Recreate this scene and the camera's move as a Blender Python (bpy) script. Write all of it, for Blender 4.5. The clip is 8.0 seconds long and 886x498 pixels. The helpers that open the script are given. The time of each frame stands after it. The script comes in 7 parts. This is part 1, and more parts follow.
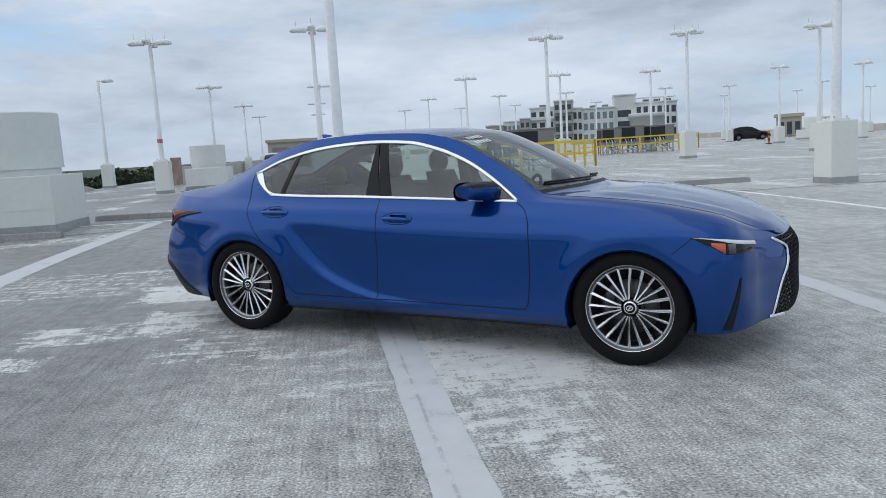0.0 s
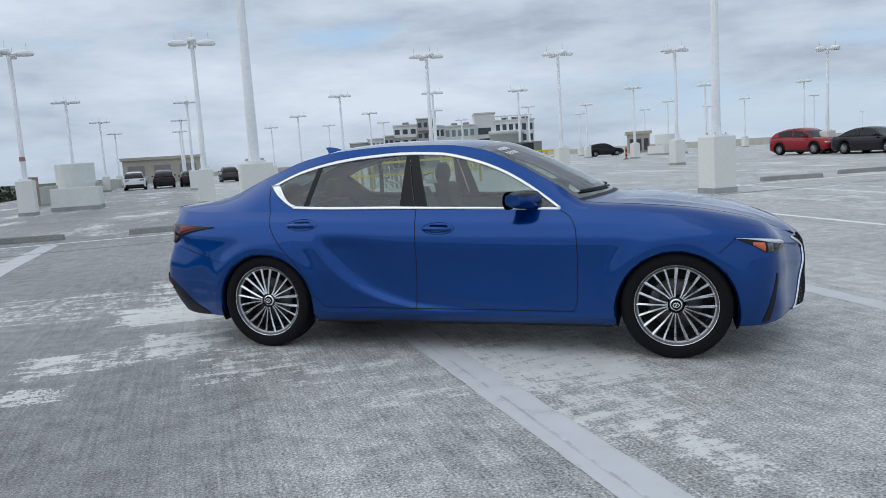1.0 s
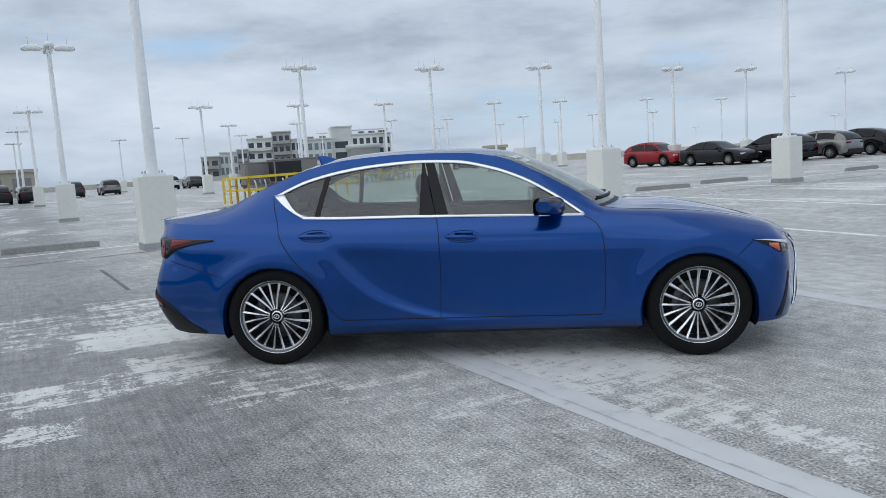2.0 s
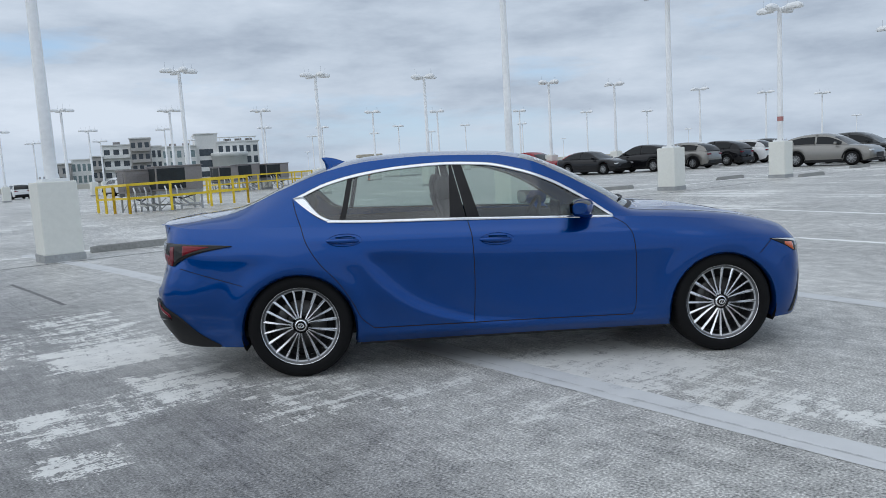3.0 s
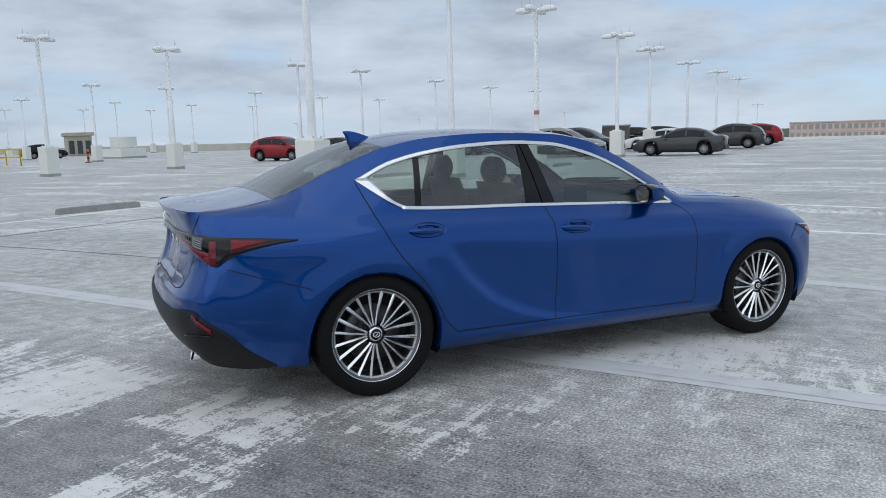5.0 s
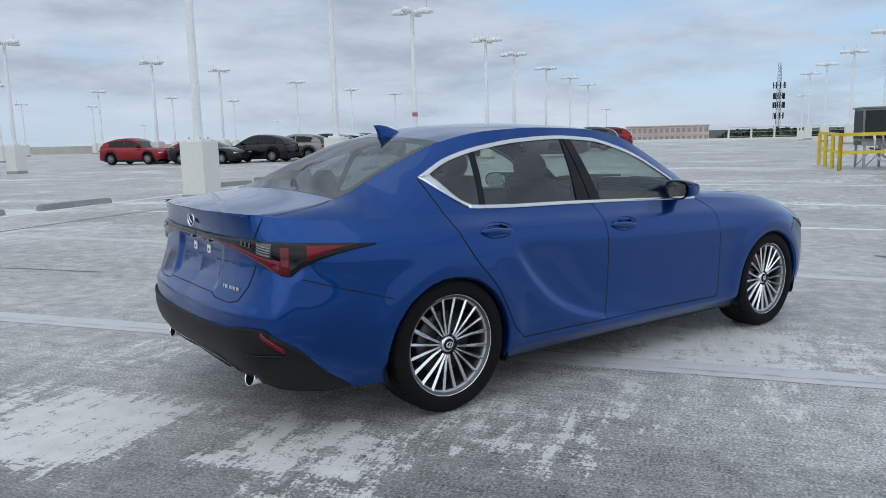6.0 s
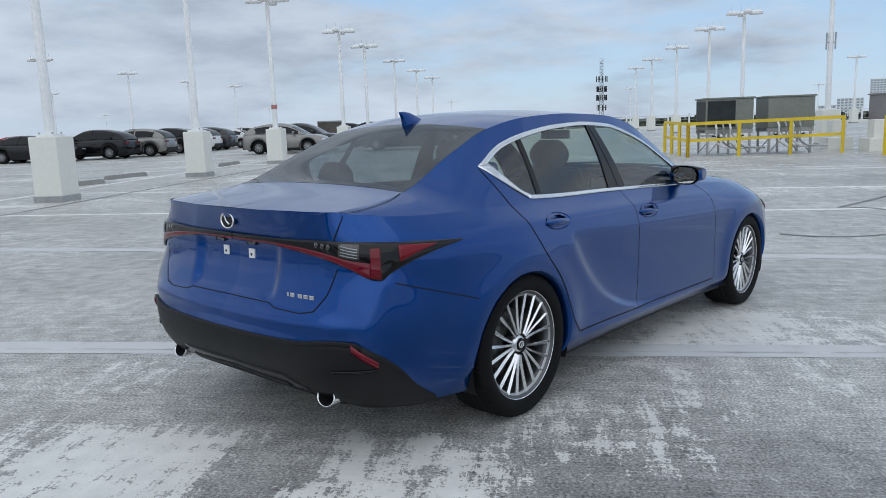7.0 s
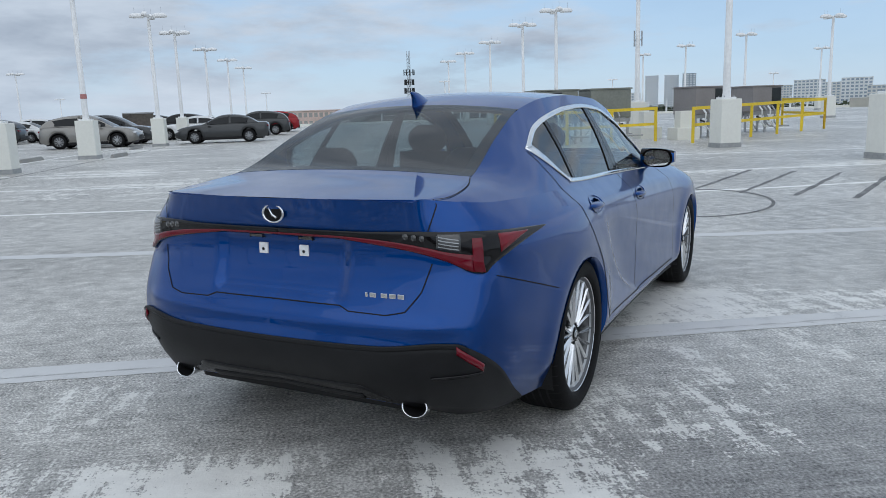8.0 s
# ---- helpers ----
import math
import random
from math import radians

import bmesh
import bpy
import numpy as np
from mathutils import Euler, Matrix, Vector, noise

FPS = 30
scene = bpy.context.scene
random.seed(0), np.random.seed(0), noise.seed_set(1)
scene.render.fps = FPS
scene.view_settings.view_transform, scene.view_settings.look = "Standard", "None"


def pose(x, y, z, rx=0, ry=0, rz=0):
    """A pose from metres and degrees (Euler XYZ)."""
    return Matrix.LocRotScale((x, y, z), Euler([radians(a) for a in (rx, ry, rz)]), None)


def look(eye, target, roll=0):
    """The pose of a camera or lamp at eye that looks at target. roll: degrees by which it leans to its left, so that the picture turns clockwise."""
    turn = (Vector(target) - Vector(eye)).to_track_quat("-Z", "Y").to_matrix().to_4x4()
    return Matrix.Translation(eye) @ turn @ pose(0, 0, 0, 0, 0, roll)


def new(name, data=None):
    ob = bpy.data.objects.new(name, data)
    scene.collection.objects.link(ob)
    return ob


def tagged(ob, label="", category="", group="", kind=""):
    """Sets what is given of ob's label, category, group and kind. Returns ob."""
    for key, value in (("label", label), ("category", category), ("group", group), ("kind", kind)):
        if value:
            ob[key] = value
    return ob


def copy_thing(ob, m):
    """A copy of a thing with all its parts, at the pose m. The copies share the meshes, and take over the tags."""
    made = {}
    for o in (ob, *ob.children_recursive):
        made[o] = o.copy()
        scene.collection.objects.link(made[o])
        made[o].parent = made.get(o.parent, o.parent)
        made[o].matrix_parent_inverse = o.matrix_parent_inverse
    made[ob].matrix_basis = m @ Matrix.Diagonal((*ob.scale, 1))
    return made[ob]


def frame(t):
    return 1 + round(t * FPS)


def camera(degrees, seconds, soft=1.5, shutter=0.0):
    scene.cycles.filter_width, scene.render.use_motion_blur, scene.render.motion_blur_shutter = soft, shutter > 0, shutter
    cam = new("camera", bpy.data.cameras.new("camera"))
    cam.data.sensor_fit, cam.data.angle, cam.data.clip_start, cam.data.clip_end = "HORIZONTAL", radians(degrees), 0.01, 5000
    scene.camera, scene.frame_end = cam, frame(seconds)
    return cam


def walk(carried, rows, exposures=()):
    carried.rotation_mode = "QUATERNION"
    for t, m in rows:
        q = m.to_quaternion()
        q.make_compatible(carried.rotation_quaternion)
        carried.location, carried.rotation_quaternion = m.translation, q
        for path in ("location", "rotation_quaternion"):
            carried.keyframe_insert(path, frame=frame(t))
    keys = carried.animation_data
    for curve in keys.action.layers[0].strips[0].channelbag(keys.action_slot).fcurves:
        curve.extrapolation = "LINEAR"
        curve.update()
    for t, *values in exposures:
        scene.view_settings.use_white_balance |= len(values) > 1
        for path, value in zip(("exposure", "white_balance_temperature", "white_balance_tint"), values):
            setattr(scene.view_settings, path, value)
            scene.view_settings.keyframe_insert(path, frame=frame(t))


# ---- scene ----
cam = camera(60.8, 8.0, soft=0.8)
PATH = [
    (0, (2.378, -5.073, 1.34), (1.477, -3.311, 1.048), -2.6),
    (0.5, (1.873, -5.423, 1.354), (1.132, -3.587, 1.075), -2.7),
    (1, (1.342, -5.616, 1.355), (0.776, -3.716, 1.091), -2.8),
    (1.5, (0.798, -5.748, 1.368), (0.419, -3.8, 1.118), -2.8),
    (1.7, (0.575, -5.785, 1.375), (0.272, -3.825, 1.124), -2.8),
    (2.8, (-0.629, -5.736, 1.341), (-0.543, -3.752, 1.105), -2.6),
    (3, (-0.838, -5.694, 1.364), (-0.684, -3.715, 1.126), -2.4),
    (3.5, (-1.352, -5.477, 1.349), (-1.032, -3.518, 1.104), -2.1),
    (4, (-1.865, -5.232, 1.333), (-1.368, -3.312, 1.079), -1.6),
    (4.2, (-2.06, -5.121, 1.36), (-1.486, -3.223, 1.102), -1.3),
    (5.3, (-3.017, -4.295, 1.365), (-2.059, -2.563, 1.074), -0.5),
    (5.5, (-3.186, -4.145, 1.322), (-2.161, -2.451, 1.041), -0.5),
    (6, (-3.563, -3.714, 1.327), (-2.378, -2.129, 1.038), -0.5),
    (6.5, (-3.908, -3.289, 1.33), (-2.57, -1.834, 1.031), -0.7),
    (7, (-4.149, -2.806, 1.31), (-2.662, -1.506, 0.998), -1.1),
    (7.5, (-4.365, -2.303, 1.287), (-2.735, -1.191, 0.96), -1.2),
    (8, (-4.519, -1.802, 1.275), (-2.761, -0.912, 0.935), -1.2),
]
walk(cam, [(t, look(eye, target, roll)) for t, eye, target, roll in PATH])

# ---------------------------------------------------------------- light
def build_world():
    world = bpy.data.worlds.new("overcast_sky")
    scene.world = world
    world.use_nodes = True
    nt = world.node_tree
    nt.nodes.clear()
    L = nt.links
    out = nt.nodes.new("ShaderNodeOutputWorld")
    bg = nt.nodes.new("ShaderNodeBackground")
    bg.inputs["Strength"].default_value = 0.14
    L.new(bg.outputs[0], out.inputs[0])
    sky = nt.nodes.new("ShaderNodeTexSky")
    sky.sky_type = "NISHITA"
    sky.sun_disc = False
    sky.sun_elevation = radians(55)
    sky.sun_rotation = radians(240)
    sky.air_density = 1.2
    sky.dust_density = 0.4
    sky.ozone_density = 3.0
    # cloud sheet: the direction laid onto a plane high above
    tc = nt.nodes.new("ShaderNodeTexCoord")
    sep = nt.nodes.new("ShaderNodeSeparateXYZ")
    L.new(tc.outputs["Generated"], sep.inputs[0])

    def math_node(op, a, b=None):
        n = nt.nodes.new("ShaderNodeMath")
        n.operation = op
        for i, v in enumerate((a, b)):
            if v is None:
                continue
            if isinstance(v, (int, float)):
                n.inputs[i].default_value = v
            else:
                L.new(v, n.inputs[i])
        return n.outputs[0]

    def cloud_noise(scale, detail, rough, offset, flat=2.0):
        mp = nt.nodes.new("ShaderNodeMapping")
        mp.inputs["Location"].default_value = offset
        mp.inputs["Scale"].default_value = (1, 1, flat)
        L.new(tc.outputs["Generated"], mp.inputs[0])
        n = nt.nodes.new("ShaderNodeTexNoise")
        n.inputs["Scale"].default_value = scale
        n.inputs["Detail"].default_value = detail
        n.inputs["Roughness"].default_value = rough
        L.new(mp.outputs[0], n.inputs["Vector"])
        return n.outputs["Fac"]

    cover = nt.nodes.new("ShaderNodeValToRGB")
    cover.color_ramp.elements[0].position = 0.40
    cover.color_ramp.elements[0].color = (0.12, 0.12, 0.12, 1)
    cover.color_ramp.elements[1].position = 0.53
    # the sheet of cloud opens towards +x, low over the land
    open_x = math_node("MULTIPLY", math_node("SUBTRACT", sep.outputs[0], 0.60), -0.34)
    low = math_node("MULTIPLY", math_node("SUBTRACT", sep.outputs[2], 0.20), 0.25)
    L.new(math_node("ADD", math_node("ADD", cloud_noise(2.6, 9, 0.58, (3.1, 1.7, 0), 4.2), math_node("MINIMUM", open_x, 0.02)), math_node("ADD", math_node("MINIMUM", low, 0.05), 0.06)), cover.inputs[0])
    tone = nt.nodes.new("ShaderNodeValToRGB")
    e = tone.color_ramp.elements
    e[0].position, e[0].color = 0.37, (2.5, 3.0, 3.75, 1)
    e[1].position, e[1].color = 0.63, (4.8, 5.4, 6.2, 1)
    mid = e.new(0.49)
    mid.color = (3.7, 4.3, 5.1, 1)
    lumps = math_node("ADD", math_node("MULTIPLY", cloud_noise(1.9, 4, 0.5, (0.4, 5.2, 0), 4.6), 0.50), math_node("MULTIPLY", cloud_noise(5.0, 10, 0.60, (2.4, 0.2, 1.0), 3.6), 0.50))
    L.new(lumps, tone.inputs[0])
    mix = nt.nodes.new("ShaderNodeMix")
    mix.data_type = "RGBA"
    L.new(cover.outputs["Color"], mix.inputs["Factor"])
    blue = nt.nodes.new("ShaderNodeMix")
    blue.data_type = "RGBA"
    blue.inputs["Factor"].default_value = 0.72
    blue.inputs["B"].default_value = (2.75, 4.1, 6.0, 1)
    L.new(sky.outputs[0], blue.inputs["A"])
    L.new(blue.outputs["Result"], mix.inputs["A"])
    L.new(tone.outputs["Color"], mix.inputs["B"])
    L.new(mix.outputs["Result"], bg.inputs["Color"])


build_world()
sun_data = bpy.data.lights.new("sun", "SUN")
sun_data.energy = 0.8
sun_data.angle = radians(100)
sun_data.color = (1.0, 0.985, 0.96)
sun = new("sun", sun_data)
SUN_EL, SUN_AZ = radians(55), radians(240)
sun.matrix_world = look((0, 0, 60), (-math.sin(SUN_AZ) * math.cos(SUN_EL), -math.cos(SUN_AZ) * math.cos(SUN_EL), 60 - math.sin(SUN_EL)))
scene.view_settings.exposure = 0.0

# ---------------------------------------------------------------- materials
class Shader:
    """A small wrapper to wire node materials."""

    def __init__(self, name):
        self.mat = bpy.data.materials.new(name)
        self.mat.use_nodes = True
        self.nt = self.mat.node_tree
        self.bsdf = self.nt.nodes["Principled BSDF"]
        self.out = self.nt.nodes["Material Output"]

    def node(self, kind, **values):
        n = self.nt.nodes.new(kind)
        for key, value in values.items():
            n.inputs[key].default_value = value
        return n

    def link(self, a, b):
        self.nt.links.new(a, b)

    def set(self, **values):
        for key, value in values.items():
            self.bsdf.inputs[key.replace("_", " ")].default_value = value
        return self

    def coords(self, scale=(1, 1, 1), rot=0.0, kind="Object", loc=(0, 0, 0)):
        tc = self.node("ShaderNodeTexCoord")
        mp = self.node("ShaderNodeMapping")
        mp.inputs["Scale"].default_value = scale
        mp.inputs["Rotation"].default_value = (0, 0, rot)
        mp.inputs["Location"].default_value = loc
        self.link(tc.outputs[kind], mp.inputs[0])
        return mp.outputs[0]

    def stretched(self, vec, scale, loc=(0, 0, 0)):
        mp = self.node("ShaderNodeMapping")
        mp.inputs["Scale"].default_value = scale
        mp.inputs["Location"].default_value = loc
        self.link(vec, mp.inputs[0])
        return mp.outputs[0]

    def noise(self, vec, scale, detail=4.0, rough=0.55, dist=0.0):
        n = self.node("ShaderNodeTexNoise", Scale=scale, Detail=detail, Roughness=rough, Distortion=dist)
        self.link(vec, n.inputs["Vector"])
        return n.outputs["Fac"]

    def ramp(self, fac, *stops):
        n = self.node("ShaderNodeValToRGB")
        e = n.color_ramp.elements
        while len(e) < len(stops):
            e.new(0.5)
        for el, (p, c) in zip(e, stops):
            el.position = p
            el.color = (c, c, c, 1) if isinstance(c, (int, float)) else (*c, 1)
        self.link(fac, n.inputs[0])
        return n.outputs["Color"]

    def mix(self, fac, a, b, blend="MIX"):
        n = self.node("ShaderNodeMix")
        n.data_type = "RGBA"
        n.blend_type = blend
        for key, v in (("Factor", fac), ("A", a), ("B", b)):
            if isinstance(v, (int, float)):
                n.inputs[key].default_value = v
            elif isinstance(v, tuple):
                n.inputs[key].default_value = (*v, 1)
            else:
                self.link(v, n.inputs[key])
        return n.outputs["Result"]

    def math(self, op, a, b=0.0, c=None):
        n = self.node("ShaderNodeMath")
        n.operation = op
        for i, v in enumerate((a, b, c)):
            if v is None:
                continue
            if isinstance(v, (int, float)):
                n.inputs[i].default_value = v
            else:
                self.link(v, n.inputs[i])
        return n.outputs[0]

    def base(self, socket):
        self.link(socket, self.bsdf.inputs["Base Color"])
        return self

    def rough(self, socket):
        self.link(socket, self.bsdf.inputs["Roughness"])
        return self

    def bump(self, height, strength=0.3, distance=0.01):
        n = self.node("ShaderNodeBump", Strength=strength, Distance=distance)
        self.link(height, n.inputs["Height"])
        self.link(n.outputs[0], self.bsdf.inputs["Normal"])
        return self


def plain(name, colour, rough=0.5, metal=0.0, grain=0.06, scale=40.0, coat=0.0, bump=0.0, spec=0.5):
    """A surface with fine mottling and a broad unevenness of tone."""
    s = Shader(name)
    vec = s.coords()
    fine = s.noise(vec, scale, 5)
    broad = s.noise(vec, scale * 0.06, 3)
    amount = s.math("ADD", s.math("MULTIPLY", fine, 0.5), s.math("MULTIPLY", broad, 0.5))
    lo = tuple(max(0.0, c * (1 - 2.2 * grain)) for c in colour)
    hi = tuple(min(1.0, c * (1 + 2.2 * grain)) for c in colour)
    s.base(s.ramp(amount, (0.3, lo), (0.7, hi)))
    s.rough(s.ramp(fine, (0.3, max(0.02, rough - 0.06)), (0.7, min(1.0, rough + 0.06))))
    s.set(Metallic=metal, Coat_Weight=coat, Specular_IOR_Level=spec)
    if bump:
        s.bump(fine, bump, 0.004)
    return s.mat


def car_paint(name, colour, metal=0.35, rough=0.32):
    s = Shader(name)
    vec = s.coords()
    flake = s.noise(vec, 900.0, 2)
    lo = tuple(c * 0.9 for c in colour)
    hi = tuple(c * 1.12 for c in colour)
    s.base(s.ramp(flake, (0.35, lo), (0.65, hi)))
    dust = s.noise(vec, 7.0, 5)
    s.rough(s.ramp(dust, (0.3, rough), (0.8, rough + 0.08)))
    s.set(Metallic=metal, Specular_IOR_Level=0.0, Coat_Weight=1.0, Coat_Roughness=0.012, Coat_IOR=1.41)
    return s.mat


def glass_pane(name, tint, gloss=1.0):
    """Thin tinted glass: straight-through light with mirror reflection by Fresnel."""
    s = Shader(name)
    clear = s.node("ShaderNodeBsdfTransparent")
    clear.inputs["Color"].default_value = (*tint, 1)
    shine = s.node("ShaderNodeBsdfGlossy")
    shine.inputs["Roughness"].default_value = 0.01
    shine.inputs["Color"].default_value = (gloss, gloss, gloss, 1)
    face = s.node("ShaderNodeLayerWeight")
    face.inputs["Blend"].default_value = 0.5
    edge = s.math("ADD", s.math("MULTIPLY", s.math("POWER", face.outputs["Facing"], 5.0), 0.88), 0.10)
    mx = s.node("ShaderNodeMixShader")
    s.link(edge, mx.inputs[0])
    s.link(clear.outputs[0], mx.inputs[1])
    s.link(shine.outputs[0], mx.inputs[2])
    s.link(mx.outputs[0], s.out.inputs["Surface"])
    return s.mat


GRID_TURN = radians(34.5)  # the bays' direction on the deck


def concrete_deck():
    """Broom-finished roof-deck concrete with remains of an old pale coating and tyre grime, and a painted sheen far
    off.
    """
    s = Shader("deck_concrete")
    flat = s.coords(rot=-GRID_TURN)
    grit = s.noise(flat, 76.0, 3, 0.66)
    fine = s.noise(flat, 340.0, 2, 0.6)
    mid = s.noise(flat, 6.0, 8, 0.68)
    broad = s.noise(flat, 0.4, 5, 0.6)
    broom = s.noise(s.stretched(flat, (46, 1.1, 1)), 1.0, 4, 0.65)
    tone = s.math("ADD", s.math("MULTIPLY", grit, 0.45), s.math("MULTIPLY", broom, 0.13))
    tone = s.math("ADD", tone, s.math("MULTIPLY", mid, 0.20))
    tone = s.math("ADD", tone, s.math("MULTIPLY", broad, 0.12))
    tone = s.math("ADD", tone, s.math("MULTIPLY", fine, 0.10))
    grey = s.ramp(tone, (0.42, (0.10, 0.098, 0.092)), (0.470, (0.315, 0.309, 0.293)), (0.518, (0.445, 0.436, 0.414)), (0.57, (0.74, 0.725, 0.69)))
    # the lane behind the bay is darker with tyre grime
    lane = s.node("ShaderNodeSeparateXYZ")
    s.link(flat, lane.inputs[0])
    grime = s.ramp(s.math("ADD", s.math("MULTIPLY", lane.outputs[0], 0.25), s.math("ADD", s.math("MULTIPLY", broad, 0.35), 0.80)), (0.34, (0.62, 0.62, 0.635)), (0.60, (1.12, 1.12, 1.12)))
    grey = s.mix(1.0, grey, grime, "MULTIPLY")
    # old pale coating, left in ragged flakes along and across the bays
    along = s.noise(s.stretched(flat, (2.7, 13, 1)), 1.0, 8, 0.72)
    across = s.noise(s.stretched(flat, (13, 3.4, 1), (3.1, 0.7, 0)), 1.0, 8, 0.72)
    crumbs = s.noise(flat, 58.0, 4, 0.72)
    torn = s.math("ADD", s.math("MULTIPLY", along, 0.42), s.math("ADD", s.math("MULTIPLY", across, 0.30), s.math("MULTIPLY", crumbs, 0.28)))
    spread = s.noise(s.coords(rot=-GRID_TURN, loc=(4.2, 1.3, 0)), 0.42, 4, 0.55)
    left = s.math("SUBTRACT", s.math("MULTIPLY", spread, 2.2), 1.28)
    # far off, pale bands in the colour stand in for the sky's grazing sheen
    geo = s.node("ShaderNodeNewGeometry")
    reach = s.node("ShaderNodeVectorMath")
    reach.operation = "LENGTH"
    s.link(geo.outputs["Position"], reach.inputs[0])
    bands = s.noise(s.stretched(flat, (0.75, 0.16, 1), (1.7, 0.4, 0)), 1.0, 5, 0.6)
    beyond = s.ramp(s.math("MULTIPLY", reach.outputs["Value"], 0.05), (0.28, 0.0), (0.5, 1.0))
    far_sheen = s.math("MULTIPLY", s.math("SUBTRACT", s.math("MULTIPLY", bands, 2.8), 0.86), beyond)
    left = s.math("ADD", left, s.math("MAXIMUM", far_sheen, 0.0))
    warp = s.node("ShaderNodeTexNoise", Scale=2.6, Detail=6.0, Roughness=0.62)
    s.link(flat, warp.inputs["Vector"])
    shift = s.node("ShaderNodeVectorMath")
    shift.operation = "MULTIPLY_ADD"
    s.link(warp.outputs["Color"], shift.inputs[0])
    shift.inputs[1].default_value = (0.5, 0.5, 0.0)
    s.link(flat, shift.inputs[2])
    here = s.node("ShaderNodeSeparateXYZ")
    s.link(shift.outputs[0], here.inputs[0])
    # stretches of the bays where more of it is left: middle, half extents across and along, how much
    for cu, cv, hu, hv, core in ((-0.02, -1.18, 0.50, 0.60, 0.98), (-0.15, -2.15, 0.36, 0.40, 0.72), (-0.05, -2.65, 0.13, 0.40, 0.82), (0.32, -1.95, 0.22, 0.12, 0.75),
                                 (-1.15, -0.69, 0.45, 0.09, 0.74), (-1.02, -1.48, 0.36, 0.09, 0.66), (-2.38, 1.72, 0.46, 0.42, 1.05), (-2.25, 2.9, 0.42, 0.95, 0.72),
                                 (-1.25, 2.2, 0.35, 0.28, 0.62), (-2.25, 0.50, 0.34, 0.42, 0.86), (-2.95, 0.28, 0.42, 0.30, 0.74), (-3.1, -0.42, 0.18, 0.22, 0.7),
                                 (-1.80, -0.25, 0.45, 0.50, 0.64), (-1.35, -1.05, 0.5, 0.42, 0.42), (-3.7, 2.6, 1.1, 0.85, 0.62)):
        du = s.math("DIVIDE", s.math("ABSOLUTE", s.math("SUBTRACT", here.outputs[0], cu + 0.25)), hu)
        dv = s.math("DIVIDE", s.math("ABSOLUTE", s.math("SUBTRACT", here.outputs[1], cv + 0.25)), hv)
        edge = s.math("MULTIPLY", s.math("SUBTRACT", 1.45, s.math("MAXIMUM", du, dv)), core / 0.75)
        left = s.math("MAXIMUM", left, s.math("MINIMUM", edge, core))
    m = s.math("ADD", torn, s.math("MULTIPLY", s.math("MAXIMUM", left, -0.1), 0.165))
    mask = s.ramp(m, (0.615, 0.0), (0.632, 1.0))
    pale = s.ramp(mid, (0.3, (0.70, 0.69, 0.66)), (0.7, (0.86, 0.85, 0.81)))
    s.base(s.mix(mask, grey, pale))
    s.rough(s.ramp(grit, (0.3, 0.36), (0.7, 0.56)))
    s.bump(s.math("ADD", s.math("MULTIPLY", grit, 0.9), s.math("ADD", s.math("MULTIPLY", broom, 0.45), s.math("MULTIPLY", mask, 0.3))), 0.6, 0.005)
    return s.mat


def worn_line(name, colour, keep=0.45, grey=(0.22, 0.222, 0.22)):
    """Paint or sealant strip worn through to the concrete."""
    s = Shader(name)
    fine = s.noise(s.coords(), 70.0, 6, 0.7)
    mid = s.noise(s.coords(scale=(1, 1, 1)), 5.0, 6, 0.6)
    m = s.math("ADD", s.math("MULTIPLY", fine, 0.35), s.math("MULTIPLY", mid, 0.65))
    hi = tuple(min(1.0, c * 1.1) for c in colour)
    tone = s.ramp(mid, (0.3, colour), (0.7, hi))
    s.base(s.mix(s.ramp(m, (keep - 0.06, 0.0), (keep + 0.06, 1.0)), grey, tone))
    s.set(Roughness=0.75)
    s.bump(fine, 0.25, 0.003)
    return s.mat


M_PAINT = car_paint("blue_mica_paint", (0.0, 0.054, 0.250), 0.82, 0.29)
M_GLASS = glass_pane("tinted_glass", (0.66, 0.75, 0.71))
M_GLASS_REAR = glass_pane("rear_glass", (0.28, 0.35, 0.40), 0.8)
M_CHROME = plain("chrome", (0.86, 0.87, 0.88), 0.13, 1.0, 0.02)
M_TRIM = plain("black_plastic", (0.011, 0.011, 0.012), 0.48, 0.0, 0.15, 200, bump=0.1, spec=0.25)
M_GLOSSBLACK = plain("gloss_black", (0.006, 0.006, 0.007), 0.14, 0.0, 0.1, 40, spec=0.3)
# near-black for gaps and holes, and for the painted shade inside the wheels
M_SEAM_SHADE = plain("shut_gap", (0.004, 0.004, 0.005), 0.8, 0.0, 0.1)
M_RUBBER = plain("tyre_rubber", (0.006, 0.006, 0.0065), 0.7, 0.0, 0.15, 120, bump=0.2, spec=0.18)
M_ALLOY = plain("silver_alloy", (0.85, 0.86, 0.87), 0.22, 1.0, 0.02, 6)
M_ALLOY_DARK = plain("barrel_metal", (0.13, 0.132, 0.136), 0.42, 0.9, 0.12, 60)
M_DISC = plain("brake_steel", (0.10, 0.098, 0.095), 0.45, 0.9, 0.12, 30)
M_RED_LENS = plain("red_lens", (0.16, 0.0, 0.010), 0.10, 0.0, 0.08, 30, coat=0.3, spec=0.3)
M_SMOKE_LENS = plain("smoked_lens", (0.008, 0.007, 0.008), 0.07, 0.0, 0.1, 30, coat=0.25, spec=0.25)
M_CLEAR_LENS = plain("clear_lens", (0.055, 0.055, 0.055), 0.12, 0.35, 0.25, 160, coat=1.0)
M_AMBER = plain("amber_lens", (0.62, 0.10, 0.02), 0.12, 0.0, 0.1, 60, coat=1.0)
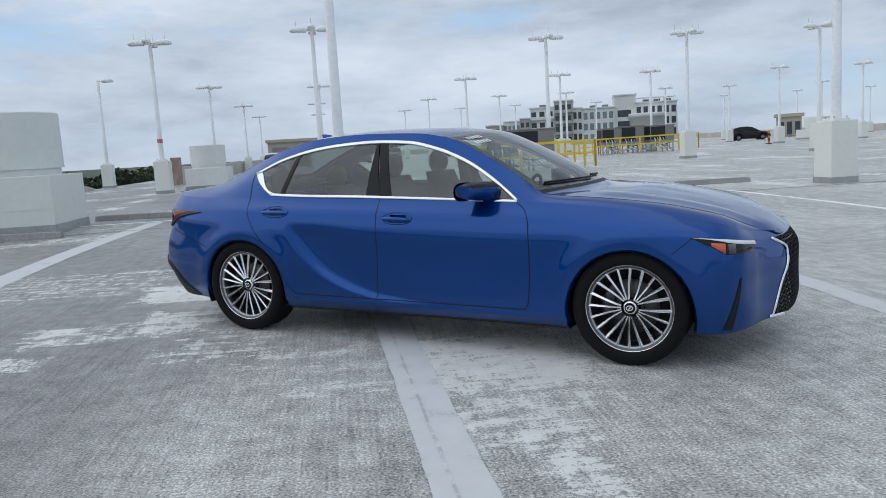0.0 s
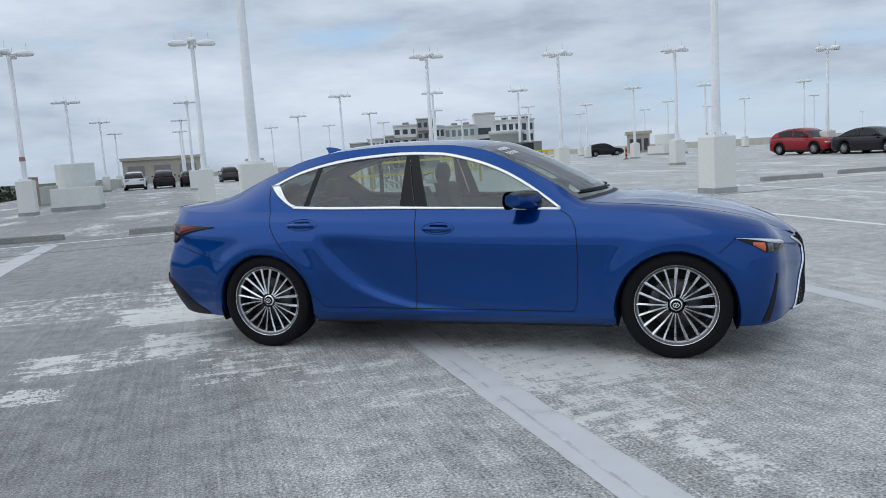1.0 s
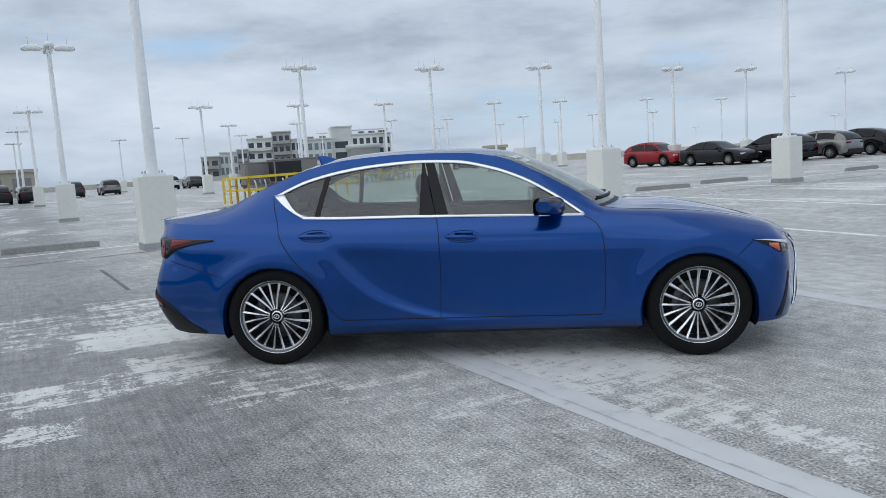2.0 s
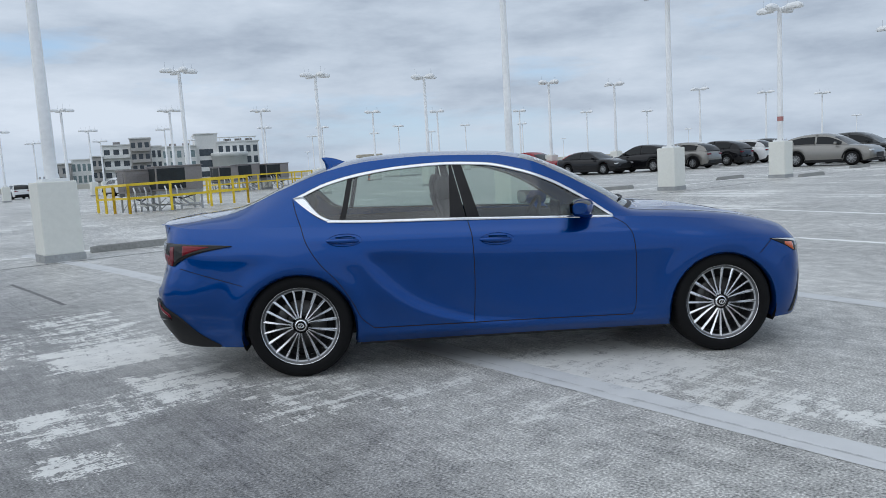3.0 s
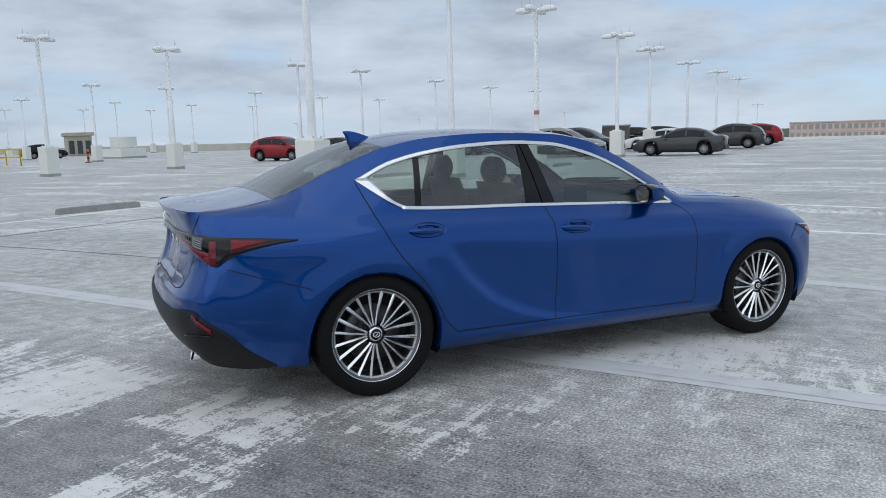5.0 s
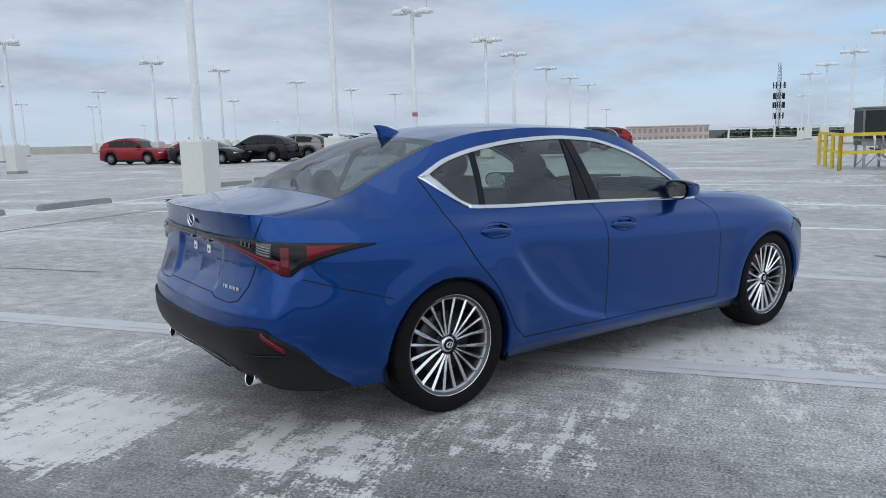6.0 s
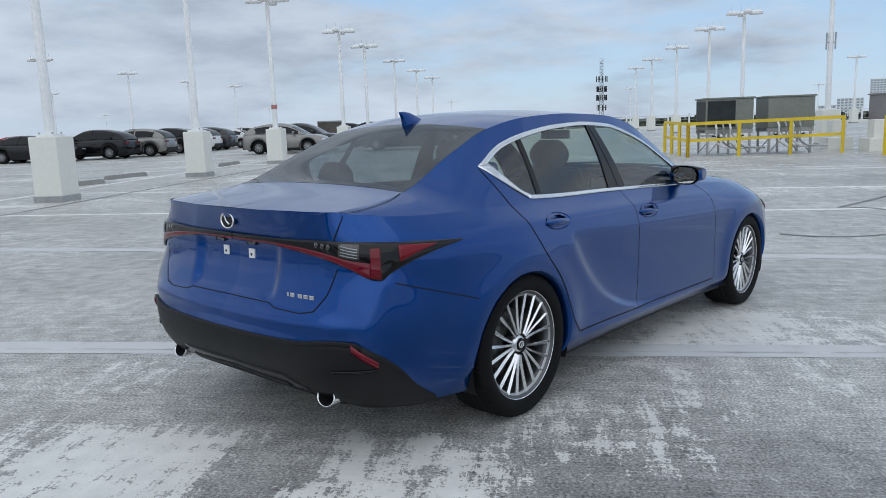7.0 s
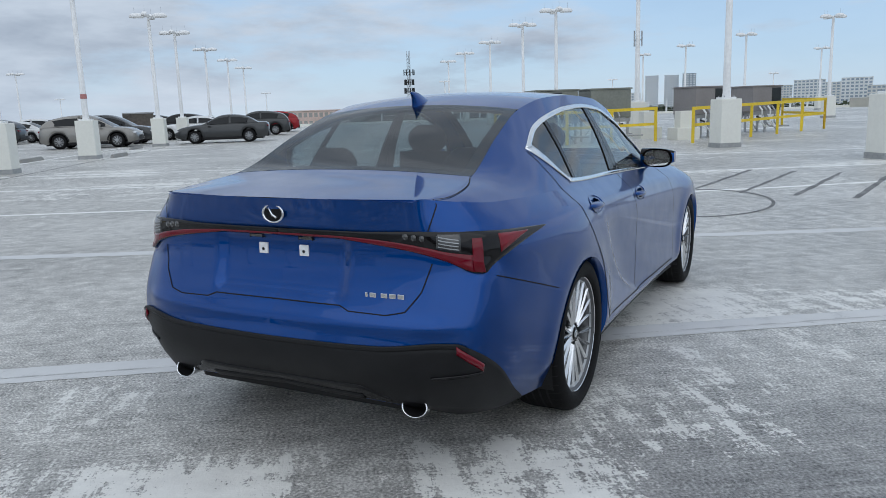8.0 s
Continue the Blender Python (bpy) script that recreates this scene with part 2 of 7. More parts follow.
M_LAMP_WHITE = plain("lamp_reflector", (0.80, 0.82, 0.84), 0.15, 0.3, 0.05, 60, coat=1.0)
M_LEATHER = plain("seat_leather", (0.022, 0.022, 0.023), 0.6, 0.0, 0.08, 30, spec=0.25)
M_LINER = plain("cabin_lining", (0.035, 0.036, 0.036), 0.85, 0.0, 0.1, 60)
M_WHITE_INK = plain("white_ink", (0.85, 0.86, 0.86), 0.5, 0.0, 0.03)
M_MIRROR = plain("mirror_silver", (0.92, 0.93, 0.93), 0.02, 1.0, 0.0)
M_POLE = plain("white_pole_paint", (0.84, 0.85, 0.85), 0.45, 0.0, 0.05, 12)
M_BASE = plain("cream_concrete_paint", (0.80, 0.80, 0.74), 0.75, 0.0, 0.025, 14, bump=0.1)
M_BASE_GREY = plain("grey_base_band", (0.36, 0.37, 0.37), 0.85, 0.0, 0.14, 20, bump=0.2)
M_LAMPHEAD = plain("lamp_housing", (0.86, 0.87, 0.87), 0.4, 0.0, 0.04, 10)
M_STEEL = plain("galvanised_steel", (0.42, 0.43, 0.44), 0.42, 0.75, 0.12, 25)
M_YELLOW = plain("yellow_rail_paint", (0.78, 0.56, 0.03), 0.5, 0.0, 0.10, 25)
M_UNIT = plain("unit_casing", (0.25, 0.235, 0.235), 0.55, 0.0, 0.10, 18)
M_UNIT_GREEN = plain("unit_casing_olive", (0.22, 0.235, 0.21), 0.55, 0.0, 0.10, 18)
M_COIL = plain("unit_coil", (0.020, 0.026, 0.030), 0.6, 0.2, 0.25, 50)
M_STOP = plain("wheel_stop_concrete", (0.30, 0.30, 0.285), 0.9, 0.0, 0.16, 22, bump=0.4)
M_DUCT = plain("cream_duct_paint", (0.76, 0.77, 0.73), 0.7, 0.0, 0.03, 6, bump=0.1)
M_STUCCO = plain("white_stucco", (0.80, 0.80, 0.78), 0.9, 0.0, 0.06, 3)
M_STUCCO_TAUPE = plain("taupe_stucco", (0.46, 0.44, 0.42), 0.9, 0.0, 0.08, 3)
M_STUCCO_PINK = plain("pink_stucco", (0.86, 0.68, 0.62), 0.9, 0.0, 0.08, 2)
M_BEIGE = plain("beige_block", (0.46, 0.42, 0.34), 0.9, 0.0, 0.08, 3)
M_WINDOW = plain("far_window", (0.05, 0.065, 0.08), 0.12, 0.0, 0.2, 1.5)
M_FLATGLASS = plain("green_grey_glass", (0.20, 0.27, 0.28), 0.1, 0.0, 0.2, 1.5)
M_TOWERWALL = plain("tower_wall", (0.88, 0.90, 0.92), 0.9, 0.0, 0.06, 0.4)
M_TOWERGLASS = plain("tower_glass", (0.36, 0.44, 0.52), 0.3, 0.0, 0.15, 0.3)
M_PARAPET = plain("parapet_paint", (0.52, 0.50, 0.44), 0.9, 0.0, 0.10, 6, bump=0.2)
M_PANEL = plain("stained_panel", (0.40, 0.28, 0.23), 0.9, 0.0, 0.25, 3, bump=0.2)
M_LEAF = plain("tree_leaf", (0.045, 0.065, 0.030), 0.7, 0.0, 0.5, 1.2)
M_LAND = plain("far_land", (0.07, 0.085, 0.055), 0.95, 0.0, 0.4, 0.4)
M_ORANGE = plain("orange_plastic", (0.75, 0.16, 0.03), 0.5, 0.0, 0.08)
M_REDBAND = plain("red_band", (0.46, 0.20, 0.19), 0.5, 0.0, 0.1)
M_DARKPIPE = plain("dark_pipe", (0.03, 0.03, 0.032), 0.6, 0.0, 0.2, 30)
M_RUSTPANEL = plain("dumpster_panel", (0.13, 0.115, 0.10), 0.8, 0.1, 0.25, 6)
M_DECK = concrete_deck()
M_SEALANT = worn_line("joint_sealant", (0.60, 0.605, 0.605), 0.36, (0.34, 0.347, 0.355))
M_LINE = worn_line("worn_white_line", (0.86, 0.86, 0.84), 0.38)
M_TYREMARK = worn_line("tyre_mark", (0.12, 0.12, 0.122), 0.50, (0.24, 0.242, 0.24))
M_RIDGE = worn_line("sealant_ridge", (0.64, 0.645, 0.645), 0.50, (0.47, 0.475, 0.475))
M_JOINT = plain("dark_joint", (0.18, 0.18, 0.18), 0.85, 0.0, 0.2, 30)

# ---------------------------------------------------------------- mesh helpers
def mesh_of(name, bm, material, smooth=False):
    me = bpy.data.meshes.new(name)
    bm.to_mesh(me)
    bm.free()
    mats = material if isinstance(material, (list, tuple)) else [material]
    for m in mats:
        me.materials.append(m)
    if smooth:
        me.polygons.foreach_set("use_smooth", [True] * len(me.polygons))
    return me


def part(name, bm, material, parent, label="", smooth=False):
    """Links a bmesh as one mesh object under a thing or a part."""
    ob = new(name, mesh_of(name, bm, material, smooth))
    ob.parent = parent
    return tagged(ob, label)


DECK_LEAN = Vector((0, 0, 1)).rotation_difference(Vector((-0.0165, 0.0056, 1.0))).to_matrix().to_4x4()


def stand(x, y, turn=0.0, z=None):
    """A place square on the deck's slope."""
    return Matrix.Translation((x, y, deck_z(x, y) if z is None else z)) @ DECK_LEAN @ Matrix.Rotation(radians(turn), 4, "Z")


def thing(name, label, category, at=(0, 0, 0), rz=0.0, group="", kind=""):
    ob = new(name)
    ob.empty_display_size = 0.1
    ob.matrix_world = stand(at[0], at[1], rz, at[2]) if math.hypot(at[0], at[1]) > 5 else pose(*at, 0, 0, rz)
    return tagged(ob, label, category, group, kind)


def solid(name, bm, material, label="", category="", group="", kind="", smooth=False):
    ob = new(name, mesh_of(name, bm, material, smooth))
    return tagged(ob, label, category, group, kind)


def add_box(bm, lo, hi, turn=None, bevel=0.0):
    made = bmesh.ops.create_cube(bm, size=1.0)["verts"]
    lo, hi = Vector(lo), Vector(hi)
    for v in made:
        v.co = Vector([lo[i] + (v.co[i] + 0.5) * (hi[i] - lo[i]) for i in range(3)])
    if bevel:
        edges = list({e for v in made for e in v.link_edges})
        made = [v for v in bmesh.ops.bevel(bm, geom=edges, offset=bevel, segments=2, affect="EDGES", profile=0.6)["verts"]]
    if turn is not None:
        bmesh.ops.transform(bm, matrix=turn, verts=made)
    return made


def box(lo, hi, bevel=0.0, turn=None):
    bm = bmesh.new()
    add_box(bm, lo, hi, turn, bevel)
    return bm


def add_rod(bm, a, b, r0, r1=None, sides=8, caps=True):
    """A tapered round bar from a to b."""
    a, b = Vector(a), Vector(b)
    r1 = r0 if r1 is None else r1
    turn = (b - a).to_track_quat("Z", "Y").to_matrix()
    rings = []
    for p, r in ((a, r0), (b, r1)):
        rings.append([bm.verts.new(p + turn @ Vector((r * math.cos(2 * math.pi * k / sides), r * math.sin(2 * math.pi * k / sides), 0))) for k in range(sides)])
    for k in range(sides):
        n = (k + 1) % sides
        bm.faces.new((rings[0][k], rings[0][n], rings[1][n], rings[1][k]))
    if caps:
        bm.faces.new(rings[0][::-1])
        bm.faces.new(rings[1])


def rod(a, b, r0, r1=None, sides=8):
    bm = bmesh.new()
    add_rod(bm, a, b, r0, r1, sides)
    return bm


def add_lathe(bm, profile, sides=32, axis="Z", centre=(0, 0, 0), close=False):
    """Turns a profile of (radius, height) about an axis."""
    rings = []
    for r, h in profile:
        ring = []
        for k in range(sides):
            a = 2 * math.pi * k / sides
            c, s_ = r * math.cos(a), r * math.sin(a)
            co = {"Z": (c, s_, h), "Y": (c, h, s_), "X": (h, c, s_)}[axis]
            ring.append(bm.verts.new(Vector(centre) + Vector(co)))
        rings.append(ring)
    pairs = list(zip(rings, rings[1:]))
    if close:
        pairs.append((rings[-1], rings[0]))
    for lo, hi in pairs:
        for k in range(sides):
            n = (k + 1) % sides
            bm.faces.new((lo[k], lo[n], hi[n], hi[k]))
    return rings


def lathe(profile, sides=32, axis="Z", centre=(0, 0, 0), close=False):
    bm = bmesh.new()
    add_lathe(bm, profile, sides, axis, centre, close)
    bmesh.ops.recalc_face_normals(bm, faces=bm.faces)
    return bm


def add_grid(bm, rows, flip=False):
    """Quads through a grid of places: rows of equal length."""
    vs = [[bm.verts.new(p) for p in row] for row in rows]
    for a, b in zip(vs, vs[1:]):
        for k in range(len(a) - 1):
            quad = (a[k], a[k + 1], b[k + 1], b[k])
            bm.faces.new(quad[::-1] if flip else quad)
    return vs


def add_tube(bm, path, r, sides=6):
    """A round tube along a line of places."""
    path = [Vector(p) for p in path]
    rings = []
    for i, p in enumerate(path):
        d = (path[min(i + 1, len(path) - 1)] - path[max(i - 1, 0)]).normalized()
        q = d.to_track_quat("Z", "Y").to_matrix()
        rings.append([bm.verts.new(p + q @ Vector((r * math.cos(2 * math.pi * k / sides), r * math.sin(2 * math.pi * k / sides), 0))) for k in range(sides)])
    for a, b in zip(rings, rings[1:]):
        for k in range(sides):
            n = (k + 1) % sides
            bm.faces.new((a[k], a[n], b[n], b[k]))
    bm.faces.new(rings[0][::-1])
    bm.faces.new(rings[-1])


def tube(path, r, sides=6):
    bm = bmesh.new()
    add_tube(bm, path, r, sides)
    return bm


def smoothstep(a, b, x):
    x = min(1.0, max(0.0, (x - a) / (b - a)))
    return x * x * (3 - 2 * x)


def deck_z(x, y):
    """The deck falls to its drains: level round the subject, a gentle slope further off."""
    return (0.0165 * x - 0.0056 * y) * smoothstep(4.0, 13.0, math.hypot(x, y))


def spline(knots):
    """A smooth curve through (x, value) knots (monotone between them)."""
    xs = np.array([k[0] for k in knots], float)
    ys = np.array([k[1] for k in knots], float)
    h = np.diff(xs)
    d = np.diff(ys) / h
    m = np.zeros(len(xs))
    m[0], m[-1] = d[0], d[-1]
    for i in range(1, len(xs) - 1):
        if d[i - 1] * d[i] > 0:
            w1, w2 = 2 * h[i] + h[i - 1], h[i] + 2 * h[i - 1]
            m[i] = (w1 + w2) / (w1 / d[i - 1] + w2 / d[i])

    def at(x):
        x = min(max(x, xs[0]), xs[-1])
        i = min(int(np.searchsorted(xs, x, "right")) - 1, len(xs) - 2)
        t = (x - xs[i]) / h[i]
        return float((1 + 2 * t) * (1 - t) ** 2 * ys[i] + t * (1 - t) ** 2 * h[i] * m[i] + t * t * (3 - 2 * t) * ys[i + 1] + t * t * (t - 1) * h[i] * m[i + 1])

    return at

# ---------------------------------------------------------------- the roof deck and its edges
U_MIN, U_MAX, V_MIN, V_MAX = -15.0, 80.0, -60.0, 172.0
GC, GS = math.cos(GRID_TURN), math.sin(GRID_TURN)


def uv(u, v):
    """A place on the deck from bay co-ordinates."""
    return GC * u - GS * v, GS * u + GC * v


def steps_out(lo, hi, near=0.6):
    vals, d, step = [0.0], 0.0, near
    for sgn, end in ((1, hi), (-1, -lo)):
        d, step = 0.0, near
        while d < end:
            d += step
            if d > 15:
                step = min(step * 1.25, 12.0)
            vals.append(sgn * min(d, end))
    return sorted(set(vals))


def build_deck():
    bm = bmesh.new()
    rows = []
    for v in steps_out(V_MIN, V_MAX):
        rows.append([(*uv(u, v), deck_z(*uv(u, v))) for u in steps_out(U_MIN, U_MAX)])
    add_grid(bm, rows)
    edge = [e for e in bm.edges if e.is_boundary]
    low = bmesh.ops.extrude_edge_only(bm, edges=edge)
    for el in low["geom"]:
        if isinstance(el, bmesh.types.BMVert):
            el.co.z -= 1.2
    bmesh.ops.recalc_face_normals(bm, faces=bm.faces)
    if max(bm.faces, key=lambda f: f.calc_area()).normal.z < 0:
        bmesh.ops.reverse_faces(bm, faces=bm.faces)
    return solid("floor", bm, M_DECK, "weathered grey concrete roof parking deck with flaking pale coating", "parking deck", kind="structure")


deck = build_deck()


def flat_strip(a, b, width, lift=0.004, n=60, wobble=0.0, seed=0):
    """A thin strip on the deck from a to b."""
    rnd = random.Random(seed)
    a, b = Vector((*a, 0)), Vector((*b, 0))
    d = (b - a).normalized()
    side = Vector((-d.y, d.x, 0))
    rows = []
    for i in range(n + 1):
        p = a + (b - a) * (i / n)
        w = [width / 2 + rnd.uniform(-wobble, wobble) for _ in range(2)]
        row = []
        for q in (p - side * w[0], p + side * w[1]):
            row.append((q.x, q.y, deck_z(q.x, q.y) + lift))
        rows.append(row)
    bm = bmesh.new()
    add_grid(bm, rows)
    if sum(f.normal.z for f in bm.faces) < 0:
        bmesh.ops.reverse_faces(bm, faces=bm.faces)
    bmesh.ops.recalc_face_normals(bm, faces=bm.faces)
    for f in bm.faces:
        f.normal_update()
    if bm.faces and sum(f.normal.z for f in bm.faces) < 0:
        bmesh.ops.reverse_faces(bm, faces=bm.faces)
    return bm


BAY = Vector((-0.593, 0.805))  # along the painted bay lines
ROW = Vector((0.829, 0.559))  # along the rows of lamps


def bay_line(name, through_point, back, ahead, width, material, label, seed, wobble=0.006, way=None, lift=0.002):
    p = Vector(through_point)
    run = Vector(way) if way else BAY
    n = int((back + ahead) / 0.10)
    bm = flat_strip(p - run * back, p + run * ahead, width, lift, n, wobble, seed)
    return solid(name, bm, material, label, "pavement marking", kind="structure")


bay_line("trim_joint_1", (-0.165, -0.81), 7.0, 13.0, 0.25, M_SEALANT, "pale grey sealant strip over a deck joint", 1, 0.005)
bay_line("trim_joint_2", (2.47, 1.52), 12.0, 12.0, 0.22, M_SEALANT, "pale grey sealant strip over a deck joint", 2, 0.014, way=(-0.514, 0.858))
bay_line("trim_line_1", (5.2, 4.53), 12.0, 9.0, 0.13, M_LINE, "worn white bay line", 3, 0.012, (-0.522, 0.853))
bay_line("trim_line_2", (8.8, 5.08), 14.0, 13.0, 0.13, M_LINE, "worn white bay line", 4, 0.012, (-0.431, 0.902))
bay_line("trim_line_9", (-0.19, -0.83), 7.0, 12.9, 0.016, M_RIDGE, "raised ridge along the sealant strip", 9, 0.004, None, 0.0035)
bay_line("trim_line_3", (-6.5, 1.1), 5.0, 7.0, 0.34, M_SEALANT, "pale grey sealant strip over a deck joint", 5)
bay_line("trim_line_4", (-4.76, 3.16), 0.9, 1.6, 0.05, M_JOINT, "dark joint in the concrete", 6)
bay_line("trim_line_5", (-3.09, 6.28), 2.2, 4.0, 0.035, M_JOINT, "dark joint in the concrete", 7)
bay_line("trim_line_6", (13.4, 5.6), 16.0, 14.0, 0.13, M_LINE, "worn white bay line", 8, 0.012, (-0.46, 0.888))


def row_line(name, a, length, width, material, label, seed, wobble=0.008):
    a = Vector(a)
    n = max(8, int(length / 0.4))
    bm = flat_strip(a, a + ROW * length, width, 0.0035, n, wobble, seed)
    return solid(name, bm, material, label, "pavement marking", kind="structure")


row_line("trim_line_7", (-16.0, 3.4), 46.0, 0.16, M_LINE, "worn white line in front of the wheel stops", 11)
row_line("trim_line_8", (-14.5, 1.6), 44.0, 0.07, M_JOINT, "dark joint in the concrete", 12)
for i in range(9):
    # skid marks where cars turn out of the bays
    a = Vector((8.1, 0.1)) + Vector((-0.2, -0.77)) * i
    bm = flat_strip(a, a + Vector((3.2, -0.63)), 0.085, 0.003, 14, 0.015, 30 + i)
    tagged(solid("trim_tyre_mark", bm, M_TYREMARK), "dark tyre mark across the deck", "pavement marking", kind="structure")


# a tyre's turning arc
bm = bmesh.new()
rows = []
for i in range(41):
    a = radians(-100 + 200 * i / 40)
    row = []
    for r in (0.955, 1.0):
        x, y = 6.7 + 1.55 * r * math.sin(a), -0.15 - 1.08 * r * math.cos(a)
        row.append((x, y, deck_z(x, y) + 0.0045))
    rows.append(row)
add_grid(bm, rows)
bmesh.ops.recalc_face_normals(bm, faces=bm.faces)
if sum(f.normal.z for f in bm.faces) < 0:
    bmesh.ops.reverse_faces(bm, faces=bm.faces)
solid("trim_tyre_arc", bm, M_TYREMARK, "dark curved tyre mark on the deck", "pavement marking", kind="structure")


# ---------------------------------------------------------------- lamp posts
def lamp_post_parts(quad, band, ob, heads=0):
    part("grey_foot", box((-0.328, -0.328, -0.35), (0.328, 0.328, 0.13), 0.01), M_BASE_GREY, ob, "grey painted foot")
    part("plinth", box((-0.312, -0.312, 0.12), (0.312, 0.312, 1.36), 0.025), M_BASE, ob, "cream painted concrete plinth")
    part("base_plate", box((-0.2, -0.2, 1.358), (0.2, 0.2, 1.41), 0.008), M_POLE, ob)
    for k in range(4):
        bx, by = 0.15 * (1 if k % 2 else -1), 0.15 * (1 if k > 1 else -1)
        part("anchor_bolt", rod((bx, by, 1.41), (bx, by, 1.45), 0.016, sides=6), M_STEEL, ob)
    part("pole", lathe([(0.125, 1.41), (0.105, 1.5), (0.075, 6.25), (0.0, 6.26)], 20), M_POLE, ob, "", True)
    bm = bmesh.new()
    add_rod(bm, (0.0 if heads else -0.5, 0, 6.2), (0.5, 0, 6.2), 0.035, sides=8)
    if quad:
        add_rod(bm, (0, -0.55, 6.2), (0, 0.55, 6.2), 0.035, sides=8)
    part("arm", bm, M_POLE, ob)
    for k in range(heads or (4 if quad else 2)):
        turn = Matrix.Rotation(math.pi * k if not quad else math.pi / 2 * k, 4, "Z")
        bm = bmesh.new()
        rows = []
        n = 14
        for lvl, (sx, zz) in enumerate(((0.0, -0.085), (0.86, -0.08), (1.0, -0.02), (0.88, 0.07), (0.55, 0.13), (0.0, 0.15))):
            rows.append([(0.53 + 0.36 * sx * math.copysign(abs(math.cos(2 * math.pi * i / n)) ** 0.6, math.cos(2 * math.pi * i / n)),
                          0.17 * sx * math.copysign(abs(math.sin(2 * math.pi * i / n)) ** 0.6, math.sin(2 * math.pi * i / n)), 6.2 + zz) for i in range(n + 1)])
        add_grid(bm, rows)
        bmesh.ops.remove_doubles(bm, verts=bm.verts, dist=0.001)
        bmesh.ops.recalc_face_normals(bm, faces=bm.faces)
        bmesh.ops.transform(bm, matrix=turn, verts=bm.verts)
        head = part("lamp_head", bm, M_LAMPHEAD, ob, "white rounded floodlight head", True)
        bm = bmesh.new()
        add_rod(bm, turn @ Vector((0.62, 0, 6.3)), turn @ Vector((0.62, 0, 6.62)), 0.008, 0.004, 5)
        part("bird_spike", bm, M_STEEL, head)
    if band:
        part("red_band", lathe([(0.112, 2.12), (0.112, 2.28)], 20), M_REDBAND, ob, "faded red notice band")


def lamp_post(at, quad=False, band=False, turn=34.5):
    label = "white lamp post with %s floodlight heads on a cream plinth" % ("four" if quad else "two")
    ob = thing("lamp_post", label, "street lamp", (at[0], at[1], deck_z(*at)), turn, "lamp posts on the deck")
    lamp_post_parts(quad, band, ob)
    return ob


twin = lamp_post((2.56, 13.9), True)
quad_lamp = lamp_post((-9.8, 30.8), True)
band_lamp = lamp_post((14.2, 21.8), True, True)
NEAR_TWIN = [(8.51, 18.1), (-6.42, 7.77), (22.9, 27.6), (29.2, 32.4), (38.8, 39.3), (48.3, 45.8), (58.0, 52.5), (10.8, 45.2), (16.5, 49.0), (2.0, 38.3),
             (18.7, 0.8), (14.2, -3.0), (35, 11.2), (40.4, 15.1), (50.3, 21.5), (59.3, 27.8), (68.5, 34), (67.9, 9.9), (77.3, 15.7), (59.7, 4.1),
             (84.5, -0.9), (50.1, -1.8), (26.97, 5.15)]
FAR_TWIN = [(-35.3, 34.8), (-47.1, 51.6), (-59.5, 68.5), (-31, 41.5), (-42.5, 57), (-54.7, 74), (-46.3, 81.2), (-34.3, 65), (-21.8, 47.3), (-40.9, 86.7), (-28.2, 69.3),
            (-34.5, 90), (-15.9, 51.7), (-22.3, 73.5), (-26.2, 99.4), (-10, 56.2), (-13.3, 80.2), (-10.6, 109), (1.8, 92.5), (-1.2, 64.4), (-7.4, 85.8)]
FAR_TWIN_B = [(-1.4, 111), (5.0, 68.3), (7.6, 116), (11.3, 100), (14.2, 74.4), (20.4, 105.7), (24, 83.6), (33.3, 89), (26.7, 57.8), (36.8, 65.8), (46, 71.6)]
for at in NEAR_TWIN + FAR_TWIN + FAR_TWIN_B:
    copy_thing(twin, stand(*at, 34.5 + random.uniform(-3, 3)))
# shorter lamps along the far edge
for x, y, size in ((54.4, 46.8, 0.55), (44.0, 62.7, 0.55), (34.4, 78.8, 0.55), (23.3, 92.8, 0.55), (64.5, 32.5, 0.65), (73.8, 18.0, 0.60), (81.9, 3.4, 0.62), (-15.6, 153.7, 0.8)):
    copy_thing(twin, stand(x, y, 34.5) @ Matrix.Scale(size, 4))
for at in ((-3.9, 35.0), (-16.0, 20.4)):
    copy_thing(quad_lamp, stand(*at, 34.5))
copy_thing(band_lamp, stand(-22.6, 18.2, 124.5))


# a single-headed post by the open edge
edge_lamp = thing("lamp_post", "white lamp post with one floodlight head at the open edge", "street lamp", (-35.49, 26.03, deck_z(-35.49, 26.03)), 34.5, "lamp posts on the deck")
lamp_post_parts(False, False, edge_lamp, heads=1)


